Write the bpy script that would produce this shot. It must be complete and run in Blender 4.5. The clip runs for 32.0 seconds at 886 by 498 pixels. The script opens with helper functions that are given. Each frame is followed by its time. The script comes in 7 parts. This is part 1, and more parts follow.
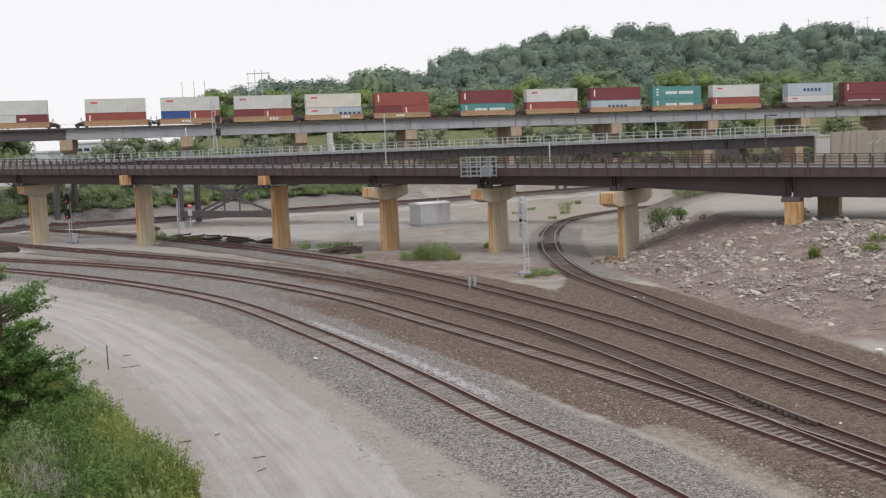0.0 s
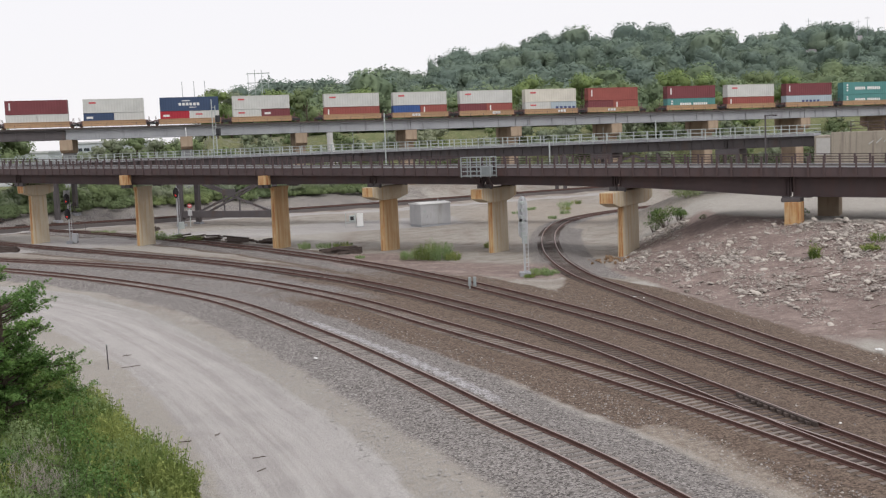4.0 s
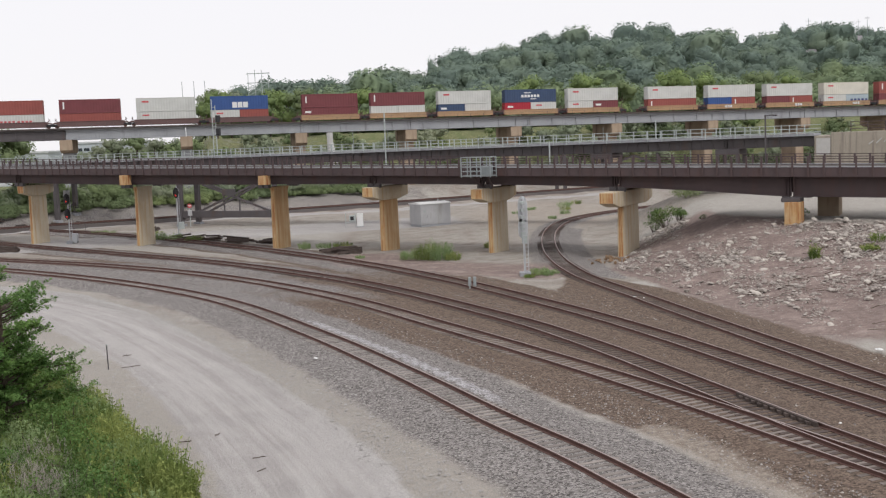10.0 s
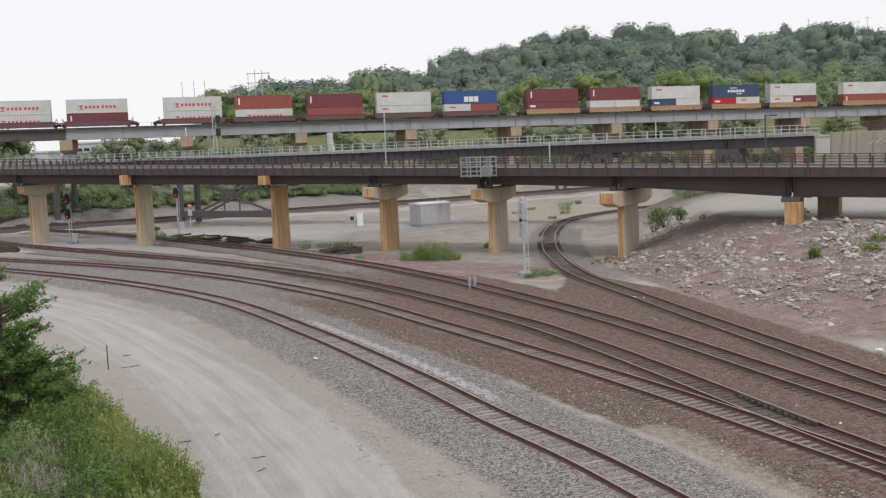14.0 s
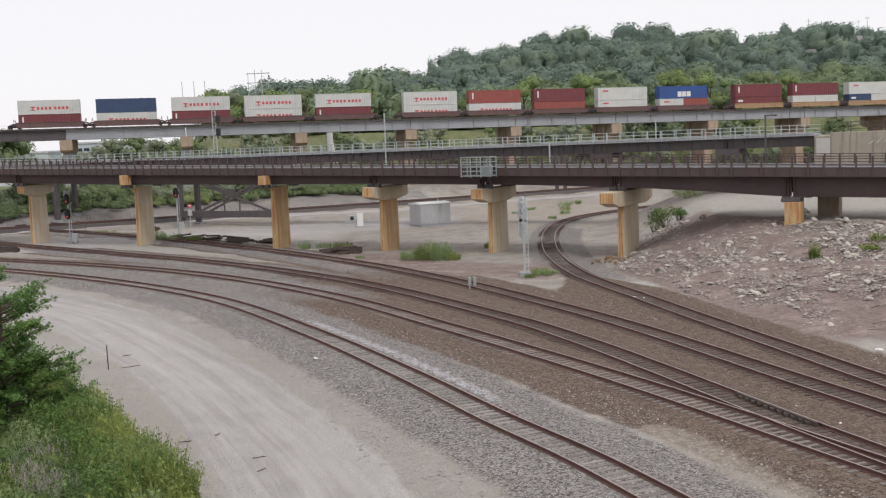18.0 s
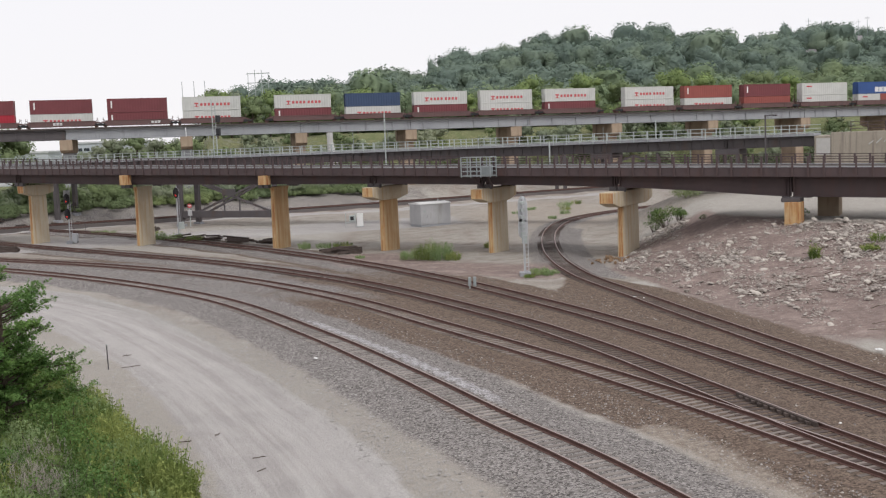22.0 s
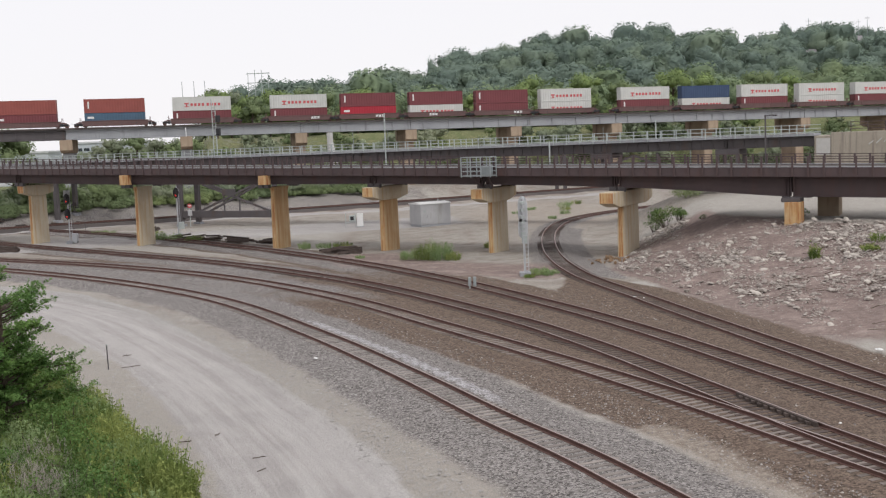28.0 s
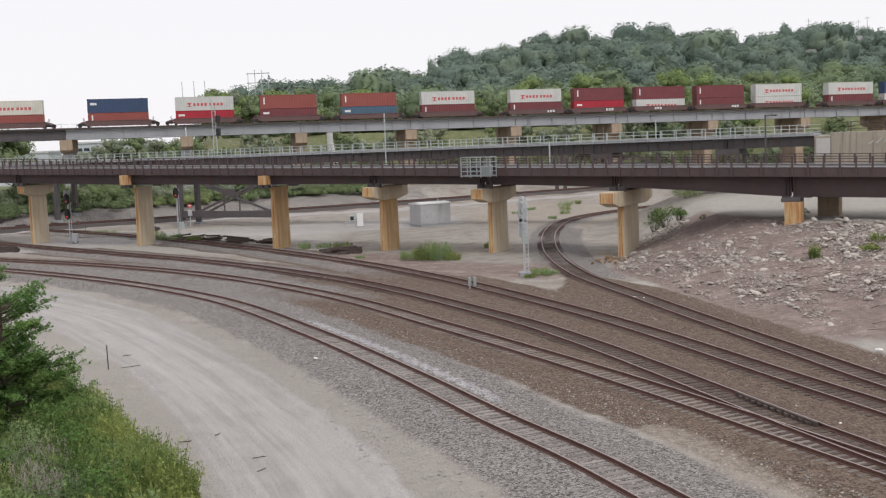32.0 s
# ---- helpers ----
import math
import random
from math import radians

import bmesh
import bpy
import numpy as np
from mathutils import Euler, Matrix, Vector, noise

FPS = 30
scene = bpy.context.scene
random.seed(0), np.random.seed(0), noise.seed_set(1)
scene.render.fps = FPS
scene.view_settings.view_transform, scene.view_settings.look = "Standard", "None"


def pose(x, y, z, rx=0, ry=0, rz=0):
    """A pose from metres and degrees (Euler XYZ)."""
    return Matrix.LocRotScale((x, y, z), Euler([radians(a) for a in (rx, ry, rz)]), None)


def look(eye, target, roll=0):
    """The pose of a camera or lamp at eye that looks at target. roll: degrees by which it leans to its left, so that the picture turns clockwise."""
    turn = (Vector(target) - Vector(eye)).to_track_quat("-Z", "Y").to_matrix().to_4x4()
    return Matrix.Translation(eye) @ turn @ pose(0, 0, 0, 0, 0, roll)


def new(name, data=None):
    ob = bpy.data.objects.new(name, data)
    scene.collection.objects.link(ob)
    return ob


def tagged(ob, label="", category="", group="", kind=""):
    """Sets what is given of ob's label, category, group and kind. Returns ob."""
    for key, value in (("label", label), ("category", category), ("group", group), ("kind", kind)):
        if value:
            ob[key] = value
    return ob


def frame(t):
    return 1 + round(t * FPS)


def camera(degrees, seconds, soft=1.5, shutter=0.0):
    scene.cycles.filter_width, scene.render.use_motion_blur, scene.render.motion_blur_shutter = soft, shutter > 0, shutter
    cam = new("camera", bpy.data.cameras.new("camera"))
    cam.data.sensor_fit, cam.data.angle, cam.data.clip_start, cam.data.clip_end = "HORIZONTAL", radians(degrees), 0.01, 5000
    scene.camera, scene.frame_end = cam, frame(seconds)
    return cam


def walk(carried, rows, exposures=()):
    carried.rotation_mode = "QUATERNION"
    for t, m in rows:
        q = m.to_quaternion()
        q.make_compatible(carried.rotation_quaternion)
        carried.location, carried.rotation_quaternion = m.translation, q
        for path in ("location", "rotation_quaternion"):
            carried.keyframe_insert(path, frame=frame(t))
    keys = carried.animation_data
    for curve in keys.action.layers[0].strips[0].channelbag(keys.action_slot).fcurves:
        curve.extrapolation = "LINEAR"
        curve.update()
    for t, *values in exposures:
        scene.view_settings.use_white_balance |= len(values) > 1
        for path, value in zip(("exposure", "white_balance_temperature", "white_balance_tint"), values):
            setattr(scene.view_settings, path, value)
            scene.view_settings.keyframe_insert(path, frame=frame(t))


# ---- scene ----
cam = camera(44, 32.0, soft=1.25)
EYE = (0.0, 0.0, 12.5)
walk(cam, [(0, look(EYE, (0.0, 100.0, 2.399), -2.2)), (32, look(EYE, (0.0, 100.0, 2.399), -2.2))],
     exposures=[(0, 0.0), (32, 0.0)])

# ---------------------------------------------------------------- light: bright overcast
SUN_EL, SUN_AZ = radians(52), radians(150)
world = bpy.data.worlds.new("overcast")
scene.world = world
world.use_nodes = True
wn, wl = world.node_tree.nodes, world.node_tree.links
sky = wn.new("ShaderNodeTexSky")
sky.sky_type, sky.sun_disc, sky.sun_elevation, sky.sun_rotation = "NISHITA", False, SUN_EL, SUN_AZ
haze = wn.new("ShaderNodeMixRGB")
haze.inputs[0].default_value = 0.93
haze.inputs[2].default_value = (9.75, 9.55, 9.85, 1)
wl.new(sky.outputs[0], haze.inputs[1])
wl.new(haze.outputs[0], wn["Background"].inputs[0])
wn["Background"].inputs[1].default_value = 0.1
sun_data = bpy.data.lights.new("sun", "SUN")
sun_data.energy, sun_data.angle, sun_data.color = 1.35, radians(16), (1, 0.98, 0.95)
sun = new("sun", sun_data)
sun.matrix_world = look((60 * math.sin(SUN_AZ), 60 * math.cos(SUN_AZ), 80), (0, 0, 0))


# ---------------------------------------------------------------- materials
def mixed(nt, fac, a, b):
    m = nt.nodes.new("ShaderNodeMixRGB")
    for sock, v in zip(m.inputs, (fac, a, b)):
        if isinstance(v, (int, float)):
            sock.default_value = v
        elif isinstance(v, tuple):
            sock.default_value = (*v[:3], 1)
        else:
            nt.links.new(v, sock)
    return m.outputs[0]


def noisy(nt, vec, scale, detail=4.0, rough=0.6):
    n = nt.nodes.new("ShaderNodeTexNoise")
    n.inputs["Scale"].default_value, n.inputs["Detail"].default_value = scale, detail
    n.inputs["Roughness"].default_value = rough
    nt.links.new(vec, n.inputs["Vector"])
    return n.outputs[0]


def ramp(nt, fac, lo, hi):
    r = nt.nodes.new("ShaderNodeMapRange")
    r.inputs["From Min"].default_value, r.inputs["From Max"].default_value = lo, hi
    nt.links.new(fac, r.inputs["Value"])
    return r.outputs[0]


def math_node(nt, op, a, b=None):
    m = nt.nodes.new("ShaderNodeMath")
    m.operation = op
    for sock, v in zip(m.inputs, (a, b)):
        if v is None:
            continue
        if isinstance(v, (int, float)):
            sock.default_value = v
        else:
            nt.links.new(v, sock)
    return m.outputs[0]


def blank(name):
    m = bpy.data.materials.new(name)
    m.use_nodes = True
    nt = m.node_tree
    return m, nt, nt.nodes["Principled BSDF"]


def coords(nt, kind="Object", stretch=None):
    v = nt.nodes.new("ShaderNodeTexCoord").outputs[kind] if kind != "World" else nt.nodes.new("ShaderNodeNewGeometry").outputs["Position"]
    if stretch:
        mp = nt.nodes.new("ShaderNodeMapping")
        mp.inputs["Scale"].default_value = stretch
        nt.links.new(v, mp.inputs["Vector"])
        v = mp.outputs[0]
    return v


def surface(name, a, b, rough=0.8, metal=0.0, scale=1.0, fine=12.0, stain=None, stain_lo=0.55, stain_hi=0.7,
            streak=None, bump=0.3, kind="Object", spread=0.0, stain_scale=0.5):
    """Two-tone surface with grain, optional stains, vertical streaks and a shade of its own for each object."""
    m, nt, bs = blank(name)
    v = coords(nt, kind)
    big, small = noisy(nt, v, scale), noisy(nt, v, fine, 3)
    col = mixed(nt, ramp(nt, big, 0.3, 0.7), a, b)
    dark = tuple(c * 0.72 for c in a)
    col = mixed(nt, math_node(nt, "MULTIPLY", ramp(nt, small, 0.45, 0.75), 0.45), col, dark)
    if stain:
        sv = coords(nt, kind, streak) if streak else v
        sn = noisy(nt, sv, stain_scale, 5, 0.65)
        col = mixed(nt, ramp(nt, sn, stain_lo, stain_hi), col, stain)
    if spread:
        info = nt.nodes.new("ShaderNodeObjectInfo").outputs["Random"]
        hsv = nt.nodes.new("ShaderNodeHueSaturation")
        nt.links.new(math_node(nt, "ADD", math_node(nt, "MULTIPLY", info, spread), 1 - spread / 2), hsv.inputs["Value"])
        nt.links.new(col, hsv.inputs["Color"])
        col = hsv.outputs[0]
    nt.links.new(col, bs.inputs["Base Color"])
    bs.inputs["Roughness"].default_value, bs.inputs["Metallic"].default_value = rough, metal
    if bump:
        bp = nt.nodes.new("ShaderNodeBump")
        bp.inputs["Strength"].default_value, bp.inputs["Distance"].default_value = bump, 0.02
        nt.links.new(small, bp.inputs["Height"])
        nt.links.new(bp.outputs[0], bs.inputs["Normal"])
    return m


def shaded_stones(name, a, b):
    """Loose stones, a shade of its own for each one."""
    m, nt, bs = blank(name)
    isl = nt.nodes.new("ShaderNodeNewGeometry").outputs["Random Per Island"]
    col = mixed(nt, isl, a, b)
    col = mixed(nt, ramp(nt, noisy(nt, coords(nt, "World"), 4.0, 3), 0.5, 0.75), col, tuple(c * 0.7 for c in a))
    nt.links.new(col, bs.inputs["Base Color"])
    bs.inputs["Roughness"].default_value = 0.95
    return m


def leafy(name, a, b, c, scale=0.6):
    """Leaves: colour by clump, by leaf and by patch, a little light through them."""
    m, nt, bs = blank(name)
    v = coords(nt, "World")
    isl = nt.nodes.new("ShaderNodeNewGeometry").outputs["Random Per Island"]
    col = mixed(nt, isl, a, b)
    col = mixed(nt, ramp(nt, noisy(nt, v, scale, 2), 0.42, 0.66), col, c)
    nt.links.new(col, bs.inputs["Base Color"])
    bs.inputs["Roughness"].default_value = 0.7
    bs.inputs["Specular IOR Level"].default_value = 0.2
    tr = nt.nodes.new("ShaderNodeBsdfTranslucent")
    nt.links.new(col, tr.inputs[0])
    mx = nt.nodes.new("ShaderNodeMixShader")
    mx.inputs[0].default_value = 0.3
    nt.links.new(bs.outputs[0], mx.inputs[1])
    nt.links.new(tr.outputs[0], mx.inputs[2])
    nt.links.new(mx.outputs[0], nt.nodes["Material Output"].inputs[0])
    return m


M_CONC = surface("weathered_concrete", (0.6, 0.53, 0.41), (0.52, 0.44, 0.32), 0.9, scale=0.5, fine=6, stain=(0.46, 0.27, 0.11), streak=(2.4, 2.4, 0.16), stain_lo=0.5, stain_hi=0.8, stain_scale=1.0)
M_RUSTCONC = surface("rust_streaked_concrete", (0.6, 0.47, 0.3), (0.52, 0.36, 0.19), 0.9, scale=0.6, fine=6, stain=(0.4, 0.18, 0.05), streak=(2.6, 2.6, 0.12), stain_lo=0.42, stain_hi=0.74, stain_scale=1.0)
M_ENDCONC = surface("rust_run_concrete", (0.6, 0.44, 0.25), (0.54, 0.33, 0.14), 0.9, scale=1.6, fine=7, stain=(0.33, 0.11, 0.03), streak=(3.4, 3.4, 0.22), stain_lo=0.42, stain_hi=0.66, stain_scale=1.0)
M_GREYCONC = surface("grey_concrete", (0.36, 0.37, 0.39), (0.29, 0.3, 0.32), 0.85, scale=0.25, fine=5, stain=(0.17, 0.17, 0.17), streak=(0.8, 0.8, 0.1), stain_lo=0.58, stain_hi=0.75, stain_scale=1.0)
M_TANCONC = surface("tan_concrete", (0.42, 0.33, 0.24), (0.3, 0.22, 0.16), 0.9, scale=0.4, fine=5, stain=(0.18, 0.12, 0.09), streak=(1, 1, 0.15), stain_lo=0.52, stain_hi=0.7)
M_BROWN = surface("brown_weathered_steel", (0.098, 0.068, 0.069), (0.07, 0.051, 0.053), 0.75, 0.0, scale=0.4, fine=8, stain=(0.095, 0.055, 0.05), streak=(1.2, 1.2, 0.2), stain_lo=0.52, stain_hi=0.72)
M_DARKSTEEL = surface("dark_painted_steel", (0.105, 0.094, 0.098), (0.078, 0.069, 0.073), 0.7, 0.0, scale=0.5, fine=7, stain=(0.1, 0.07, 0.06), streak=(1, 1, 0.2))
M_GALV = surface("galvanised_steel", (0.46, 0.5, 0.49), (0.37, 0.41, 0.4), 0.6, 0.05, scale=1.2, fine=14, bump=0.1)
M_RAIL = surface("rusty_rail", (0.15, 0.078, 0.064), (0.1, 0.052, 0.043), 0.7, 0.2, scale=2, fine=20)
M_RAILTOP = surface("worn_rail_head", (0.36, 0.285, 0.26), (0.25, 0.185, 0.165), 0.4, 0.35, scale=2, fine=20, bump=0.05)
M_TIE = surface("weathered_timber", (0.27, 0.24, 0.22), (0.17, 0.145, 0.13), 0.95, scale=3, fine=26, stain=(0.09, 0.065, 0.055), stain_lo=0.5, stain_hi=0.7, spread=0.6)
M_DARKTIE = surface("creosoted_timber", (0.1, 0.075, 0.065), (0.06, 0.045, 0.04), 0.95, scale=3, fine=26, spread=0.5)
M_DULLGALV = surface("dull_galvanised_steel", (0.34, 0.37, 0.38), (0.27, 0.3, 0.3), 0.6, 0.1, scale=1.2, fine=14, bump=0.1)
M_SILVER = surface("aluminium_paint", (0.55, 0.56, 0.58), (0.45, 0.46, 0.48), 0.5, 0.3, scale=1, fine=9, bump=0.05)
M_CABINET = surface("pale_grey_sheet_metal", (0.47, 0.47, 0.48), (0.41, 0.41, 0.42), 0.55, 0.1, scale=0.8, fine=8, stain=(0.33, 0.32, 0.31), streak=(1, 1, 0.2), bump=0.05)
M_WHITE = surface("white_paint", (0.78, 0.78, 0.77), (0.7, 0.7, 0.69), 0.5, scale=1, fine=8, bump=0.05)
M_BLACK = surface("black_paint", (0.025, 0.025, 0.028), (0.018, 0.018, 0.02), 0.6, scale=2, fine=8, bump=0.1)
M_WALL = surface("streaked_grey_wall", (0.38, 0.34, 0.28), (0.3, 0.265, 0.22), 0.9, scale=0.3, fine=5, stain=(0.2, 0.17, 0.15), streak=(1.5, 1.5, 0.1), stain_lo=0.5, stain_hi=0.7, stain_scale=1.0)
M_STONE = surface("limestone_rubble", (0.55, 0.505, 0.45), (0.36, 0.318, 0.285), 0.95, scale=0.8, fine=5, kind="World", spread=0.5, bump=0.6)
M_BARK = surface("bark", (0.12, 0.09, 0.07), (0.08, 0.06, 0.045), 0.95, scale=3, fine=14, bump=0.8)
M_DRY = surface("dry_stems", (0.46, 0.41, 0.37), (0.34, 0.3, 0.27), 0.9, scale=2, fine=10, kind="World")


def lens(name, colour, glow):
    m, nt, bs = blank(name)
    bs.inputs["Base Color"].default_value = (*colour, 1)
    bs.inputs["Emission Color"].default_value = (*colour, 1)
    bs.inputs["Emission Strength"].default_value = glow
    bs.inputs["Roughness"].default_value = 0.2
    return m


M_RED_LENS = lens("red_lens", (0.9, 0.05, 0.04), 0.6)


def ground_material():
    """Soil, ballast, gravel road and grass, laid by four masks that the mesh carries."""
    m, nt, bs = blank("ground")
    v = coords(nt, "World")

    def mask(name, lo, hi, wobble):
        at = nt.nodes.new("ShaderNodeAttribute")
        at.attribute_name = name
        n = math_node(nt, "MULTIPLY", math_node(nt, "SUBTRACT", wobble, 0.5), 0.7)
        return ramp(nt, math_node(nt, "ADD", at.outputs["Fac"], n), lo, hi)

    n_big, n_mid, n_fine, n_grit = noisy(nt, v, 0.07, 5), noisy(nt, v, 0.45, 5), noisy(nt, v, 2.2, 5, 0.7), noisy(nt, v, 9, 4, 0.75)
    vor = nt.nodes.new("ShaderNodeTexVoronoi")
    vor.inputs["Scale"].default_value = 12.0
    nt.links.new(v, vor.inputs["Vector"])
    pebble = nt.nodes.new("ShaderNodeSeparateColor")
    nt.links.new(vor.outputs["Color"], pebble.inputs[0])
    speck = pebble.outputs[0]
    soil = mixed(nt, ramp(nt, n_big, 0.35, 0.65), (0.28, 0.255, 0.225), (0.36, 0.338, 0.305))
    soil = mixed(nt, ramp(nt, n_mid, 0.45, 0.7), soil, (0.23, 0.19, 0.165))
    soil = mixed(nt, ramp(nt, n_fine, 0.5, 0.75), soil, (0.42, 0.37, 0.32))
    stones = mixed(nt, speck, (0.07, 0.062, 0.058), (0.37, 0.345, 0.33))
    stones = mixed(nt, ramp(nt, n_grit, 0.5, 0.75), stones, (0.17, 0.155, 0.148))
    brown = mixed(nt, speck, (0.0528, 0.0396, 0.0317), (0.22, 0.164, 0.13))
    brown = mixed(nt, math_node(nt, "MULTIPLY", ramp(nt, n_mid, 0.4, 0.75), 0.6), brown, (0.145, 0.106, 0.083))
    brown = mixed(nt, ramp(nt, n_fine, 0.52, 0.8), brown, (0.235, 0.185, 0.145))
    road = mixed(nt, ramp(nt, n_mid, 0.35, 0.7), (0.4, 0.375, 0.36), (0.33, 0.31, 0.3))
    road = mixed(nt, ramp(nt, n_grit, 0.5, 0.8), road, (0.27, 0.26, 0.255))
    at_u, at_v = nt.nodes.new("ShaderNodeAttribute"), nt.nodes.new("ShaderNodeAttribute")
    at_u.attribute_name, at_v.attribute_name = "road_across", "road_along"
    lane = nt.nodes.new("ShaderNodeCombineXYZ")
    nt.links.new(at_u.outputs["Fac"], lane.inputs[0])
    nt.links.new(math_node(nt, "MULTIPLY", at_v.outputs["Fac"], 0.035), lane.inputs[1])
    ruts = noisy(nt, lane.outputs[0], 1.1, 5, 0.7)
    road = mixed(nt, ramp(nt, ruts, 0.42, 0.68), road, (0.45, 0.43, 0.415))
    road = mixed(nt, ramp(nt, ruts, 0.46, 0.3), road, (0.32, 0.3, 0.288))
    pale = mixed(nt, ramp(nt, n_fine, 0.35, 0.7), (0.41, 0.385, 0.35), (0.33, 0.307, 0.278))
    dark = mixed(nt, ramp(nt, n_fine, 0.4, 0.7), (0.195, 0.148, 0.134), (0.3, 0.235, 0.21))
    dark = mixed(nt, ramp(nt, n_mid, 0.5, 0.72), dark, (0.355, 0.285, 0.255))
    dark = mixed(nt, ramp(nt, n_grit, 0.62, 0.78), dark, (0.44, 0.395, 0.35))
    light = mixed(nt, speck, (0.3, 0.29, 0.3), (0.66, 0.65, 0.68))
    grass = mixed(nt, ramp(nt, n_mid, 0.35, 0.65), (0.15, 0.175, 0.08), (0.25, 0.24, 0.135))
    grass = mixed(nt, ramp(nt, n_fine, 0.4, 0.7), grass, (0.1, 0.125, 0.055))
    col = mixed(nt, mask("pale", 0.4, 0.75, n_mid), soil, pale)
    col = mixed(nt, mask("brown", 0.35, 0.65, n_mid), col, brown)
    col = mixed(nt, mask("grey", 0.35, 0.7, n_mid), col, stones)
    col = mixed(nt, mask("dark", 0.35, 0.7, n_mid), col, dark)
    col = mixed(nt, mask("light", 0.4, 0.8, n_fine), col, light)
    col = mixed(nt, mask("sand", 0.35, 0.8, n_fine), col, mixed(nt, ramp(nt, n_grit, 0.4, 0.7), (0.39, 0.345, 0.295), (0.25, 0.21, 0.175)))
    col = mixed(nt, mask("oil", 0.4, 0.8, n_fine), col, (0.06, 0.048, 0.044))
    col = mixed(nt, mask("road", 0.4, 0.65, n_mid), col, road)
    col = mixed(nt, mask("grass", 0.35, 0.65, n_mid), col, grass)
    grain = noisy(nt, v, 26, 3, 0.8)
    tone = nt.nodes.new("ShaderNodeMapRange")
    tone.inputs["From Min"].default_value, tone.inputs["From Max"].default_value = 0.3, 0.7
    tone.inputs["To Min"].default_value, tone.inputs["To Max"].default_value = 0.62, 1.38
    nt.links.new(grain, tone.inputs["Value"])
    mul = nt.nodes.new("ShaderNodeMixRGB")
    mul.blend_type = "MULTIPLY"
    mul.inputs[0].default_value = 1.0
    nt.links.new(col, mul.inputs[1])
    nt.links.new(tone.outputs[0], mul.inputs[2])
    nt.links.new(mul.outputs[0], bs.inputs["Base Color"])
    bs.inputs["Roughness"].default_value = 0.95
    bs.inputs["Specular IOR Level"].default_value = 0.15
    bp = nt.nodes.new("ShaderNodeBump")
    bp.inputs["Strength"].default_value, bp.inputs["Distance"].default_value = 0.6, 0.06
    nt.links.new(math_node(nt, "ADD", n_grit, math_node(nt, "ADD", n_fine, vor.outputs["Distance"])), bp.inputs["Height"])
    nt.links.new(bp.outputs[0], bs.inputs["Normal"])
    return m


M_GROUND = ground_material()


# ---------------------------------------------------------------- mesh helpers
def mesh_of(name, bm, material):
    me = bpy.data.meshes.new(name)
    bm.to_mesh(me)
    bm.free()
    for mm in (material if isinstance(material, (list, tuple)) else [material]):
        me.materials.append(mm)
    return me


def part(name, bm, material, parent=None, label="", at=None):
    """One mesh object from a bmesh (or a mesh shared by several), under its thing."""
    me = bm if isinstance(bm, bpy.types.Mesh) else mesh_of(name, bm, material)
    ob = new(name, me)
    if parent:
        ob.parent = parent
    if at is not None:
        ob.matrix_basis = at
    if label:
        ob["label"] = label
    return ob


def thing(name, m, label, category, group="", kind=""):
    ob = new(name)
    ob.matrix_basis = m
    return tagged(ob, label, category, group, kind)


def add_box(bm, x0, x1, y0, y1, z0, z1, m=None, mat=0, bevel=0.0):
    vs = [bm.verts.new(Vector(p)) for p in ((x0, y0, z0), (x1, y0, z0), (x1, y1, z0), (x0, y1, z0), (x0, y0, z1), (x1, y0, z1), (x1, y1, z1), (x0, y1, z1))]
    fs = [bm.faces.new([vs[i] for i in q]) for q in ((0, 3, 2, 1), (4, 5, 6, 7), (0, 1, 5, 4), (1, 2, 6, 5), (2, 3, 7, 6), (3, 0, 4, 7))]
    for fc in fs:
        fc.material_index = mat
    if bevel:
        r = bmesh.ops.bevel(bm, geom=list({e for fc in fs for e in fc.edges}), offset=bevel, segments=1, affect="EDGES")
        vs = list({v for fc in r["faces"] for v in fc.verts} | {v for v in vs if v.is_valid})
    if m is not None:
        for v in vs:
            if v.is_valid:
                v.co = m @ v.co
    return vs


def box(*a, **k):
    bm = bmesh.new()
    add_box(bm, *a, **k)
    return bm


def add_bar(bm, p, q, w, h=None, sides=4, mat=0, taper=1.0):
    """A bar or tube from p to q."""
    p, q = Vector(p), Vector(q)
    d = (q - p)
    turn = d.to_track_quat("Z", "Y").to_matrix()
    h = h or w
    rings = []
    for c, k in ((p, 1.0), (q, taper)):
        ring = []
        for i in range(sides):
            a = 2 * math.pi * (i + 0.5) / sides
            r = 0.7071 if sides == 4 else 0.5
            ring.append(bm.verts.new(c + turn @ Vector((math.cos(a) * w * r * k, math.sin(a) * h * r * k, 0))))
        rings.append(ring)
    for i in range(sides):
        j = (i + 1) % sides
        bm.faces.new((rings[0][i], rings[0][j], rings[1][j], rings[1][i])).material_index = mat
    bm.faces.new(rings[0][::-1]).material_index = mat
    bm.faces.new(rings[1]).material_index = mat


def bar(p, q, w, h=None, sides=4, taper=1.0):
    bm = bmesh.new()
    add_bar(bm, p, q, w, h, sides, taper=taper)
    return bm


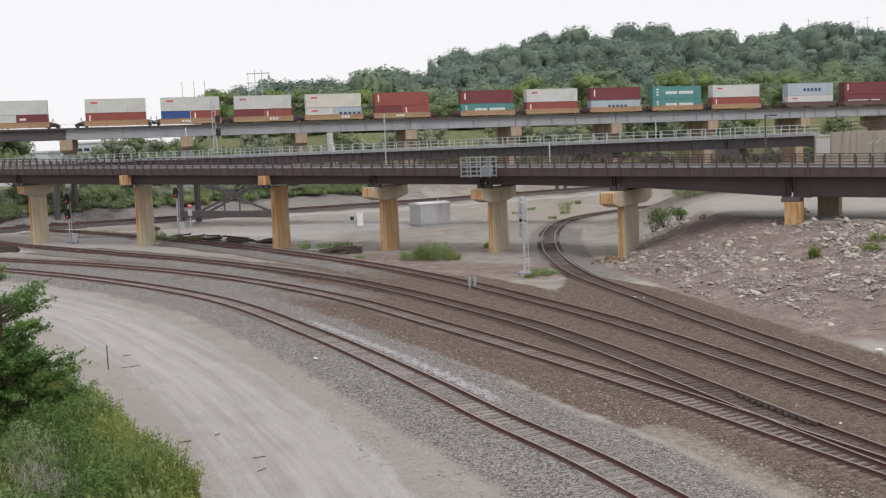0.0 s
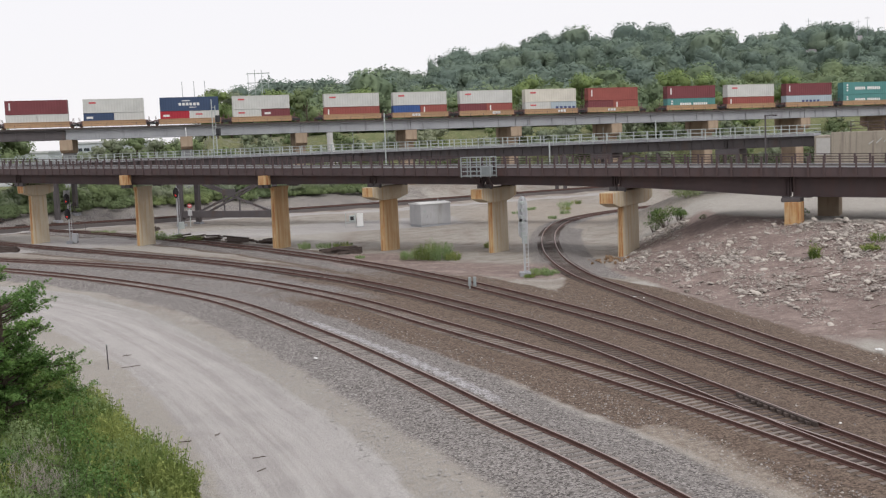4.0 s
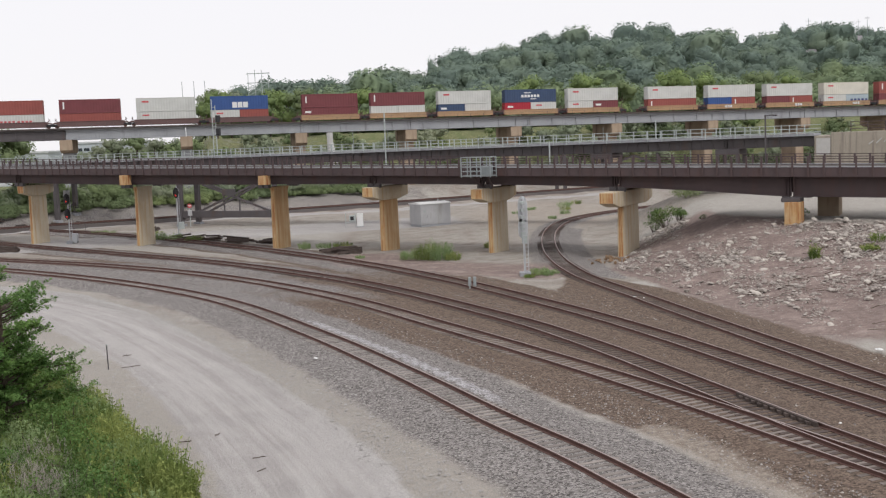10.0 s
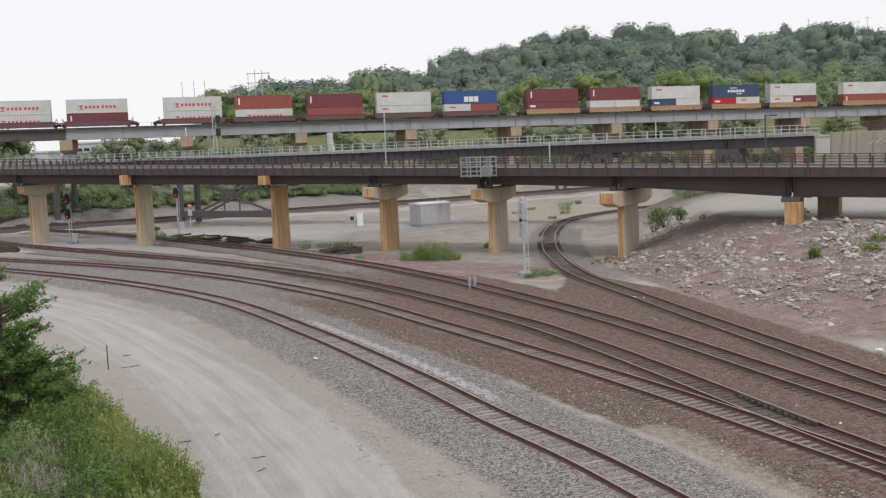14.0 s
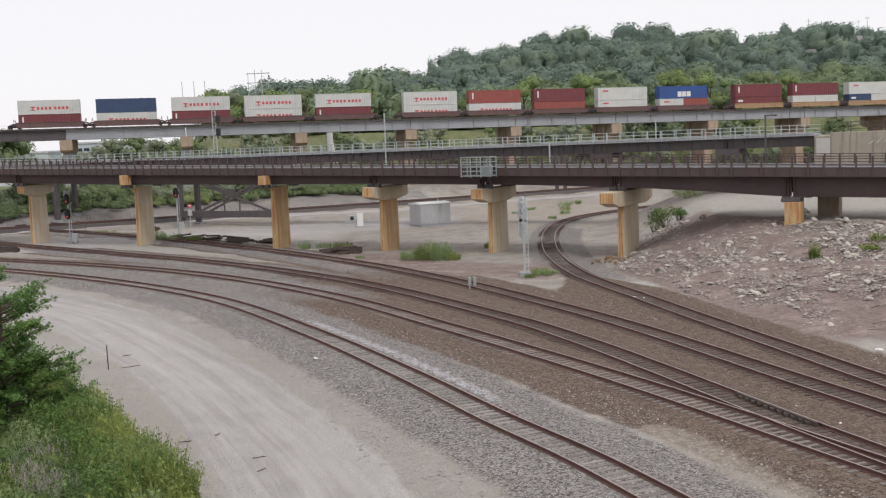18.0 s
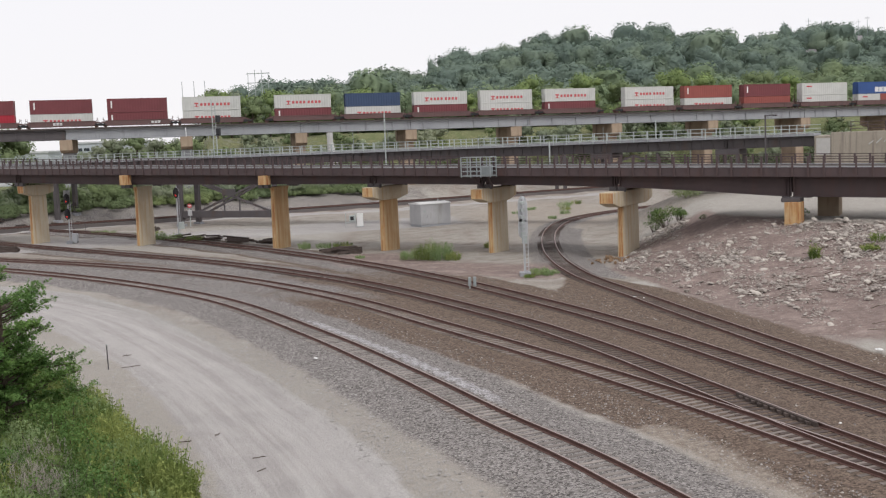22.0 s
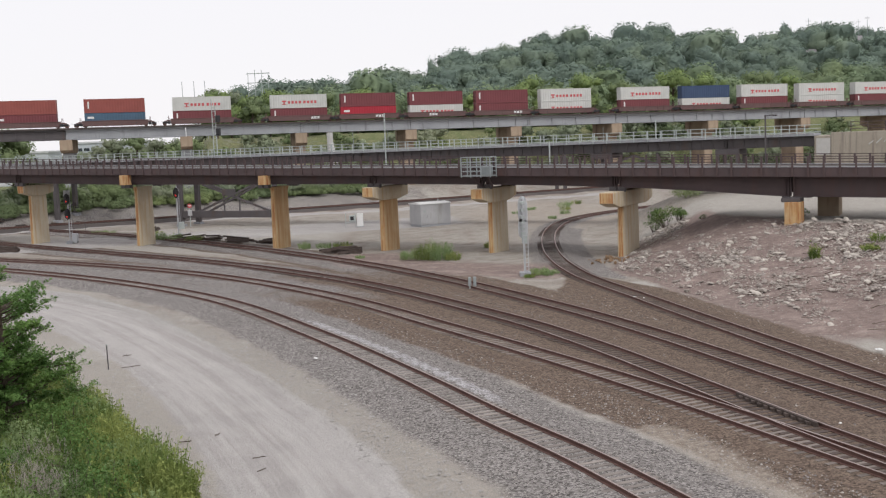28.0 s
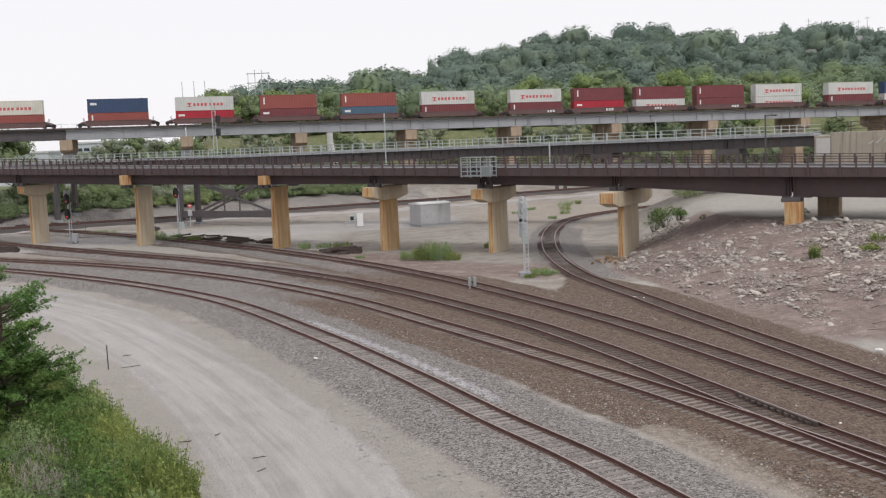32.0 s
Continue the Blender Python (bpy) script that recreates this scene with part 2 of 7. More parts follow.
def add_sweep(bm, points, profile, mats=None):
    """A closed profile (across, up) carried along level-crossed points."""
    rings = []
    for i, pt in enumerate(points):
        a, b = points[max(i - 1, 0)], points[min(i + 1, len(points) - 1)]
        d = Vector((b[0] - a[0], b[1] - a[1], 0)).normalized()
        side = Vector((-d.y, d.x, 0))
        rings.append([bm.verts.new(Vector(pt) + side * u + Vector((0, 0, w))) for u, w in profile])
    n = len(profile)
    for r0, r1 in zip(rings, rings[1:]):
        for i in range(n):
            fc = bm.faces.new((r0[i], r1[i], r1[(i + 1) % n], r0[(i + 1) % n]))
            if mats:
                fc.material_index = mats[i]
    bm.faces.new(rings[0])
    bm.faces.new(rings[-1][::-1])


def spline(ctrl, step):
    """Even points along a smooth curve through a few plan points."""
    c = [np.array(p, float) for p in ctrl]
    c = [2 * c[0] - c[1]] + c + [2 * c[-1] - c[-2]]
    out = []
    for i in range(1, len(c) - 2):
        for t in np.linspace(0, 1, 40, endpoint=False):
            out.append(0.5 * (2 * c[i] + (c[i + 1] - c[i - 1]) * t + (2 * c[i - 1] - 5 * c[i] + 4 * c[i + 1] - c[i + 2]) * t * t
                              + (3 * c[i] - c[i - 1] - 3 * c[i + 1] + c[i + 2]) * t ** 3))
    out = np.array(out + [c[-2]])
    for _ in range(30):
        out[1:-1] = 0.5 * out[1:-1] + 0.25 * (out[:-2] + out[2:])
    s = np.concatenate([[0], np.cumsum(np.hypot(*np.diff(out, axis=0).T))])
    q = np.arange(0, s[-1], step)
    return np.stack([np.interp(q, s, out[:, k]) for k in range(out.shape[1])], 1)


def smooth(t):
    t = np.clip(t, 0, 1)
    return t * t * (3 - 2 * t)


def near_line(x, y, pts):
    """Distance of every (x, y) from a polyline."""
    best = np.full(np.shape(x), 1e9)
    for (ax, ay), (bx, by) in zip(pts[:-1], pts[1:]):
        dx, dy = bx - ax, by - ay
        t = np.clip(((x - ax) * dx + (y - ay) * dy) / (dx * dx + dy * dy), 0, 1)
        best = np.minimum(best, np.hypot(x - ax - t * dx, y - ay - t * dy))
    return best


def offset_line(pts, off):
    out = []
    for i, p in enumerate(pts):
        a, b = pts[max(i - 1, 0)], pts[min(i + 1, len(pts) - 1)]
        d = (b - a) / np.hypot(*(b - a))
        out.append(Vector((p[0] - d[1] * off, p[1] + d[0] * off, 0)))
    return out


# ---------------------------------------------------------------- the plan
TRACKS = {
    "near": [(-95, 146), (-70, 134), (-48, 117.8), (-32.2, 104.1), (-18.5, 88.2), (-8.7, 70.7), (-1.9, 56.3), (1.9, 47.4), (5.6, 39.4), (9.3, 29), (12.5, 17), (15, 2)],
    "second": [(-95, 152), (-72, 141), (-52.3, 128.8), (-36.2, 117.6), (-21.5, 104), (-9, 87.5), (-0.3, 71.6), (5.9, 59.4), (10.1, 50.6), (13.8, 42), (17.5, 33), (22, 20), (25, 6)],
    "third": [(-95, 180), (-75, 164), (-60.6, 151.7), (-39.6, 131.6), (-23.0, 115.3), (-7.5, 95.4), (3.4, 75.2), (7.6, 65.4), (11.0, 55.2), (14.4, 44), (18.1, 33), (22.3, 20), (25.1, 6)],
    "fourth": [(-100, 204), (-75.5, 186), (-49.1, 162.4), (-27.5, 137.6), (-10, 113.2), (0.1, 95.6), (7.9, 78.4), (12.4, 66.6), (16.9, 52), (21, 39), (25.5, 24), (29, 8)],
    "spur": [(60, 196), (38, 181), (26.6, 170.1), (18.7, 158), (13.9, 140), (11.4, 115), (11.8, 96), (14.5, 81.2), (16.7, 70), (18.9, 59.5), (21.2, 49), (25.5, 34), (29.5, 20), (33, 6)],
    "rear": [(-120, 148), (-74, 177), (-20, 206), (34, 239), (90, 272)],
}
ROAD = [(-90, 113), (-62, 107), (-43, 98.5), (-33.5, 90), (-25.3, 80), (-15.4, 63), (-10.2, 52), (-6.4, 43), (-3.8, 35), (-1, 24), (1, 12)]
VIA_A = radians(12.91)
VIA_Y = 247.13
VIA_DIR = Vector((math.cos(VIA_A), math.sin(VIA_A), 0))


def via(s, off=0.0):
    """A point of the high viaduct's track, s metres along, off metres behind the near side of the train."""
    return Vector((s * VIA_DIR.x - off * VIA_DIR.y, VIA_Y + s * VIA_DIR.y + off * VIA_DIR.x, 17.1 - 0.006 * s))


RIDGE_U = [-0.9, -0.3, -0.25, -0.22, -0.198, -0.139, -0.067, -0.016, 0.03, 0.051, 0.079, 0.097, 0.12, 0.155, 0.188, 0.216, 0.254, 0.275, 0.3, 0.336, 0.361, 0.406, 0.9]
RIDGE_Z = [1, 2, 4, 14, 27, 31, 35, 37, 43, 47, 50, 54, 52, 52, 57, 56, 56, 50, 50, 56, 58, 53, 50]
TOE = [(-60, 78), (-34, 72), (-27.5, 63.5), (-17, 51), (-9.8, 38.5), (-4.4, 27), (8, 18), (40, 14)]
BANK = [(23, 135), (20.5, 118), (15.5, 100), (19.3, 79), (22.2, 63), (24, 52), (29, 36), (35, 18), (40, -20)]


def terrain(x, y):
    x, y = np.asarray(x, float), np.asarray(y, float)
    z = np.zeros(np.broadcast(x, y).shape)
    # the bank and yard on which the bridges land
    bx = np.interp(y, [b[1] for b in BANK[::-1]], [b[0] for b in BANK[::-1]])
    d = x - bx
    wide = np.interp(y, [80, 96, 104, 110, 118], [25, 21, 15.5, 10, 9])
    rise = d / wide
    crest = 3.85 * (0.7 * np.clip(rise, 0, 1) + 0.3 * smooth(rise)) + 2.2 * smooth((d - 6) / 26) * smooth((y - 104) / 26)
    z += crest * smooth((168 - y) / 24) * smooth((y + 20) / 30)
    # the slope below the standpoint
    ty = np.interp(x, [t[0] for t in TOE], [t[1] for t in TOE])
    inside = np.maximum(ty - y, 0)
    fall = np.maximum(0, 10.8 - 0.36 * np.maximum(np.hypot(x * 0.8, np.maximum(y, 0)) - 2.5, 0))
    z = np.maximum(z, np.minimum(fall, 0.3 * inside + 0.012 * inside ** 2))
    # the river bluff beyond the viaduct
    back = (y - VIA_Y) * math.cos(VIA_A) - x * math.sin(VIA_A)
    u = x / np.maximum(y, 60)
    ridge = np.interp(u, RIDGE_U, RIDGE_Z)
    foot = smooth((u + 0.228) / 0.018)
    z = np.maximum(z, foot * 14.5 * smooth((back - 16) / 26))
    z = np.maximum(z, ridge * smooth((back - 50) / 330))
    # a low bank behind the rear track
    rear = near_line(x, y, TRACKS["rear"])
    side = (y - (206 + 0.59 * (x + 20))) > 0
    z = np.where(side & (back < 20), np.maximum(z, 2.4 * smooth((rear - 5) / 9) * smooth((40 - x) / 30)), z)
    return z


def ground_z(x, y):
    return float(terrain(np.array([x]), np.array([y]))[0])


# ---------------------------------------------------------------- ground
def build_ground():
    def axis(lo, hi, step, far_lo, far_hi):
        core = np.arange(lo, hi + 0.01, step)
        up, down, g = [core[-1]], [core[0]], step
        while up[-1] < far_hi or down[-1] > far_lo:
            g *= 1.09
            if up[-1] < far_hi:
                up.append(up[-1] + g)
            if down[-1] > far_lo:
                down.append(down[-1] - g)
        return np.concatenate([down[:0:-1], core, up[1:]])

    xs, ys = axis(-72, 52, 0.6, -3000, 3000), axis(18, 170, 0.6, -1500, 4200)
    X, Y = np.meshgrid(xs, ys)
    Z = terrain(X, Y)
    rough = np.array([noise.noise(Vector((a * 0.13, b * 0.13, 0))) for a, b in zip(X.ravel(), Y.ravel())]).reshape(X.shape)
    fine = np.random.default_rng(4).normal(0, 1, X.shape)
    masks = {k: np.zeros(X.shape) for k in ("road", "grey", "brown", "pale", "grass", "dark", "light", "sand", "oil")}
    beds = np.full(X.shape, 1e9)
    for name, ctrl in TRACKS.items():
        d = near_line(X, Y, [tuple(p) for p in spline(ctrl, 3.0)])
        beds = np.minimum(beds, d)
        if name in ("near",):
            masks["grey"] = np.maximum(masks["grey"], smooth((5.4 - d) / 2.4))
        elif name == "rear":
            masks["brown"] = np.maximum(masks["brown"], 1.1 * smooth((4.0 - d) / 1.0))
        else:
            masks["brown"] = np.maximum(masks["brown"], 1.05 * smooth((5.2 - 2.6 * smooth((Y - 86) / 8) * (name == "spur") - d) / 2.0))
        if name in ("second", "third", "fourth"):
            masks["grey"] = np.maximum(masks["grey"], 0.72 * smooth((4.8 - d) / 2.0) * smooth((Y - 72 - 14 * (name != "second")) / 25))
        if name == "spur":
            masks["grey"] = np.maximum(masks["grey"], 0.7 * smooth((3.4 - d) / 1.5) * smooth((Y - 92) / 8))
    mid = [tuple(p) for p in spline(ROAD, 3.0)]
    dr, side, run = np.full(X.shape, 1e9), np.zeros(X.shape), np.zeros(X.shape)
    gone = 0.0
    for (ax, ay), (bx, by) in zip(mid[:-1], mid[1:]):
        ln = math.hypot(bx - ax, by - ay)
        t = np.clip(((X - ax) * (bx - ax) + (Y - ay) * (by - ay)) / ln ** 2, 0, 1)
        d = np.hypot(X - ax - t * (bx - ax), Y - ay - t * (by - ay))
        closer = d < dr
        sg = np.sign((bx - ax) * (Y - ay) - (by - ay) * (X - ax))
        dr, side, run = np.where(closer, d, dr), np.where(closer, sg * d, side), np.where(closer, gone + t * ln, run)
        gone += ln
    wide = np.interp(Y, [20, 43, 63, 80, 97], [3.0, 3.3, 3.1, 3.9, 5.2])
    masks["road"] = smooth((wide - dr) / 2.0 + 0.5)
    yard = smooth((14 - np.abs(Y - (168 + 0.35 * X))) / 8) * smooth((X + 70) / 10) * smooth((30 - X) / 12)
    masks["road"] = np.maximum(masks["road"], 0.85 * yard * (beds > 2.2))
    lo_road = near_line(X, Y, [(-90, 163), (-50, 190), (-10, 198), (34, 224)])
    masks["road"] = np.maximum(masks["road"], smooth((4.0 - lo_road) / 1.5))
    masks["pale"] = np.maximum(smooth((18 - np.hypot(X - 36, (Y - 118) * 0.7)) / 8), smooth((near_line(X, Y, [(-40, 92), (-20, 62), (-8, 36)]) - 14) / -6) * 0.6)
    masks["pale"] = np.maximum(masks["pale"], 0.95 * smooth((2.4 - near_line(X, Y, [(5.2, 50), (7.6, 45), (9.6, 40.6), (11.4, 36.5), (13.5, 31)])) / 1.8))
    masks["light"] = 0.62 * smooth((0.9 - np.abs(near_line(X, Y, [tuple(p + (1.5, 1.0)) for p in spline(TRACKS["near"], 3.0)]) - 0.2)) / 0.8) * smooth((Y - 45) / 8) * smooth((84 - Y) / 10)
    bank_x = np.interp(Y, [b[1] for b in BANK[::-1]], [b[0] for b in BANK[::-1]])
    masks["dark"] = 0.9 * smooth((X - bank_x + 1.7) / 2.6) * smooth((bank_x + np.interp(Y, [80, 96, 104, 110, 118], [26, 22, 16.5, 11, 10]) - X) / 2.5) * smooth((Y - 56) / 10) * smooth((126 - Y) / 8)
    masks["dark"] = np.maximum(masks["dark"], 0.78 * smooth((9 - near_line(X, Y, [(-9, 118), (-4, 110), (8, 100)])) / 7))
    masks["dark"] = np.maximum(masks["dark"], smooth((4.5 - near_line(X, Y, [tuple(p) for p in spline(TRACKS["rear"], 4.0)])) / 1.0))
    masks["sand"] = 0.66 * smooth((1.9 - near_line(X, Y, [(8.7, 45.0), (9.9, 42), (10.9, 38.1), (12.0, 35.4), (13.4, 31)])) / 1.5)
    masks["light"] = np.maximum(masks["light"], 0.52 * yard * (beds > 3.0) * smooth((4 - X) / 14))
    bank_off = Y - (206 + 0.59 * (X + 20))
    masks["grey"] = np.maximum(masks["grey"], 0.62 * smooth((bank_off - 3) / 2) * smooth((24 - bank_off) / 4) * smooth((10 - X) / 20) * (Y > 150))
    inner = [tuple(p) for p in offset_line(spline(TRACKS["spur"], 3.0), 2.6)]
    masks["grey"] = np.maximum(masks["grey"], 0.95 * smooth((2.0 - near_line(X, Y, [p[:2] for p in inner])) / 1.2) * smooth((Y - 90) / 6) * smooth((150 - Y) / 10))
    masks["pale"] = np.maximum(masks["pale"], 0.9 * smooth((Y - 118 + 0.7 * (X + 20)) / 8) * smooth((176 - Y) / 8) * smooth((-8 - X) / 10) * (beds > 2.6))
    tan = smooth((17 - np.hypot((X - 17) * 0.9, (Y - 176) * 0.4)) / 8) * (beds > 2.4)
    masks["sand"] = np.maximum(masks["sand"], 0.6 * tan)
    masks["road"] = masks["road"] * (1 - tan)
    masks["pale"] = np.maximum(masks["pale"], 1.1 * smooth((4.5 - np.hypot(X + 21.5, (Y - 69.5) * 0.7)) / 2.5))
    masks["light"] = np.maximum(masks["light"], 0.62 * smooth((3.4 - lo_road) / 2.0) * (beds > 3.0))
    for px, py, pr in ((9.6, 49.6, 1.1), (13.2, 47.6, 0.9), (14.4, 44.6, 0.9), (2.0, 66.0, 0.8), (-9.0, 88.0, 1.0)):
        masks["oil"] = np.maximum(masks["oil"], 0.8 * smooth((pr - np.hypot(X - px, Y - py)) / pr))
    masks["pale"] = np.maximum(masks["pale"], 0.95 * smooth((2.2 - near_line(X, Y, [(16.5, 90), (19.6, 76.5), (21.9, 67), (24.2, 57.5), (27, 47)])) / 1.6))
    back = (Y - VIA_Y) * math.cos(VIA_A) - X * math.sin(VIA_A)
    masks["grass"] = np.maximum(smooth((back - 12) / 16) * (0.6 + 0.4 * np.maximum(smooth((back - 48) / 14), smooth((X + 34) / 10))), smooth((np.interp(X, [t[0] for t in TOE], [t[1] for t in TOE]) - 1.0 - Y) / 3))
    masks["grass"] = np.maximum(masks["grass"], smooth((np.abs(X) - 140) / 60))
    quiet = np.clip(beds / 4, 0, 1) * np.clip(dr / 5, 0.2, 1)
    Z = Z + rough * 0.16 * quiet * np.clip(1 + Z * 0.4, 1, 3) + fine * 0.018 * np.clip(quiet, 0.3, 1)
    Z = np.where(beds < 3.4, Z + 0.112 - 0.172 * smooth((beds - 1.5) / 1.7), Z - 0.06)
    Z = Z - 0.05 * smooth((wide - dr) / 2)
    nx, ny = len(xs), len(ys)
    me = bpy.data.meshes.new("ground")
    idx = np.arange(nx * ny).reshape(ny, nx)
    quads = np.stack([idx[:-1, :-1], idx[:-1, 1:], idx[1:, 1:], idx[1:, :-1]], -1).reshape(-1, 4)
    me.vertices.add(nx * ny)
    me.vertices.foreach_set("co", np.stack([X, Y, Z], -1).ravel())
    me.loops.add(quads.size)
    me.loops.foreach_set("vertex_index", quads.ravel())
    me.polygons.add(len(quads))
    me.polygons.foreach_set("loop_start", np.arange(0, quads.size, 4))
    me.polygons.foreach_set("use_smooth", np.ones(len(quads), bool))
    masks["road_across"], masks["road_along"] = side, run
    for k, v in masks.items():
        me.attributes.new(k, "FLOAT", "POINT").data.foreach_set("value", v.ravel())
    me.update()
    me.validate()
    me.materials.append(M_GROUND)
    tagged(new("ground", me), "rail yard ground of brown soil, ballast and pale gravel road", "ground", kind="structure")


build_ground()

# ---------------------------------------------------------------- tracks
RAIL_PROFILE = [(-0.09, 0.0), (0.09, 0.0), (0.09, 0.025), (0.02, 0.055), (0.02, 0.14), (0.042, 0.15), (0.042, 0.19), (-0.042, 0.19), (-0.042, 0.15), (-0.02, 0.14), (-0.02, 0.055), (-0.09, 0.025)]
RAIL_MATS = [0, 0, 0, 0, 0, 0, 1, 0, 0, 0, 0, 0]
RAIL_BASE = 0.12


def tie_mesh(mat):
    bm = box(-1.29, 1.29, -0.115, 0.115, -0.1, 0.1)
    return mesh_of("tie", bm, mat)


def build_track(name, label, tie_mat, lift=0.0, near=(30, 170)):
    pts = spline(TRACKS[name], 1.0)
    root = thing("railway_track", pose(0, 0, 0), label, "railway track", "tracks of the yard")
    rng = random.Random(len(name))
    for off in (-0.755, 0.755):
        bm = bmesh.new()
        line = offset_line(pts, off)
        for v in line:
            v.z = RAIL_BASE + lift + ground_lift(v)
        add_sweep(bm, line, RAIL_PROFILE, RAIL_MATS)
        part("rail", bm, [M_RAIL, M_RAILTOP], root)
    me = tie_mesh(tie_mat)
    ties, spare = spline(TRACKS[name], 0.53), bmesh.new()
    made = 0
    for i, p in enumerate(ties[:-1]):
        d = ties[i + 1] - p
        m = pose(p[0], p[1], RAIL_BASE - 0.085 + lift + ground_lift(p) + rng.uniform(-0.012, 0.006), 0, 0, math.degrees(math.atan2(d[1], d[0])) - 90 + rng.uniform(-1.5, 1.5))
        if near[0] < p[1] < near[1] and abs(p[0]) < 0.46 * p[1] + 3 and made < 300:
            part("tie", me, None, root, at=m)
            made += 1
        elif abs(p[0]) < 110:
            add_box(spare, -1.29, 1.29, -0.115, 0.115, -0.1, 0.1, m)
    if spare.verts:
        tagged(part("tie_remainder", spare, tie_mat, root), kind="stuff")
    else:
        spare.free()
    return root


def ground_lift(p):
    return 0.0


M_MIDTIE = surface("dull_brown_tie", (0.235, 0.2, 0.18), (0.14, 0.115, 0.1), 0.9, scale=3, fine=16, spread=0.5, bump=0.5)
build_track("near", "rusty railway track on grey weathered timber ties in ballast", M_TIE)
build_track("second", "curving railway track with dull timber ties and rusty rails", M_MIDTIE)
build_track("third", "railway track joining its neighbour at a switch, dark ties", M_DARKTIE, lift=0.006)
build_track("fourth", "railway track on dark creosoted ties passing under the bridge", M_DARKTIE)
build_track("spur", "sharply curved spur track on dark ties round the rubble bank", M_DARKTIE)
build_track("rear", "distant railway track on dark ballast behind the bridges", M_DARKTIE, lift=0.45)
M_OILY = surface("dark_oily_ballast", (0.1, 0.085, 0.08), (0.065, 0.055, 0.052), 0.95, scale=0.4, fine=5, kind="World", bump=0.8)
berm = bmesh.new()
add_sweep(berm, [Vector((p[0], p[1], 0)) for p in spline(TRACKS["rear"], 6.0)], [(-3.6, -0.3), (3.6, -0.3), (1.9, 0.46), (-1.9, 0.46)])
tagged(part("ballast_berm", berm, M_OILY), "low berm of dark oily ballast under the rear track", "ballast", kind="structure")

# ---------------------------------------------------------------- brown girder bridge
BR = Matrix.Translation((-59.7, 152.1, 0)) @ pose(0, 0, 0, 0, 0, -29.5)
PIERS = [-20.0, 0.9, 21.2, 43.7, 59.4, 73.4, 88.3]


def deck_z(s):
    return 10.62 - 0.0188 * s


def girder_bottom(s):
    return deck_z(s) - float(np.interp(s, [0, 21, 43, 60, 80, 90, 96, 104.5], [2.0, 2.1, 1.94, 1.75, 1.79, 1.97, 2.2, 2.68]))


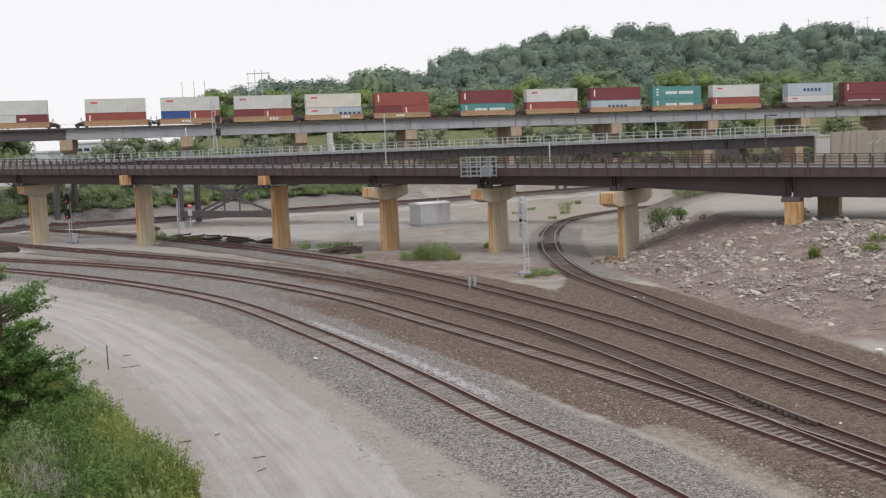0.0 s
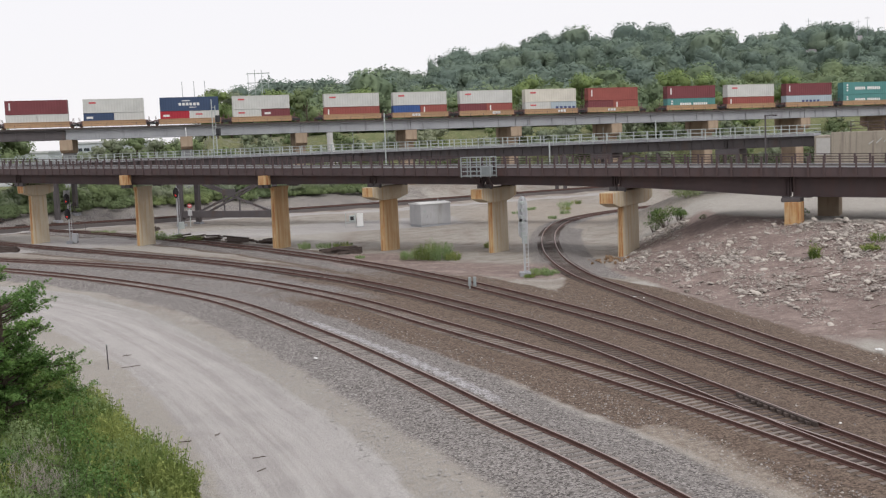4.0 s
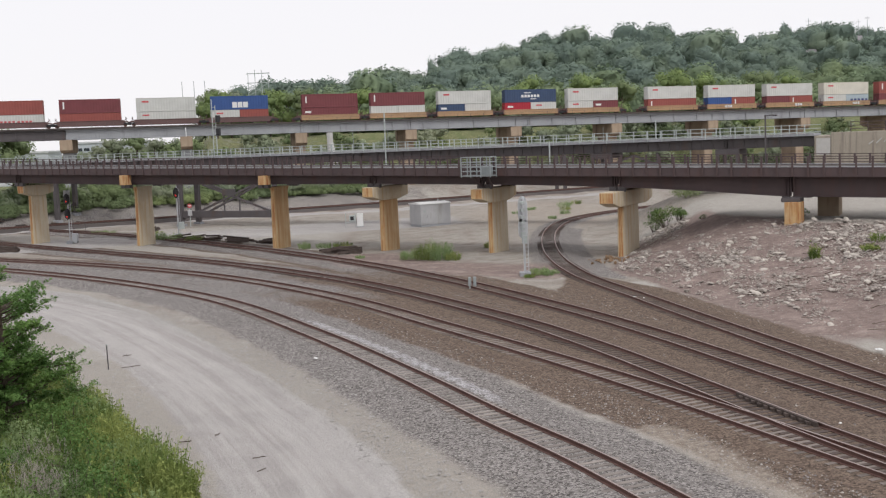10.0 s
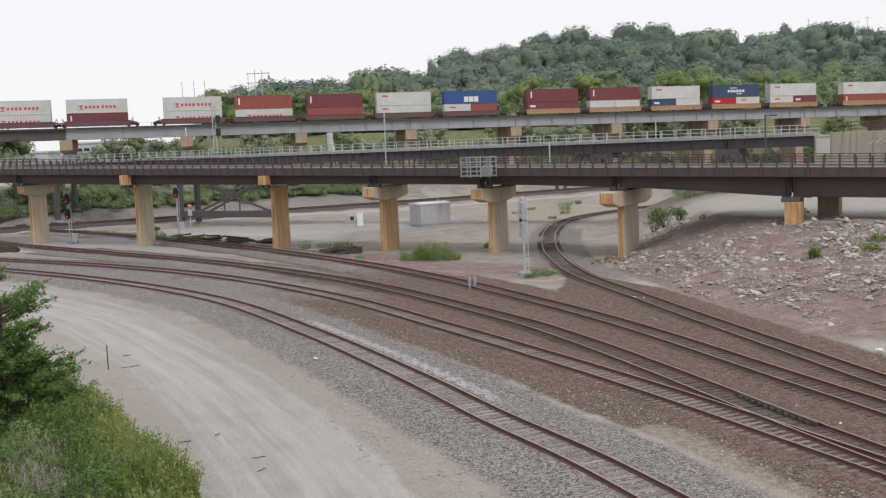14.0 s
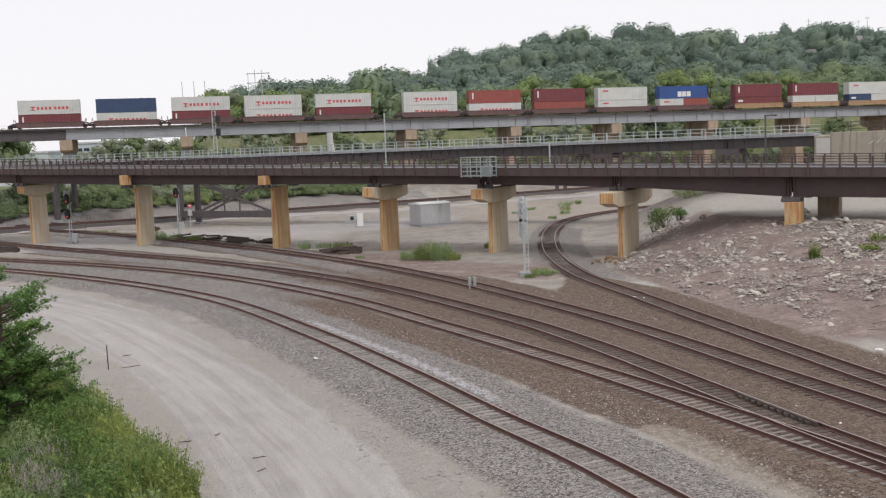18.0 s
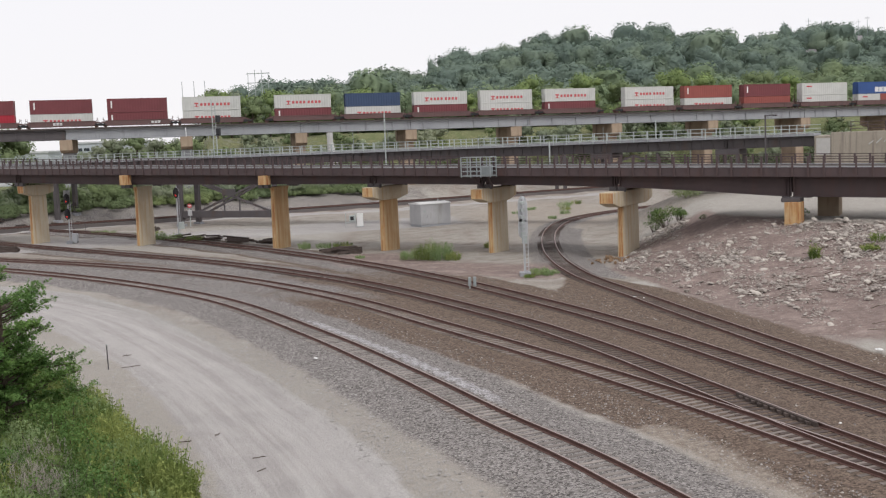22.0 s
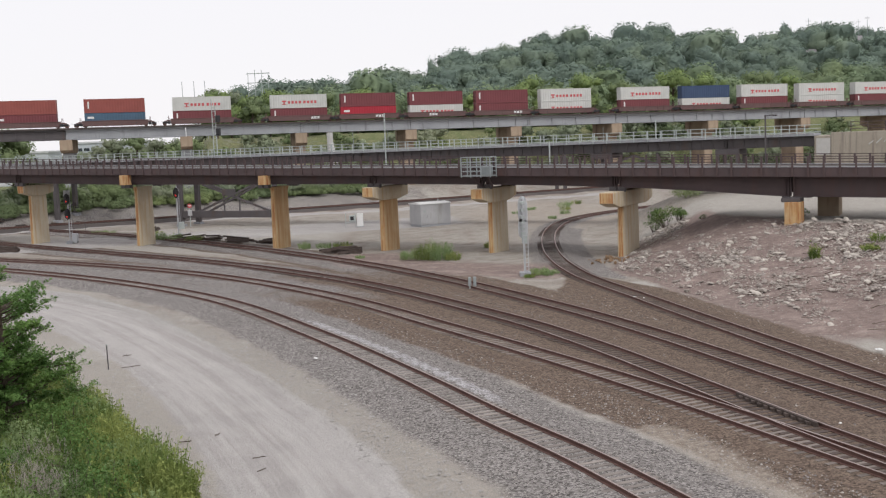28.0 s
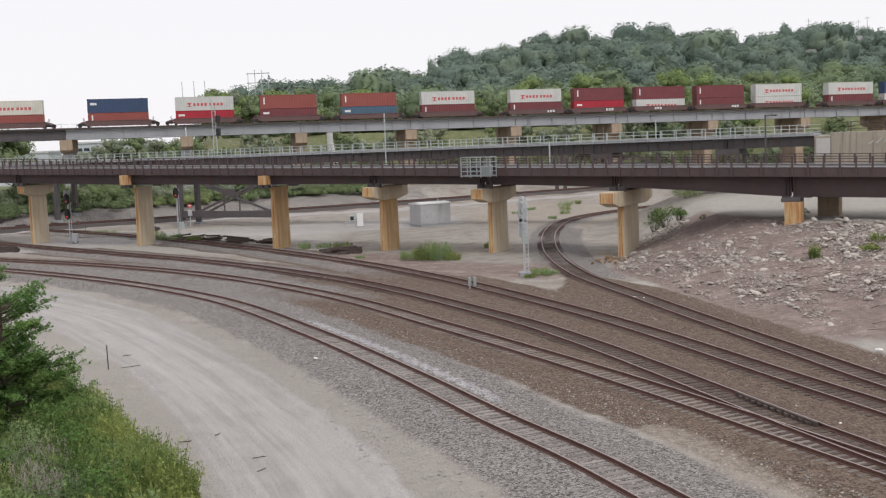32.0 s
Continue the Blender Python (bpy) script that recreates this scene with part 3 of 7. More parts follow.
def brown_bridge():
    root = thing("girder_bridge", BR, "brown weathered steel girder railway bridge on rust-streaked concrete piers", "bridge")
    ends = [-40.0] + PIERS + [105.2, 150.0]
    for k, (a, b) in enumerate(zip(ends, ends[1:])):
        for y in (1.15, 6.8):
            bm = bmesh.new()
            n = max(2, int((b - a) / 2))
            ss = [a + 0.12 + (b - a - 0.24) * i / n for i in range(n + 1)]
            for s0, s1 in zip(ss, ss[1:]):
                v = [bm.verts.new(p) for p in ((s0, y, girder_bottom(s0 + 0.01)), (s1, y, girder_bottom(s1 - 0.01)), (s1, y, deck_z(s1) - 0.84), (s0, y, deck_z(s0) - 0.84),
                                               (s0, y + 0.06, girder_bottom(s0 + 0.01)), (s1, y + 0.06, girder_bottom(s1 - 0.01)), (s1, y + 0.06, deck_z(s1) - 0.84), (s0, y + 0.06, deck_z(s0) - 0.84))]
                for q in ((0, 1, 2, 3), (5, 4, 7, 6)):
                    bm.faces.new([v[i] for i in q])
                fl = [bm.verts.new(p) for p in ((s0, y - 0.2, girder_bottom(s0 + 0.01)), (s1, y - 0.2, girder_bottom(s1 - 0.01)), (s1, y + 0.26, girder_bottom(s1 - 0.01)), (s0, y + 0.26, girder_bottom(s0 + 0.01)))]
                fu = [bm.verts.new(p.co - Vector((0, 0, 0.06))) for p in fl]
                bm.faces.new(fl)
                bm.faces.new(fu[::-1])
                bm.faces.new((fu[0], fu[1], fl[1], fl[0]))
            part("girder", bm, M_BROWN, root)
        for e in (a + 0.25, b - 0.25):
            part("stiffener", box(e - 0.05, e + 0.05, 0.92, 1.15, girder_bottom(e) + 0.02, deck_z(e) - 0.9), M_BROWN, root)
            part("stiffener", box(e - 0.32, e - 0.24, 0.92, 1.15, girder_bottom(e) + 0.02, deck_z(e) - 0.9), M_BROWN, root)
        if k not in (0,):
            for y in (1.18, 6.83):
                for ds in (-0.5, 0.4):
                    part("bearing", box(a + ds - 0.36, a + ds + 0.36, y - 0.26, y + 0.26, girder_bottom(a + ds) - 0.52, girder_bottom(a + ds) - 0.03, bevel=0.03), M_DARKSTEEL, root)
    slab = bmesh.new()
    add_sweep(slab, [Vector((s, 0, deck_z(s))) for s in np.arange(-40, 151, 5)], [(0.25, -0.8), (7.7, -0.8), (7.7, -0.05), (0.25, -0.05)])
    part("deck", slab, M_OILY, root, "dark ballast-covered deck slab")
    # the edge beam that carries the posts
    for y in (0.0, 7.8):
        fas = bmesh.new()
        add_sweep(fas, [Vector((s, y, deck_z(s))) for s in np.arange(-40, 151, 5)], [(-0.1, -0.86), (0.22, -0.86), (0.22, 0.0), (-0.1, 0.0)])
        part("edge_beam", fas, M_BROWN, root)
        lip = bmesh.new()
        add_sweep(lip, [Vector((s, y, deck_z(s))) for s in np.arange(-40, 151, 5)], [(-0.14, 0.003), (0.45, 0.003), (0.45, 0.05), (-0.14, 0.05)])
        part("walkway_edge", lip, M_GREYCONC, root, "dusty grey walkway edge")
        post = mesh_of("post", box(-0.085, 0.085, -0.12, 0.02, -0.86, 1.02), M_BROWN)
        for i in range(-29, 109):
            s = i * 1.38 + 0.65
            part("post", post, None, root, at=pose(s, y - 0.13 if y < 1 else y + 0.22, deck_z(s)))
        for h in (0.5, 0.99):
            bm = bmesh.new()
            add_sweep(bm, [Vector((s, y - 0.15 if y < 1 else y + 0.2, deck_z(s) + h)) for s in np.arange(-40, 151, 5)], [(-0.03, -0.035), (0.03, -0.035), (0.03, 0.035), (-0.03, 0.035)])
            part("handrail", bm, M_BROWN, root)
    for s in PIERS:
        pier(root, s)
    for s in (21.2, 43.7):
        part("bearing_pedestal", box(s + 0.6, s + 1.6, -0.75, 0.4, girder_bottom(s) - 0.05, deck_z(s) - 0.9, bevel=0.04), M_ENDCONC, root, "rust-streaked concrete end block")
    # low end piers on the bank
    g = ground_z(*(BR @ Vector((105.2, 1.2, 0))).xy)
    part("end_pier", box(104.85, 106.3, -0.4, 1.2, g - 0.8, girder_bottom(105) - 0.5, bevel=0.04), M_ENDCONC, root, "rust-stained concrete pedestal")
    part("bearing_plate", box(104.5, 106.2, -0.1, 1.6, girder_bottom(105) - 0.51, girder_bottom(105) - 0.12, bevel=0.03), M_DARKSTEEL, root)
    part("end_pier", box(106.4, 108.4, 7.0, 8.8, g - 0.8, girder_bottom(105) - 0.02, bevel=0.06), M_TANCONC, root, "dark stained concrete pedestal")
    # work platform beside the deck
    z = deck_z(74)
    part("platform_floor", box(72.1, 75.5, -1.7, -0.25, z - 0.85, z - 0.76), M_DULLGALV, root)
    for s in (72.1, 73.2, 74.4, 75.5):
        for y in (-1.7, -0.3):
            part("platform_post", bar((s, y, z - 0.95), (s, y, z + 1.2), 0.1), M_DULLGALV, root)
    for h in (-0.75, -0.3, 0.15, 0.65, 1.17):
        for y in (-1.7, -0.3):
            part("platform_rail", bar((72.1, y, z + h), (75.5, y, z + h), 0.08), M_DULLGALV, root)
        for s in (72.1, 75.5):
            part("platform_rail", bar((s, -1.7, z + h), (s, -0.3, z + h), 0.08), M_DULLGALV, root)
    part("equipment_box", box(74.1, 75.3, -1.3, -0.6, z - 0.75, z + 0.25, bevel=0.03), M_DULLGALV, root)
    for k in (-1, 1):
        part("platform_bracket", bar((74.1 + k, -1.5, z - 0.85), (74.1 + k * 0.6, 0.4, z - 2.0), 0.12), M_BROWN, root)
    return root


def pier(root, s):
    zt = min(girder_bottom(s - 0.1), girder_bottom(s + 0.1)) - 0.42
    cap = bmesh.new()
    ya, yb, wide, deep = (-2.2, 9.6, 0.73, 2.3) if s > 80 else (-0.95, 7.4, 0.68, 1.8) if s > 62 else (-0.4, 7.2, 0.72, 1.55) if s > 50 else (1.1, 6.4, 0.62, 1.38)
    turn = pose(s, 3.95, 0)
    high = 10 < s < 50  # here the girders frame into the cap
    prof = [(ya, zt), (ya, zt - 1.1), (ya + 1.9, zt - 1.55), (yb - 1.9, zt - 1.55), (yb, zt - 1.1), (yb, zt)]
    rows = [[cap.verts.new((x, y - 3.95, z)) for y, z in prof] for x in (-wide, wide)]
    cap.faces.new(rows[0])
    cap.faces.new(rows[1][::-1])
    for i in range(6):
        j = (i + 1) % 6
        fc = cap.faces.new((rows[1][i], rows[1][j], rows[0][j], rows[0][i]))
        if i == 0:
            fc.material_index = 1
    bmesh.ops.recalc_face_normals(cap, faces=cap.faces)
    bmesh.ops.bevel(cap, geom=list(cap.edges), offset=0.05, segments=1, affect="EDGES")
    if not high:
        part("pier_cap", cap, [M_CONC, M_ENDCONC], root, "hammerhead cap with rust-stained end", at=turn)
    g = ground_z(*(BR @ Vector((s, 4, 0))).xy)
    col = bmesh.new()
    hx, hy = 0.38, deep
    shape = [(-hx, 0.15 - hy), (0.1 - hx, -hy), (hx - 0.06, -hy), (hx, 0.08 - hy), (hx, hy - 0.2), (hx - 0.1, hy), (0.1 - hx, hy), (-hx, hy - 0.3)]
    levels = [(g - 1.0, 1.05), (zt - 1.5, 0.98)] if not high else [(g - 1.0, 1.05), (zt - 0.5, 0.98), (zt, 1.12)]
    rings = [[col.verts.new((x * k, y * k, z)) for x, y in shape] for z, k in levels]
    for lo, hi in zip(rings, rings[1:]):
        for i in range(8):
            j = (i + 1) % 8
            col.faces.new((lo[i], lo[j], hi[j], hi[i])).material_index = 1 if i in (0, 1, 7) else 0
    col.faces.new(rings[-1])
    col.faces.new(rings[0][::-1])
    bmesh.ops.bevel(col, geom=[e for e in col.edges if abs((e.verts[0].co - e.verts[1].co).z) > 2], offset=0.08, segments=2, affect="EDGES")
    part("pier_column", col, [M_RUSTCONC if 40 < s < 62 else M_CONC, M_ENDCONC], root, at=turn)


brown_bridge()

# ---------------------------------------------------------------- steel trestle bridge behind it
TB = Matrix.Translation((-76.8, 195.0, 0)) @ pose(0, 0, 0, 0, 0, -26.9)
T_END = 137.0


def tdeck(s):
    return 10.83 + 0.004 * s


def trestle_bridge():
    root = thing("trestle_bridge", TB, "dark steel plate girder bridge with pale metal railing on steel bents", "bridge")
    stiff = mesh_of("web_stiffener", box(-0.05, 0.05, 0.1, 0.28, -1.49, -0.35), M_DARKSTEEL)
    bents = [-24, 11.3, 38.6]
    spans = [-40] + [11.3, 38.6, 57.0, 84.0, 104.0, 110.0, 126.5] + [T_END]
    for a, b in zip(spans, spans[1:]):
        for y in (0.3, 4.6):
            bm = bmesh.new()
            add_sweep(bm, [Vector((a + 0.08, y, tdeck(a))), Vector((b - 0.08, y, tdeck(b)))], [(-0.17, -1.55), (0.17, -1.55), (0.17, -1.49), (0.02, -1.49), (0.02, -0.34), (0.17, -0.34), (0.17, -0.3), (-0.17, -0.3), (-0.17, -0.34), (-0.02, -0.34), (-0.02, -1.49), (-0.17, -1.49)])
            part("girder", bm, M_DARKSTEEL, root)
        for s in np.arange(a + 0.7, b, 1.4):
            part("web_stiffener", stiff, None, root, at=pose(s, 0, tdeck(s)))
    bm = bmesh.new()
    add_sweep(bm, [Vector((-40, 0, tdeck(-40))), Vector((T_END, 0, tdeck(T_END)))], [(-0.5, -0.296), (5.4, -0.296), (5.4, 0.0), (-0.5, 0.0)])
    part("deck", bm, M_GREYCONC, root, "weathered grey walkway and deck")
    post = mesh_of("railing_post", box(-0.055, 0.055, -0.05, 0.05, -0.3, 1.1), M_GALV)
    for y in (-0.55, 5.45):
        for i in range(-21, 74):
            s = i * 1.85
            part("railing_post", post, None, root, at=pose(s, y, tdeck(s)))
        for h in (0.14, 0.58, 1.04):
            part("handrail", bar((-40, y, tdeck(-40) + h), (T_END, y, tdeck(T_END) + h), 0.075), M_GALV, root)
    for s in bents:
        steel_bent(root, s)
    # braced tower and its sill beam
    for a, b, za, zb in ((43.0, 56.4, 6.6, 2.2), (42.3, 53.6, 2.3, 6.6), (44.3, 55.4, 2.3, 7.0), (41.6, 47.2, 7.6, 5.6)):
        part("brace", bar((a, 0.6, za), (b, 0.6, zb), 0.34, 0.3), M_DARKSTEEL, root)
    part("gusset_plate", box(47.0, 49.4, 0.4, 0.8, 4.75, 5.75), M_DARKSTEEL, root)
    for s in (47.2, 50.2):
        part("hanger", bar((s, 0.6, 2.2), (s, 0.6, 5.6), 0.18), M_DARKSTEEL, root)
    part("sill_beam", box(38.0, 57.2, 0.2, 1.0, 1.3, 2.35, bevel=0.03), M_DARKSTEEL, root)
    part("tower_post", bar((57.0, 0.6, -0.3), (57.0, 0.6, tdeck(57) - 1.56), 0.6), M_DARKSTEEL, root)
    # longitudinal bracing of the tower over the yard
    for a, b, za, zb in ((111.4, 114.4, 8.2, 9.3), (114.4, 117.6, 9.3, 8.0), (112.0, 117.4, 8.3, 8.3), (117.5, 117.5, 7.7, 9.6)):
        part("strut", bar((a, 0.4, za), (b, 0.4, zb), 0.24), M_DARKSTEEL, root)
    for s in (110.0, 126.5):
        part("bearing_shelf", box(s - 1.5, s + 1.5, 0.1, 4.8, tdeck(s) - 2.3, tdeck(s) - 1.58, bevel=0.05), M_DARKSTEEL, root)
        for ds in (-1.25, 1.25):
            for y in (0.35, 4.5):
                part("hanger", bar((s + ds, y, 7.7), (s + ds, y, tdeck(s) - 1.57), 0.42), M_DARKSTEEL, root)
    for s in (57.0, 84.0):
        part("bearing_shelf", box(s - 0.8, s + 0.8, 0.1, 4.8, tdeck(s) - 1.85, tdeck(s) - 1.58, bevel=0.04), M_DARKSTEEL, root)


def steel_bent(root, s):
    """One riveted leg under each girder, tied by a cap and a low strut."""
    top = tdeck(s) - 1.58
    foot = []
    for y in (0.3, 4.6):
        x = (TB @ Vector((s, y, 0)))
        g = ground_z(x.x, x.y) - 0.3
        foot.append(g)
        part("leg", bar((s, y, g), (s, y, top), 0.8, 0.6), M_DARKSTEEL, root)
        part("base_plate", box(s - 0.7, s + 0.7, y - 0.55, y + 0.55, g, g + 0.55, bevel=0.04), M_GREYCONC, root, "concrete footing")
        part("knee_brace", bar((s, y, top - 2.2), (s + 1.8, y, top - 0.1), 0.16), M_DARKSTEEL, root)
    part("bent_cap", box(s - 0.45, s + 0.45, -0.1, 5.0, top - 0.7, top - 0.02), M_DARKSTEEL, root)
    part("brace", bar((s, 0.3, foot[0] + 0.9), (s, 4.6, foot[1] + 2.6), 0.14), M_DARKSTEEL, root)


trestle_bridge()


M_HOUSEPALE = surface("faded_white_patch", (0.52, 0.51, 0.49), (0.42, 0.41, 0.39), 0.8, scale=0.8, fine=6)


def abutment():
    """Concrete abutment where the trestle bridge lands, with a retaining wall and railing."""
    root = thing("abutment", TB, "stained tan concrete abutment with a pale painted panel", "abutment", kind="structure")
    z1 = tdeck(T_END)
    part("face_wall", box(T_END + 0.05, T_END + 2.0, -0.6, 6, 3.0, z1 - 0.3, bevel=0.05), M_WALL, root)
    part("retaining_wall", box(T_END + 2.0, T_END + 48, -0.75, 0.4, 3.0, z1 + 0.05, bevel=0.05), M_WALL, root)
    part("fill", box(T_END + 2.0, T_END + 48, 0.4, 9, 3.0, z1 - 0.1), M_TANCONC, root)
    part("painted_panel", box(T_END + 0.3, T_END + 1.9, -0.66, -0.61, z1 - 2.6, z1 - 0.6), M_HOUSEPALE, root, "pale painted patch on the wall")
    rng = random.Random(12)
    for i in range(9):  # faded painted scrawl on the wall
        u = T_END + 6.2 + i * 0.85
        part("scrawl", bar((u, -0.77, z1 - 1.0 - 0.5 * abs(i - 4) / 4), (u + rng.uniform(0.3, 0.8), -0.77, z1 - 0.7 - rng.uniform(0, 0.6)), 0.12), M_HOUSEPALE, root)
    post = mesh_of("wall_post", box(-0.05, 0.05, -0.05, 0.05, 0, 1.2), M_BROWN)
    for i in range(20):
        part("wall_post", post, None, root, at=pose(T_END + 4.2 + i * 1.9, -0.4, z1 + 0.05))
    for h in (0.4, 0.8, 1.2):
        part("wall_rail", bar((T_END + 4.2, -0.4, z1 + h), (T_END + 42, -0.4, z1 + h), 0.07), M_BROWN, root)


abutment()


# ---------------------------------------------------------------- high viaduct
VIA_LO, VIA_HI = -560.0, 560.0
VIA_PIERS = [-79.3 + 24.2 * k for k in range(-19, 27)]


def viaduct():
    root = thing("railway_viaduct", pose(0, 0, 0), "long grey girder railway viaduct on tan concrete hammerhead piers", "viaduct")
    for s0, s1 in zip([VIA_LO] + VIA_PIERS, VIA_PIERS + [VIA_HI]):
        dark = s0 < VIA_PIERS[19] - 1
        for off in (-1.6, 3.9, 9.2):
            bm = bmesh.new()
            add_sweep(bm, [via(s0 + 0.06, off), via(s1 - 0.06, off)], [(-0.3, -2.45), (0.3, -2.45), (0.3, -2.38), (0.06, -2.32), (0.06, -0.75), (0.3, -0.7), (0.3, -0.42), (-0.3, -0.42), (-0.3, -0.7), (-0.06, -0.75), (-0.06, -2.32), (-0.3, -2.38)])
            part("girder", bm, M_DARKSTEEL if dark else M_GREYCONC, root, "dark steel girder" if dark else "")
        if -130 < s0 < 130:
            for s in np.arange(s0 + 2.9, s1 - 1, 5.8):
                bm = bmesh.new()
                add_sweep(bm, [via(s - 0.06, -1.85), via(s + 0.06, -1.85)], [(-0.1, -2.4), (0.1, -2.4), (0.1, -0.7), (-0.1, -0.7)])
                part("stiffener", bm, M_GREYCONC if not dark else M_DARKSTEEL, root)
    bm = bmesh.new()
    add_sweep(bm, [via(VIA_LO, 0), via(VIA_HI, 0)], [(-2.3, -0.416), (10.2, -0.416), (10.2, -0.1), (-2.3, -0.1)])
    part("deck", bm, M_OILY, root, "dark timber deck edge")
    for off in (0.465, 1.975):
        bm = bmesh.new()
        add_sweep(bm, [via(VIA_LO, off), via(VIA_HI, off)], [(-0.07, -0.19), (0.07, -0.19), (0.04, 0.0), (-0.04, 0.0)])
        part("rail", bm, M_RAIL, root)
    # walkway cable rail
    wp = mesh_of("walkway_post", box(-0.03, 0.03, -0.03, 0.03, -0.2, 0.75), M_DARKSTEEL)
    for s in np.arange(-140, 150, 3.0):
        part("walkway_post", wp, None, root, at=Matrix.Translation(via(s, -2.15)))
    part("walkway_cable", bar(via(-140, -2.15) + Vector((0, 0, 0.72)), via(150, -2.15) + Vector((0, 0, 0.72)), 0.03), M_DARKSTEEL, root)
    for s in VIA_PIERS:
        c = via(s, 3.9)
        g = ground_z(c.x, c.y) - 1
        turn = Matrix.Translation((c.x, c.y, 0)) @ pose(0, 0, 0, 0, 0, math.degrees(VIA_A))
        zt = c.z - 2.5
        cap = bmesh.new()
        half = 1.25
        rows = [[cap.verts.new((x, y, z)) for y, z in ((-6.2, zt), (-6.2, zt - 2.1), (-4.4, zt - 2.7), (4.4, zt - 2.7), (6.2, zt - 2.1), (6.2, zt))] for x in (-half, half)]
        cap.faces.new(rows[0])
        cap.faces.new(rows[1][::-1])
        for i in range(6):
            cap.faces.new((rows[1][i], rows[1][(i + 1) % 6], rows[0][(i + 1) % 6], rows[0][i]))
        part("pier_cap", cap, M_TANCONC, root, at=turn)
        part("pier_column", box(-1.1, 1.1, -3.4, 3.4, g, zt - 2.6, bevel=0.15), M_GREYCONC if s < -40 else M_TANCONC, root, at=turn)


viaduct()


# ---------------------------------------------------------------- the container train
def paint(name, c, dirt=0.6):
    return surface(name, c, tuple(v * 0.8 for v in c), 0.55, 0.0, scale=0.35, fine=5, stain=tuple(v * 0.55 + 0.03 for v in c), streak=(0.5, 0.5, 0.12), stain_lo=0.6, stain_hi=0.85, bump=0.05)


PAINT = {
    "white": paint("white_container_paint", (0.62, 0.625, 0.6)),
    "grey": paint("pale_grey_container_paint", (0.42, 0.5, 0.55)),
    "red": paint("red_oxide_container_paint", (0.31, 0.08, 0.066)),
    "maroon": paint("maroon_container_paint", (0.19, 0.046, 0.054)),
    "bright": paint("bright_red_container_paint", (0.42, 0.02, 0.04)),
    "blue": paint("blue_container_paint", (0.035, 0.09, 0.28)),
    "navy": paint("navy_container_paint", (0.04, 0.072, 0.15)),
    "slate": paint("slate_blue_container_paint", (0.07, 0.13, 0.2)),
    "teal": paint("teal_container_paint", (0.09, 0.27, 0.26)),
    "cream": paint("cream_container_paint", (0.68, 0.65, 0.57)),
    "yellow": paint("yellow_well_car_paint", (0.47, 0.3, 0.17)),
    "rust": paint("brown_well_car_paint", (0.16, 0.09, 0.085)),
}
M_MARK = {"r": surface("red_marking", (0.58, 0.11, 0.12), (0.5, 0.08, 0.09), 0.5, bump=0), "w": M_WHITE,
          "k": surface("dark_blue_marking", (0.05, 0.07, 0.2), (0.04, 0.06, 0.17), 0.5, bump=0)}
COLOUR_WORD = {"white": "off-white", "grey": "pale grey-blue", "red": "red-brown", "maroon": "maroon", "bright": "bright red", "blue": "blue", "navy": "navy blue", "slate": "slate blue", "teal": "teal green", "cream": "cream"}
MESHES = {}


def side_panel(length, h, colour):
    """Ribbed side sheet between its top and bottom rails, one folded plate."""
    key = ("side", length, h, colour)
    if key not in MESHES:
        bm = bmesh.new()
        L, n = length / 2, int(length / 0.56)
        cuts = [(-L + 0.2, 0.0)]
        for i in range(n):
            x0 = -L + 0.2 + (length - 0.4) * i / n
            cuts += [(x0 + 0.2, 0.0), (x0 + 0.27, 0.022), (x0 + 0.44, 0.022), (x0 + 0.5, 0.0)]
        cuts = [c for c in cuts if c[0] < L - 0.21] + [(L - 0.2, 0.0)]
        prev = None
        for x, d in cuts:
            ring = [bm.verts.new((x, y, z)) for y, z in ((0.0, 0.02), (0.0, 0.17), (0.012 + d, 0.2), (0.012 + d, h - 0.16), (0.0, h - 0.13), (0.0, h - 0.02), (0.08, h - 0.02), (0.08, 0.02))]
            if prev:
                for a in range(8):
                    b = (a + 1) % 8
                    bm.faces.new((prev[a], ring[a], ring[b], prev[b]))
            else:
                bm.faces.new(ring)
            prev = ring
        bm.faces.new(prev[::-1])
        bmesh.ops.recalc_face_normals(bm, faces=bm.faces)
        MESHES[key] = mesh_of("side_panel", bm, PAINT[colour])
    return MESHES[key]


def flat_panel(length, colour):
    key = ("flat", length, colour)
    if key not in MESHES:
        MESHES[key] = mesh_of("roof_panel", box(-length / 2 + 0.15, length / 2 - 0.15, -1.14, 1.14, 0, 0.05), PAINT[colour])
    return MESHES[key]


def end_frame(h, colour):
    """Two corner posts joined by a header and a sill: one ring."""
    key = ("frame", h, colour)
    if key not in MESHES:
        bm = bmesh.new()
        rings = []
        for x in (0.0, 0.2):
            rings.append([[bm.verts.new((x, y, z)) for y, z in ((-a, b), (a, b), (a, c), (-a, c))] for a, b, c in ((1.219, 0.0, h), (1.1, 0.14, h - 0.11))])
        for i in range(4):
            j = (i + 1) % 4
            (o0, i0), (o1, i1) = rings
            for q in ((o0[i], o0[j], i0[j], i0[i]), (o1[j], o1[i], i1[i], i1[j]), (o0[j], o0[i], o1[i], o1[j]), (i0[i], i0[j], i1[j], i1[i])):
                bm.faces.new(q)
        bmesh.ops.recalc_face_normals(bm, faces=bm.faces)
        MESHES[key] = mesh_of("end_frame", bm, PAINT[colour])
    return MESHES[key]


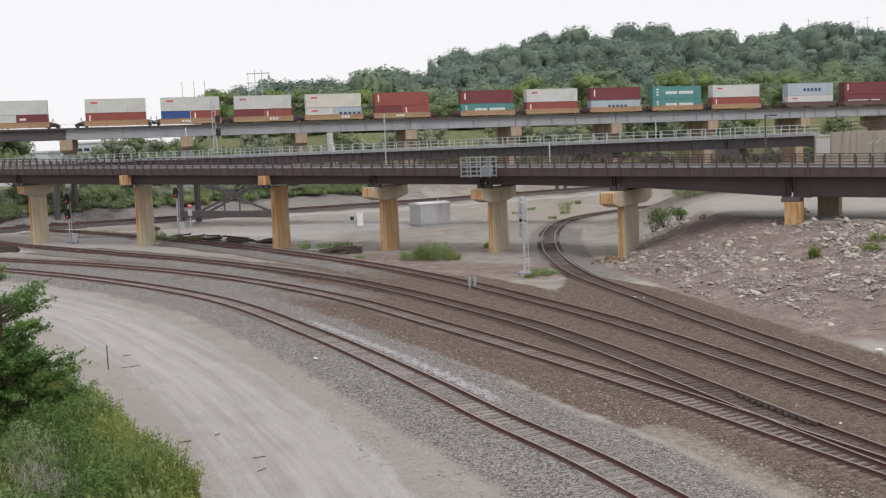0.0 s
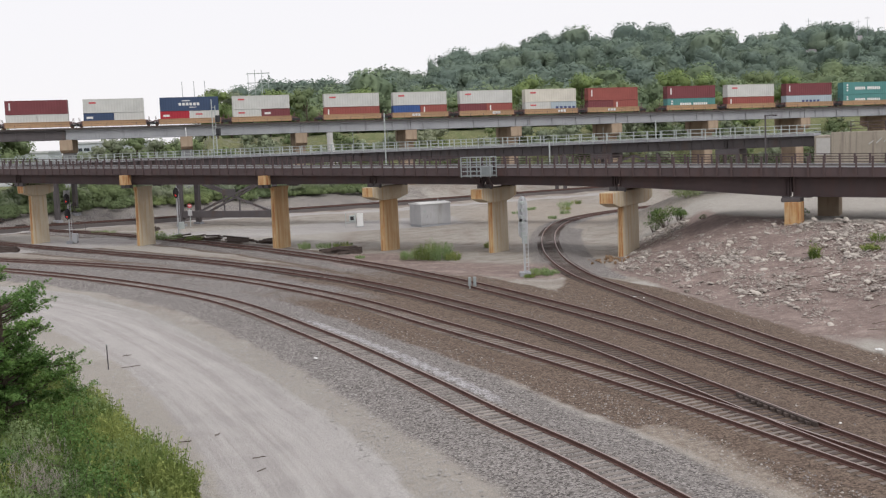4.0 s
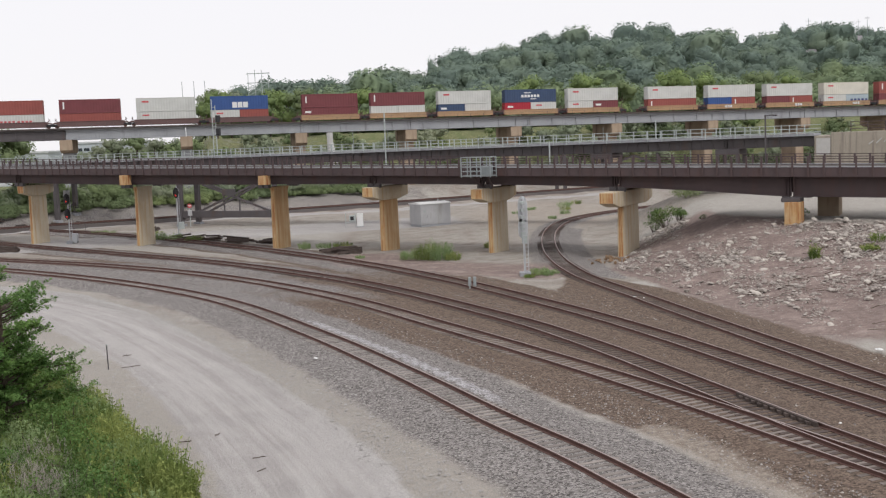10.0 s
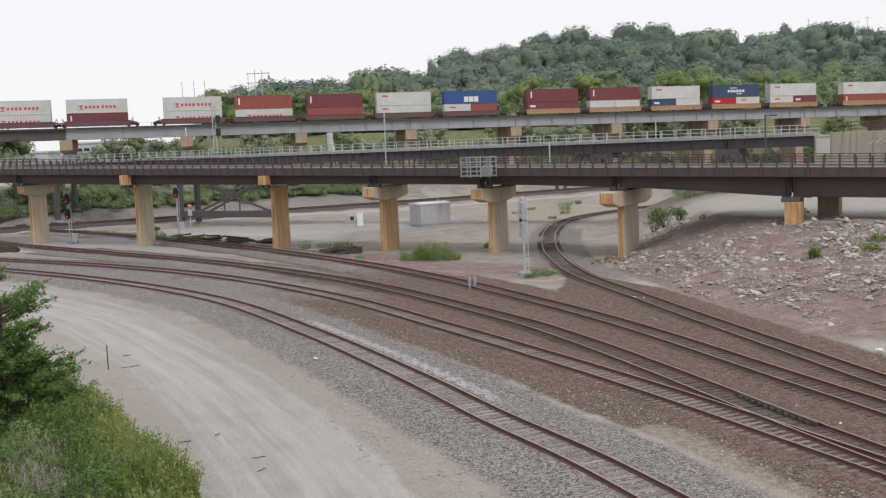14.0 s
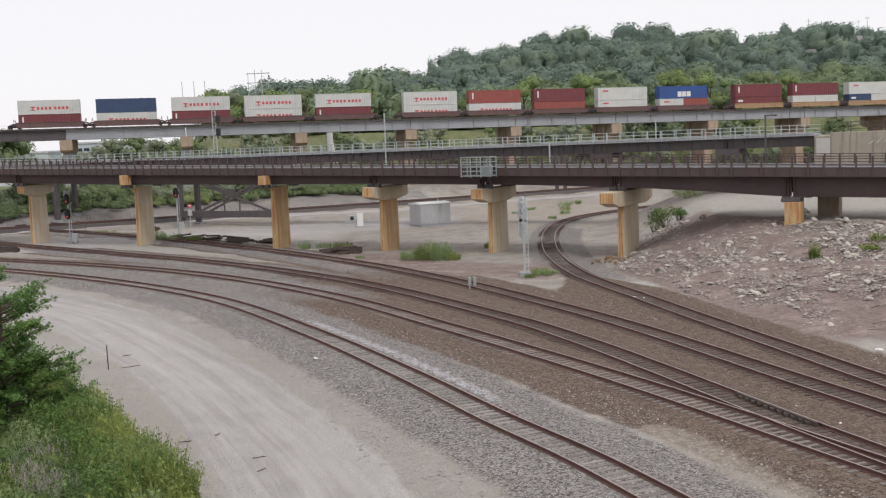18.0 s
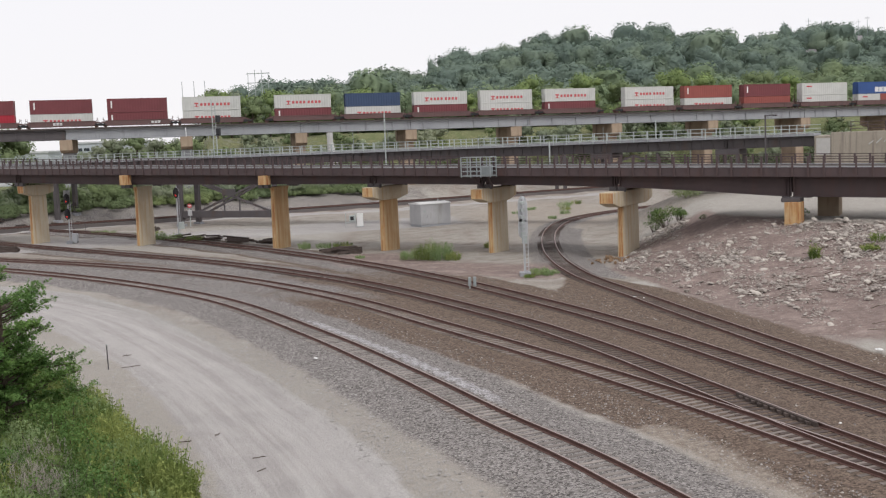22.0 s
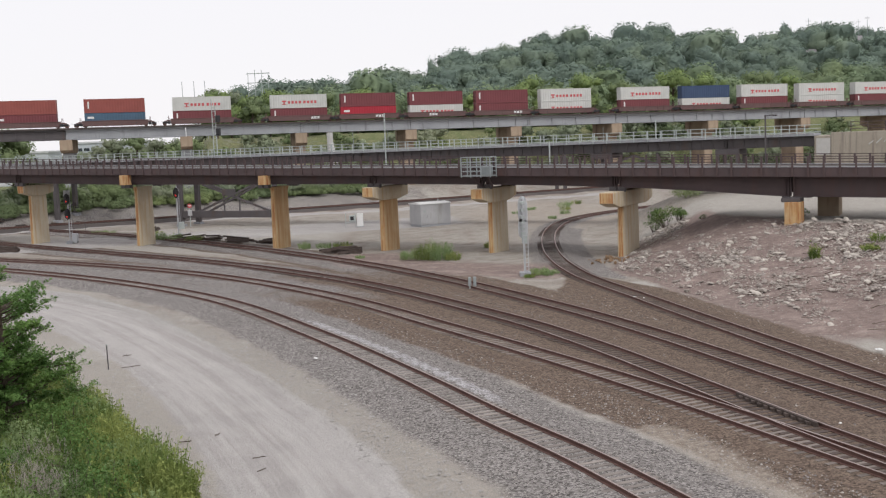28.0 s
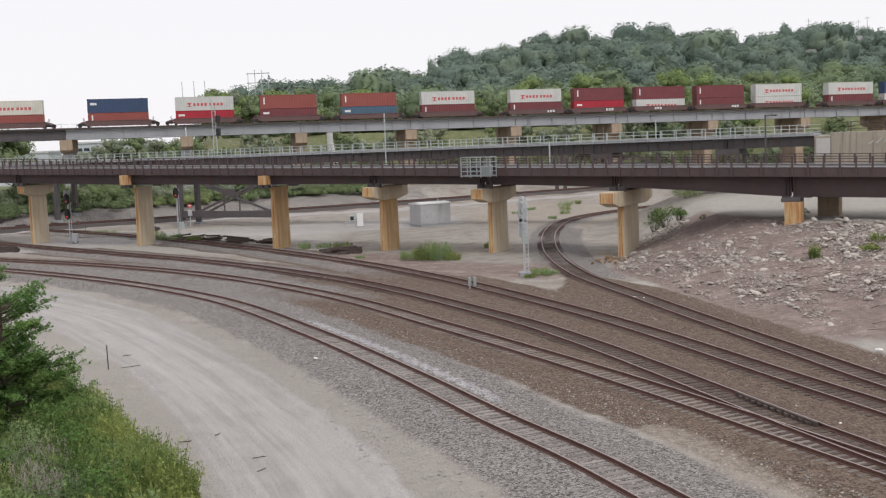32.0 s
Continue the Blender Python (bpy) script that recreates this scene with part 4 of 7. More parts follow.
def end_door(h, colour):
    """One door leaf with its two locking bars raised on it."""
    key = ("door", h, colour)
    if key not in MESHES:
        bm = bmesh.new()
        line = [(0.01, 0.0), (0.3, 0.0), (0.31, -0.05), (0.36, -0.05), (0.37, 0.0), (0.8, 0.0), (0.81, -0.05), (0.86, -0.05), (0.87, 0.0), (1.09, 0.0), (1.09, 0.05), (0.01, 0.05)]
        lo, hi = ([bm.verts.new((x, y, z)) for y, x in line] for z in (0.15, h - 0.12))
        for i in range(12):
            j = (i + 1) % 12
            bm.faces.new((lo[i], lo[j], hi[j], hi[i]))
        bm.faces.new(lo[::-1])
        bm.faces.new(hi)
        bmesh.ops.recalc_face_normals(bm, faces=bm.faces)
        MESHES[key] = mesh_of("end_door", bm, PAINT[colour])
    return MESHES[key]


def end_wall(h, colour):
    key = ("endwall", h, colour)
    if key not in MESHES:
        MESHES[key] = mesh_of("end_wall", box(-0.05, 0.0, -1.1, 1.1, 0.14, h - 0.11), PAINT[colour])
    return MESHES[key]


def marks(style, length, h):
    """Company lettering and code panels as plain bars."""
    key = ("mark", style, length, h)
    if key in MESHES:
        return MESHES[key]
    bm = bmesh.new()

    def patch(x0, x1, z0, z1):
        add_box(bm, x0, x1, -1.232, -1.214, z0 * h, z1 * h)

    L = length / 2
    if style == "word_r":  # emblem and two words in red
        patch(-3.6, -2.7, 0.46, 0.56), patch(-3.3, -3.0, 0.3, 0.46), patch(-3.6, -2.7, 0.26, 0.31)
        for i in range(4):
            patch(-2.35 + i * 0.78, -1.85 + i * 0.78, 0.33, 0.53)
        for i in range(4):
            patch(1.0 + i * 0.78, 1.5 + i * 0.78, 0.33, 0.53)
    elif style == "word_w":  # white words
        for i in range(5):
            patch(-2.9 + i * 0.58, -2.45 + i * 0.58, 0.36, 0.6)
        for i in range(7):
            patch(0.5 + i * 0.52, 0.9 + i * 0.52, 0.36, 0.6)
        for k in range(3):
            patch(-L + 0.9, -L + 1.35, 0.25 + k * 0.22, 0.38 + k * 0.22)
    elif style == "word_k":
        for i in range(5):
            patch(-1.9 + i * 1.0, -1.25 + i * 1.0, 0.32, 0.58)
    elif style == "big_w":  # three tall letters
        for i in range(3):
            patch(-1.5 + i * 1.15, -0.5 + i * 1.15, 0.14, 0.55)
    elif style == "arc_w":
        for i in range(6):
            patch(-2.2 + i * 0.75, -1.65 + i * 0.75, 0.38, 0.58)
        patch(-1.5, 0.2, 0.7, 0.76), patch(0.0, 1.4, 0.22, 0.28)
    elif style == "tag_r":  # small red tag near one end
        patch(-L + 1.2, -L + 2.6, 0.66, 0.78)
    elif style == "tag_w":
        patch(-L + 0.75, -L + 1.05, 0.32, 0.82)
    elif style == "row_w":
        for i in range(9):
            patch(-L + 1.0 + i * 0.62, -L + 1.5 + i * 0.62, 0.2, 0.48)
        for i in range(4):
            patch(1.2 + i * 0.62, 1.7 + i * 0.62, 0.2, 0.48)
    elif style == "small_w":
        patch(-L + 0.6, -L + 1.9, 0.55, 0.72)
    colour = "r" if style.endswith("_r") else "k" if style.endswith("_k") else "w"
    MESHES[key] = mesh_of("marking", bm, M_MARK[colour])
    return MESHES[key]


MOVERS = []


def container(colour, s, lift, length=12.19, h=2.9, style="", upper=True):
    words = "stacked on another container" if upper else "resting in a well car"
    size = "forty-foot" if length > 8 else "twenty-foot"
    root = thing("shipping_container", pose(0, 0, 0), f"{COLOUR_WORD[colour]} {size} corrugated steel shipping container {words}", "shipping container", "containers on the train")
    L = length / 2
    part("side_panel", side_panel(length, h, colour), None, root, at=pose(0, -1.219, 0))
    part("side_panel", side_panel(length, h, colour), None, root, at=pose(0, 1.219, 0, 0, 0, 180))
    part("roof_panel", flat_panel(length, colour), None, root, at=pose(0, 0, h - 0.08))
    part("floor_panel", flat_panel(length, colour), None, root, at=pose(0, 0, 0.06))
    part("end_frame", end_frame(h, colour), None, root, at=pose(-L, 0, 0))
    part("end_frame", end_frame(h, colour), None, root, at=pose(L, 0, 0, 0, 0, 180))
    for k in (-1, 1):
        part("end_door", end_door(h, colour), None, root, at=pose(-L + 0.06, 0, 0) @ Matrix.Diagonal((1, k, 1, 1)))
    part("end_wall", end_wall(h, colour), None, root, at=pose(L - 0.06, 0, 0))
    if style:
        part("marking", marks(style, length, h), None, root, {"r": "red marking", "k": "dark blue marking", "w": "white marking"}[style[-1]])
    MOVERS.append((root, s, lift))
    return root


def wheel_truck():
    if "truck" in MESHES:
        return MESHES["truck"]
    bm = bmesh.new()
    for y in (-0.98, 0.98):
        add_box(bm, -1.3, 1.3, y - 0.08, y + 0.08, 0.42, 0.72)
        add_box(bm, -0.3, 0.3, y - 0.12, y + 0.12, 0.3, 0.85)
    add_box(bm, -0.25, 0.25, -1.0, 1.0, 0.5, 0.8)
    MESHES["truck"] = mesh_of("truck", bm, M_BLACK)
    return MESHES["truck"]


def wheel_mesh():
    if "wheel" in MESHES:
        return MESHES["wheel"]
    bm = bmesh.new()
    for y in (-0.8, 0.8):
        add_bar(bm, (0, y - 0.06, 0.43), (0, y + 0.06, 0.43), 0.86, sides=18)
    add_bar(bm, (0, -0.8, 0.43), (0, 0.8, 0.43), 0.16, sides=8)
    MESHES["wheel"] = mesh_of("wheelset", bm, M_RAIL)
    return MESHES["wheel"]


def well_meshes(half, colour, kind):
    key = ("well", half, colour, kind)
    if key in MESHES:
        return MESHES[key]
    side = bmesh.new()
    add_box(side, -6.35, 6.35, -0.05, 0.05, 0.3, 1.25)
    for x in np.arange(-6.0, 6.1, 1.5):
        add_box(side, x - 0.05, x + 0.05, -0.11, -0.05, 0.34, 1.2)
    add_box(side, -6.4, 6.4, -0.14, 0.1, 1.25, 1.36)
    add_box(side, -6.35, 6.35, -0.16, 0.1, 0.25, 0.36)
    end = bmesh.new()
    add_box(end, 6.35, half - 0.1, -1.1, 1.1, 0.9, 1.15)
    add_box(end, 6.3, 6.6, -1.4, 1.4, 0.45, 1.35)
    add_bar(end, (half - 0.5, -1.2, 1.1), (half - 0.5, -1.2, 2.0), 0.07)
    add_bar(end, (half - 0.5, 1.2, 1.1), (half - 0.5, 1.2, 2.0), 0.07)
    add_bar(end, (half - 0.5, -1.2, 1.95), (half - 0.5, 1.2, 1.95), 0.06)
    add_bar(end, (6.6, -0.9, 1.1), (half - 0.3, -0.9, 1.75), 0.09)
    add_bar(end, (half - 0.2, 0, 0.85), (half + 0.35, 0, 0.85), 0.3)
    floor = bmesh.new()
    for x in np.arange(-5.9, 6.0, 2.3):
        add_box(floor, x - 0.25, x + 0.25, -1.3, 1.3, 0.24, 0.33)
    MESHES[key] = (mesh_of("well_side", side, PAINT[colour]), mesh_of("end_platform", end, PAINT["rust"] if colour == "rust" else [PAINT["rust"]]), mesh_of("well_floor", floor, PAINT[colour]))
    return MESHES[key]


def well_car(s, colour, front, rear, graffiti=""):
    """One well unit. front, rear: half lengths; a truck stands under each end that is shared or free."""
    word = "yellow" if colour == "yellow" else "brown"
    root = thing("well_car", pose(0, 0, 0), f"{word} double-stack well car with wheel trucks, loaded with containers", "freight car", "well cars of the train")
    side, end, floor = well_meshes(7.55, colour, 0)
    part("well_side", side, None, root, at=pose(0, -1.36, 0))
    part("well_side", side, None, root, at=pose(0, 1.36, 0, 0, 0, 180))
    part("end_platform", end, None, root)
    part("end_platform", end, None, root, at=pose(0, 0, 0, 0, 0, 180))
    part("well_floor", floor, None, root)
    for x in [rear] + ([front] if front else []):
        tr = part("truck", wheel_truck(), None, root, at=pose(x, 0, 0))
        for dx in (-0.88, 0.88):
            part("wheelset", wheel_mesh(), None, tr, at=pose(dx, 0, 0))
    if graffiti:
        bm = bmesh.new()
        rng = random.Random(s)
        for i in range(3):
            x = float(graffiti) - 0.9 + i * 0.66
            add_box(bm, x, x + 0.52, -1.54, -1.525, 0.5 + rng.uniform(0, 0.08), 1.1 - rng.uniform(0, 0.1))
        part("graffiti", bm, M_WHITE, root, "pale graffiti patches")
    MOVERS.append((root, s, 0.0))


# car centre, upper colour and mark, lower load, car colour
CARS = [
    (108.2, "maroon", "tag_w", [("maroon", "row_w")], "rust", ""), (92.8, "grey", "word_k", [("white", "tag_r")], "rust", ""),
    (73.1, "white", "tag_r", [("red", "tag_w")], "yellow", ""), (57.9, "teal", "word_w", [("teal", "word_w")], "yellow", ""),
    (42.5, "maroon", "tag_w", [("grey", "word_k")], "yellow", ""), (27.0, "white", "tag_r", [("red", "tag_w")], "yellow", ""),
    (11.6, "maroon", "tag_w", [("teal", "word_w")], "yellow", ""), (-8.1, "red", "tag_w", [("maroon", ""), ("red", "tag_w")], "yellow", "-0.5"),
    (-23.3, "cream", "tag_r", [("white", "tag_r"), ("grey", "word_k")], "yellow", "2.5"), (-38.6, "white", "tag_r", [("maroon", ""), ("red", "tag_w")], "yellow", "2.2"),
    (-53.9, "white", "tag_r", [("blue", ""), ("red", "tag_w")], "yellow", "-1"), (-69.2, "white", "tag_r", [("red", "tag_w")], "yellow", ""),
    (-88.9, "white", "tag_r", [("white", "tag_r"), ("maroon", "small_w")], "yellow", ""), (-104.0, "navy", "arc_w", [("bright", "small_w"), ("white", "tag_r")], "yellow", ""),
    (-119.5, "white", "tag_r", [("navy", "small_w"), ("white", "")], "yellow", ""), (-134.8, "maroon", "tag_w", [("white", ""), ("white", "")], "yellow", ""),
    (-149.9, "maroon", "tag_w", [("maroon", "small_w")], "yellow", ""), (-169.4, "blue", "big_w", [("white", "tag_r"), ("red", "")], "rust", ""),
    (-184.7, "white", "tag_r", [("white", "tag_r")], "rust", ""), (-200.1, "maroon", "tag_w", [("red", "")], "rust", ""),
    (-215.5, "red", "tag_w", [("white", "word_r")], "rust", ""), (-230.5, "white", "word_r", [("white", "word_r")], "rust", ""),
    (-250.0, "white", "word_r", [("maroon", "tag_w")], "rust", ""), (-265.3, "white", "word_r", [("white", "word_r")], "rust", ""),
    (-280.6, "white", "word_r", [("maroon", "tag_w")], "rust", ""), (-295.9, "navy", "", [("white", "word_r")], "rust", ""),
    (-311.3, "white", "word_r", [("maroon", "tag_w")], "rust", ""), (-330.8, "white", "word_r", [("white", "word_r")], "rust", ""),
    (-346.1, "maroon", "tag_w", [("maroon", "tag_w")], "rust", "3.6"), (-361.4, "maroon", "tag_w", [("white", "word_r")], "rust", "-0.8"),
    (-376.7, "maroon", "tag_w", [("bright", "small_w")], "rust", "2.4"), (-392.0, "white", "word_r", [("maroon", "tag_w")], "rust", "3.4"),
    (-412.6, "white", "word_r", [("maroon", "tag_w")], "rust", ""), (-430.5, "red", "tag_w", [("slate", "small_w")], "rust", ""),
    (-448.2, "red", "tag_w", [("maroon", "small_w")], "rust", ""), (-466.0, "white", "word_r", [("bright", "small_w")], "rust", ""),
    (-483.8, "navy", "small_w", [("red", "tag_w")], "rust", ""), (-504.8, "cream", "word_r", [("red", "tag_w")], "rust", ""),
]


def build_train():
    for i, (s, up, mark, low, car, tag) in enumerate(CARS):
        after = CARS[i + 1][0] if i + 1 < len(CARS) else s - 19
        before = CARS[i - 1][0] if i else s + 15
        shared_rear = s - after < 16.5
        shared_front = before - s < 16.5
        well_car(s, car, 0 if shared_front else 7.0, -(s - after) / 2 if shared_rear else -7.0, tag)
        low_h = 2.59
        if len(low) == 1:
            container(low[0][0], s, 0.34, 12.19, low_h, low[0][1], False)
        else:
            for k, (c, st) in enumerate(low):
                container(c, s + (-3.07 if k == 0 else 3.07), 0.34, 6.06, low_h, st, False)
        container(up, s, 0.34 + low_h + 0.02, 12.19, 2.9, mark, True)


build_train()


def train_way(t):
    """Metres that the train has gone by t seconds."""
    return 12.4168 * t + 0.0159 * t * t + 0.0000449 * t ** 3


def motions():
    grade = math.degrees(math.atan(-0.006))
    turn = pose(0, 0, 0, 0, 0, math.degrees(VIA_A)) @ pose(0, 0, 0, 0, -grade, 0)
    for ob, s, lift in MOVERS:
        rows = []
        for t in (0, 4, 8, 12, 16, 20, 24, 28, 32):
            p = via(s + train_way(t), 1.22)
            rows.append((t, Matrix.Translation(p + Vector((0, 0, lift))) @ turn))
        walk(ob, rows)


# ---------------------------------------------------------------- plants and stones
def mesh_arrays(name, verts, quads, material, smooth_faces=False, normals=None):
    me = bpy.data.meshes.new(name)
    me.vertices.add(len(verts))
    me.vertices.foreach_set("co", np.asarray(verts, float).ravel())
    n = quads.shape[1]
    me.loops.add(quads.size)
    me.loops.foreach_set("vertex_index", quads.ravel())
    me.polygons.add(len(quads))
    me.polygons.foreach_set("loop_start", np.arange(0, quads.size, n))
    if smooth_faces:
        me.polygons.foreach_set("use_smooth", np.ones(len(quads), bool))
    me.update()
    me.validate()
    me.materials.append(material)
    if normals is not None:
        me.polygons.foreach_set("use_smooth", np.ones(len(quads), bool))
        me.normals_split_custom_set_from_vertices(normals)
    return me


def leaf_quads(centres, normals, size, rng, long=1.8, loose=0.55):
    """One pointed leaf or leaf clump at every centre, facing about its normal."""
    n = len(centres)
    nrm = normals + rng.normal(0, loose, (n, 3))
    nrm /= np.linalg.norm(nrm, axis=1)[:, None] + 1e-9
    a = np.cross(nrm, rng.normal(0, 1, (n, 3)))
    a /= np.linalg.norm(a, axis=1)[:, None] + 1e-9
    b = np.cross(nrm, a)
    k = (size * rng.uniform(0.6, 1.3, n))[:, None]
    v = np.stack([centres - a * k * long / 2, centres - b * k / 2 - nrm * k * 0.15, centres + a * k * long / 2, centres + b * k / 2 - nrm * k * 0.15], 1)
    return v.reshape(-1, 3), np.arange(4 * n).reshape(-1, 4)


def round_patch(n=4):
    """A unit ball in 6 n x n patches of quads."""
    g = np.linspace(-1, 1, n + 1)
    V, Q = [], []
    for k in range(6):
        a, b = np.meshgrid(g, g)
        c = np.full(a.shape, 1.0 if k % 2 else -1.0)
        v = np.stack([(a, b, c), (b, c, a), (c, a, b)][k // 2], -1).reshape(-1, 3)
        idx = np.arange((n + 1) ** 2).reshape(n + 1, n + 1) + len(V) * (n + 1) ** 2
        q = np.stack([idx[:-1, :-1], idx[:-1, 1:], idx[1:, 1:], idx[1:, :-1]], -1).reshape(-1, 4)
        V.append(v / np.linalg.norm(v, axis=1)[:, None])
        Q.append(q if k % 2 else q[:, ::-1])
    return np.concatenate(V), np.concatenate(Q)


BALL_V, BALL_Q = round_patch(3)
CROWN_V, CROWN_Q = round_patch(7)


def full_crown(rng, blobs, centre, rough, leaves, size):
    """A whole far crown: the outer skin of a heap of clumps, ragged at leaf-clump scale, with loose sprays round it."""
    reach = np.full(len(CROWN_V), 0.5)
    for b in blobs:
        c = np.array(b[:3]) - centre
        along = CROWN_V @ c
        inside = along ** 2 - c @ c + b[3] ** 2
        reach = np.maximum(reach, np.where(inside > 0, along + np.sqrt(np.maximum(inside, 0)), 0.5))
    # the same shift where patches meet
    key = np.round(CROWN_V * 400).astype(int)
    shift = np.sin(key @ np.array([12.9898, 78.233, 37.719]) * (1 + rng.uniform(0, 1))) * 43758.5453
    shift = shift - np.floor(shift) - 0.5
    v = centre + CROWN_V * (reach * 0.88 + rough * 2 * shift)[:, None]
    a, b, c, d = (v[CROWN_Q[:, i]] for i in range(4))
    fn = np.cross(c - a, d - b)
    nm = np.zeros_like(v)
    for i in range(4):
        np.add.at(nm, CROWN_Q[:, i], fn)
    seam = {}
    for i, k in enumerate(map(tuple, key)):
        seam.setdefault(k, []).append(i)
    for ids in seam.values():
        if len(ids) > 1:
            nm[ids] = nm[ids].sum(0)
    nm /= np.linalg.norm(nm, axis=1)[:, None] + 1e-9
    nm = nm * 0.75 + CROWN_V * 0.35
    nm /= np.linalg.norm(nm, axis=1)[:, None]
    d = rng.normal(0, 1, (leaves, 3))
    d /= np.linalg.norm(d, axis=1)[:, None]
    d[:, 2] = np.where(d[:, 2] < -0.4, -d[:, 2], d[:, 2])
    pick = np.argmax(d @ CROWN_V.T, axis=1)
    spot = centre + d * (reach[pick] * rng.uniform(0.86, 1.1, leaves))[:, None]
    soft = nm[pick] * 0.8 + d * 0.3 + rng.normal(0, 0.2, (leaves, 3))
    soft /= np.linalg.norm(soft, axis=1)[:, None]
    lv, lq = leaf_quads(spot, d, size, rng, 1.4, 0.28)
    return np.concatenate([v, lv]), np.concatenate([CROWN_Q, lq + len(v)]), np.concatenate([nm, np.repeat(soft, 4, 0)])


def blob_leaves(blobs, per, size, rng, long=1.6, low=-0.35, loose=0.55, core=0.0):
    """Leaves over the outside of a heap of rounded clumps (x, y, z, radius). core: share of the radius filled by the shaded inner foliage."""
    C, N = [], []
    CV, CQ, CN = [], [], []
    for x, y, z, r in blobs:
        m = max(4, int(per * r * r))
        d = rng.normal(0, 1, (m, 3))
        d /= np.linalg.norm(d, axis=1)[:, None]
        d = d[d[:, 2] > low]
        rad = r * rng.uniform(0.74, 1.14, len(d))[:, None]
        C.append(np.array([x, y, z]) + d * rad * np.array([1, 1, 0.85]))
        N.append(d)
        if core:
            w = rng.uniform(2, 5, (3, 3)) * rng.choice((-1, 1), (3, 3))
            dent = 1 + 0.13 * np.sin(BALL_V @ w[0] + w[1][0]) + 0.13 * np.sin(1.9 * (BALL_V @ w[1]) + w[2][0]) + 0.08 * np.sin(3.3 * (BALL_V @ w[2]))
            CQ.append(BALL_Q + len(CV) * len(BALL_V))
            CV.append(np.array([x, y, z]) + BALL_V * dent[:, None] * r * core * np.array([1, 1, 0.85]))
            CN.append(BALL_V + rng.normal(0, 0.12, BALL_V.shape))
    N = np.concatenate(N)
    soft = N + rng.normal(0, 0.16, N.shape)
    soft /= np.linalg.norm(soft, axis=1)[:, None]
    v, q = leaf_quads(np.concatenate(C), N, size, rng, long, loose)
    nm = np.repeat(soft, 4, 0)
    if core:
        cn = np.concatenate(CN)
        return np.concatenate([v] + CV), np.concatenate([q] + [c + len(v) for c in CQ]), np.concatenate([nm, cn / np.linalg.norm(cn, axis=1)[:, None]])
    return v, q, nm


def crown_blobs(rng, height, radius, n, start=0.35):
    """Clumps of one crown about a trunk at the origin."""
    out = []
    for i in range(n):
        h = rng.uniform(start, 0.93)
        reach = radius * (1 - abs((h - 0.55) / 0.55) ** 2) ** 0.5 if abs(h - 0.55) < 0.55 else radius * 0.3
        a, d = rng.uniform(0, 2 * math.pi), reach * rng.uniform(0.25, 0.85)
        out.append((math.cos(a) * d, math.sin(a) * d, h * height, radius * rng.uniform(0.28, 0.46)))
    out.append((0, 0, height * 0.86, radius * 0.34))
    return out




def wood_leaf(name, dark, mid, light):
    """Far foliage: each tree its own green, with lighter young crowns here and there."""
    m, nt, bs = blank(name)
    v = coords(nt, "World")
    isl = nt.nodes.new("ShaderNodeNewGeometry").outputs["Random Per Island"]
    col = mixed(nt, ramp(nt, noisy(nt, v, 0.055, 2, 0.4), 0.36, 0.62), dark, mid)
    col = mixed(nt, ramp(nt, noisy(nt, coords(nt, "World", (1.0, 1.3, 1.6)), 0.031, 2, 0.4), 0.52, 0.66), col, light)
    col = mixed(nt, math_node(nt, "MULTIPLY", ramp(nt, noisy(nt, v, 0.6, 3), 0.4, 0.7), 0.4), col, tuple(c * 0.75 for c in dark))
    col = mixed(nt, math_node(nt, "MULTIPLY", isl, 0.3), col, light)
    nt.links.new(col, bs.inputs["Base Color"])
    bs.inputs["Roughness"].default_value = 0.8
    bs.inputs["Specular IOR Level"].default_value = 0.12
    through_leaf = nt.nodes.new("ShaderNodeBsdfTranslucent")
    nt.links.new(col, through_leaf.inputs[0])
    both = nt.nodes.new("ShaderNodeMixShader")
    both.inputs[0].default_value = 0.28
    nt.links.new(bs.outputs[0], both.inputs[1])
    nt.links.new(through_leaf.outputs[0], both.inputs[2])
    nt.links.new(both.outputs[0], nt.nodes["Material Output"].inputs[0])
    return m


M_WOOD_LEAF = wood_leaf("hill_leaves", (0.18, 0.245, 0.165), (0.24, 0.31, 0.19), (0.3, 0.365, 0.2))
# Crest leaves copy hill_leaves, bluer and flatter: distance haze mixed into the colour.
M_HAZE_LEAF = wood_leaf("haze_tinted_leaves", (0.18, 0.24, 0.212), (0.222, 0.288, 0.235), (0.265, 0.33, 0.24))
M_BRUSH_LEAF = wood_leaf("brush_leaves", (0.27, 0.32, 0.225), (0.33, 0.38, 0.26), (0.4, 0.43, 0.3))
M_BANK_LEAF = wood_leaf("bank_grass_leaves", (0.17, 0.225, 0.125), (0.24, 0.3, 0.15), (0.31, 0.37, 0.165))
M_TREE_LEAF = leafy("tree_leaves", (0.19, 0.25, 0.13), (0.24, 0.3, 0.16), (0.27, 0.33, 0.16), 0.15)
M_MASS_LEAF = leafy("bank_leaves", (0.22, 0.31, 0.14), (0.27, 0.36, 0.17), (0.32, 0.4, 0.18), 0.5)
M_GREY_LEAF = leafy("grey_green_leaves", (0.25, 0.29, 0.2), (0.3, 0.34, 0.23), (0.33, 0.36, 0.25), 0.2)
M_BRIGHT_LEAF = leafy("light_green_leaves", (0.24, 0.32, 0.13), (0.31, 0.39, 0.15), (0.2, 0.27, 0.12), 0.3)
M_DARK_LEAF = leafy("dark_green_leaves", (0.09, 0.18, 0.05), (0.15, 0.26, 0.08), (0.18, 0.29, 0.08), 0.8)
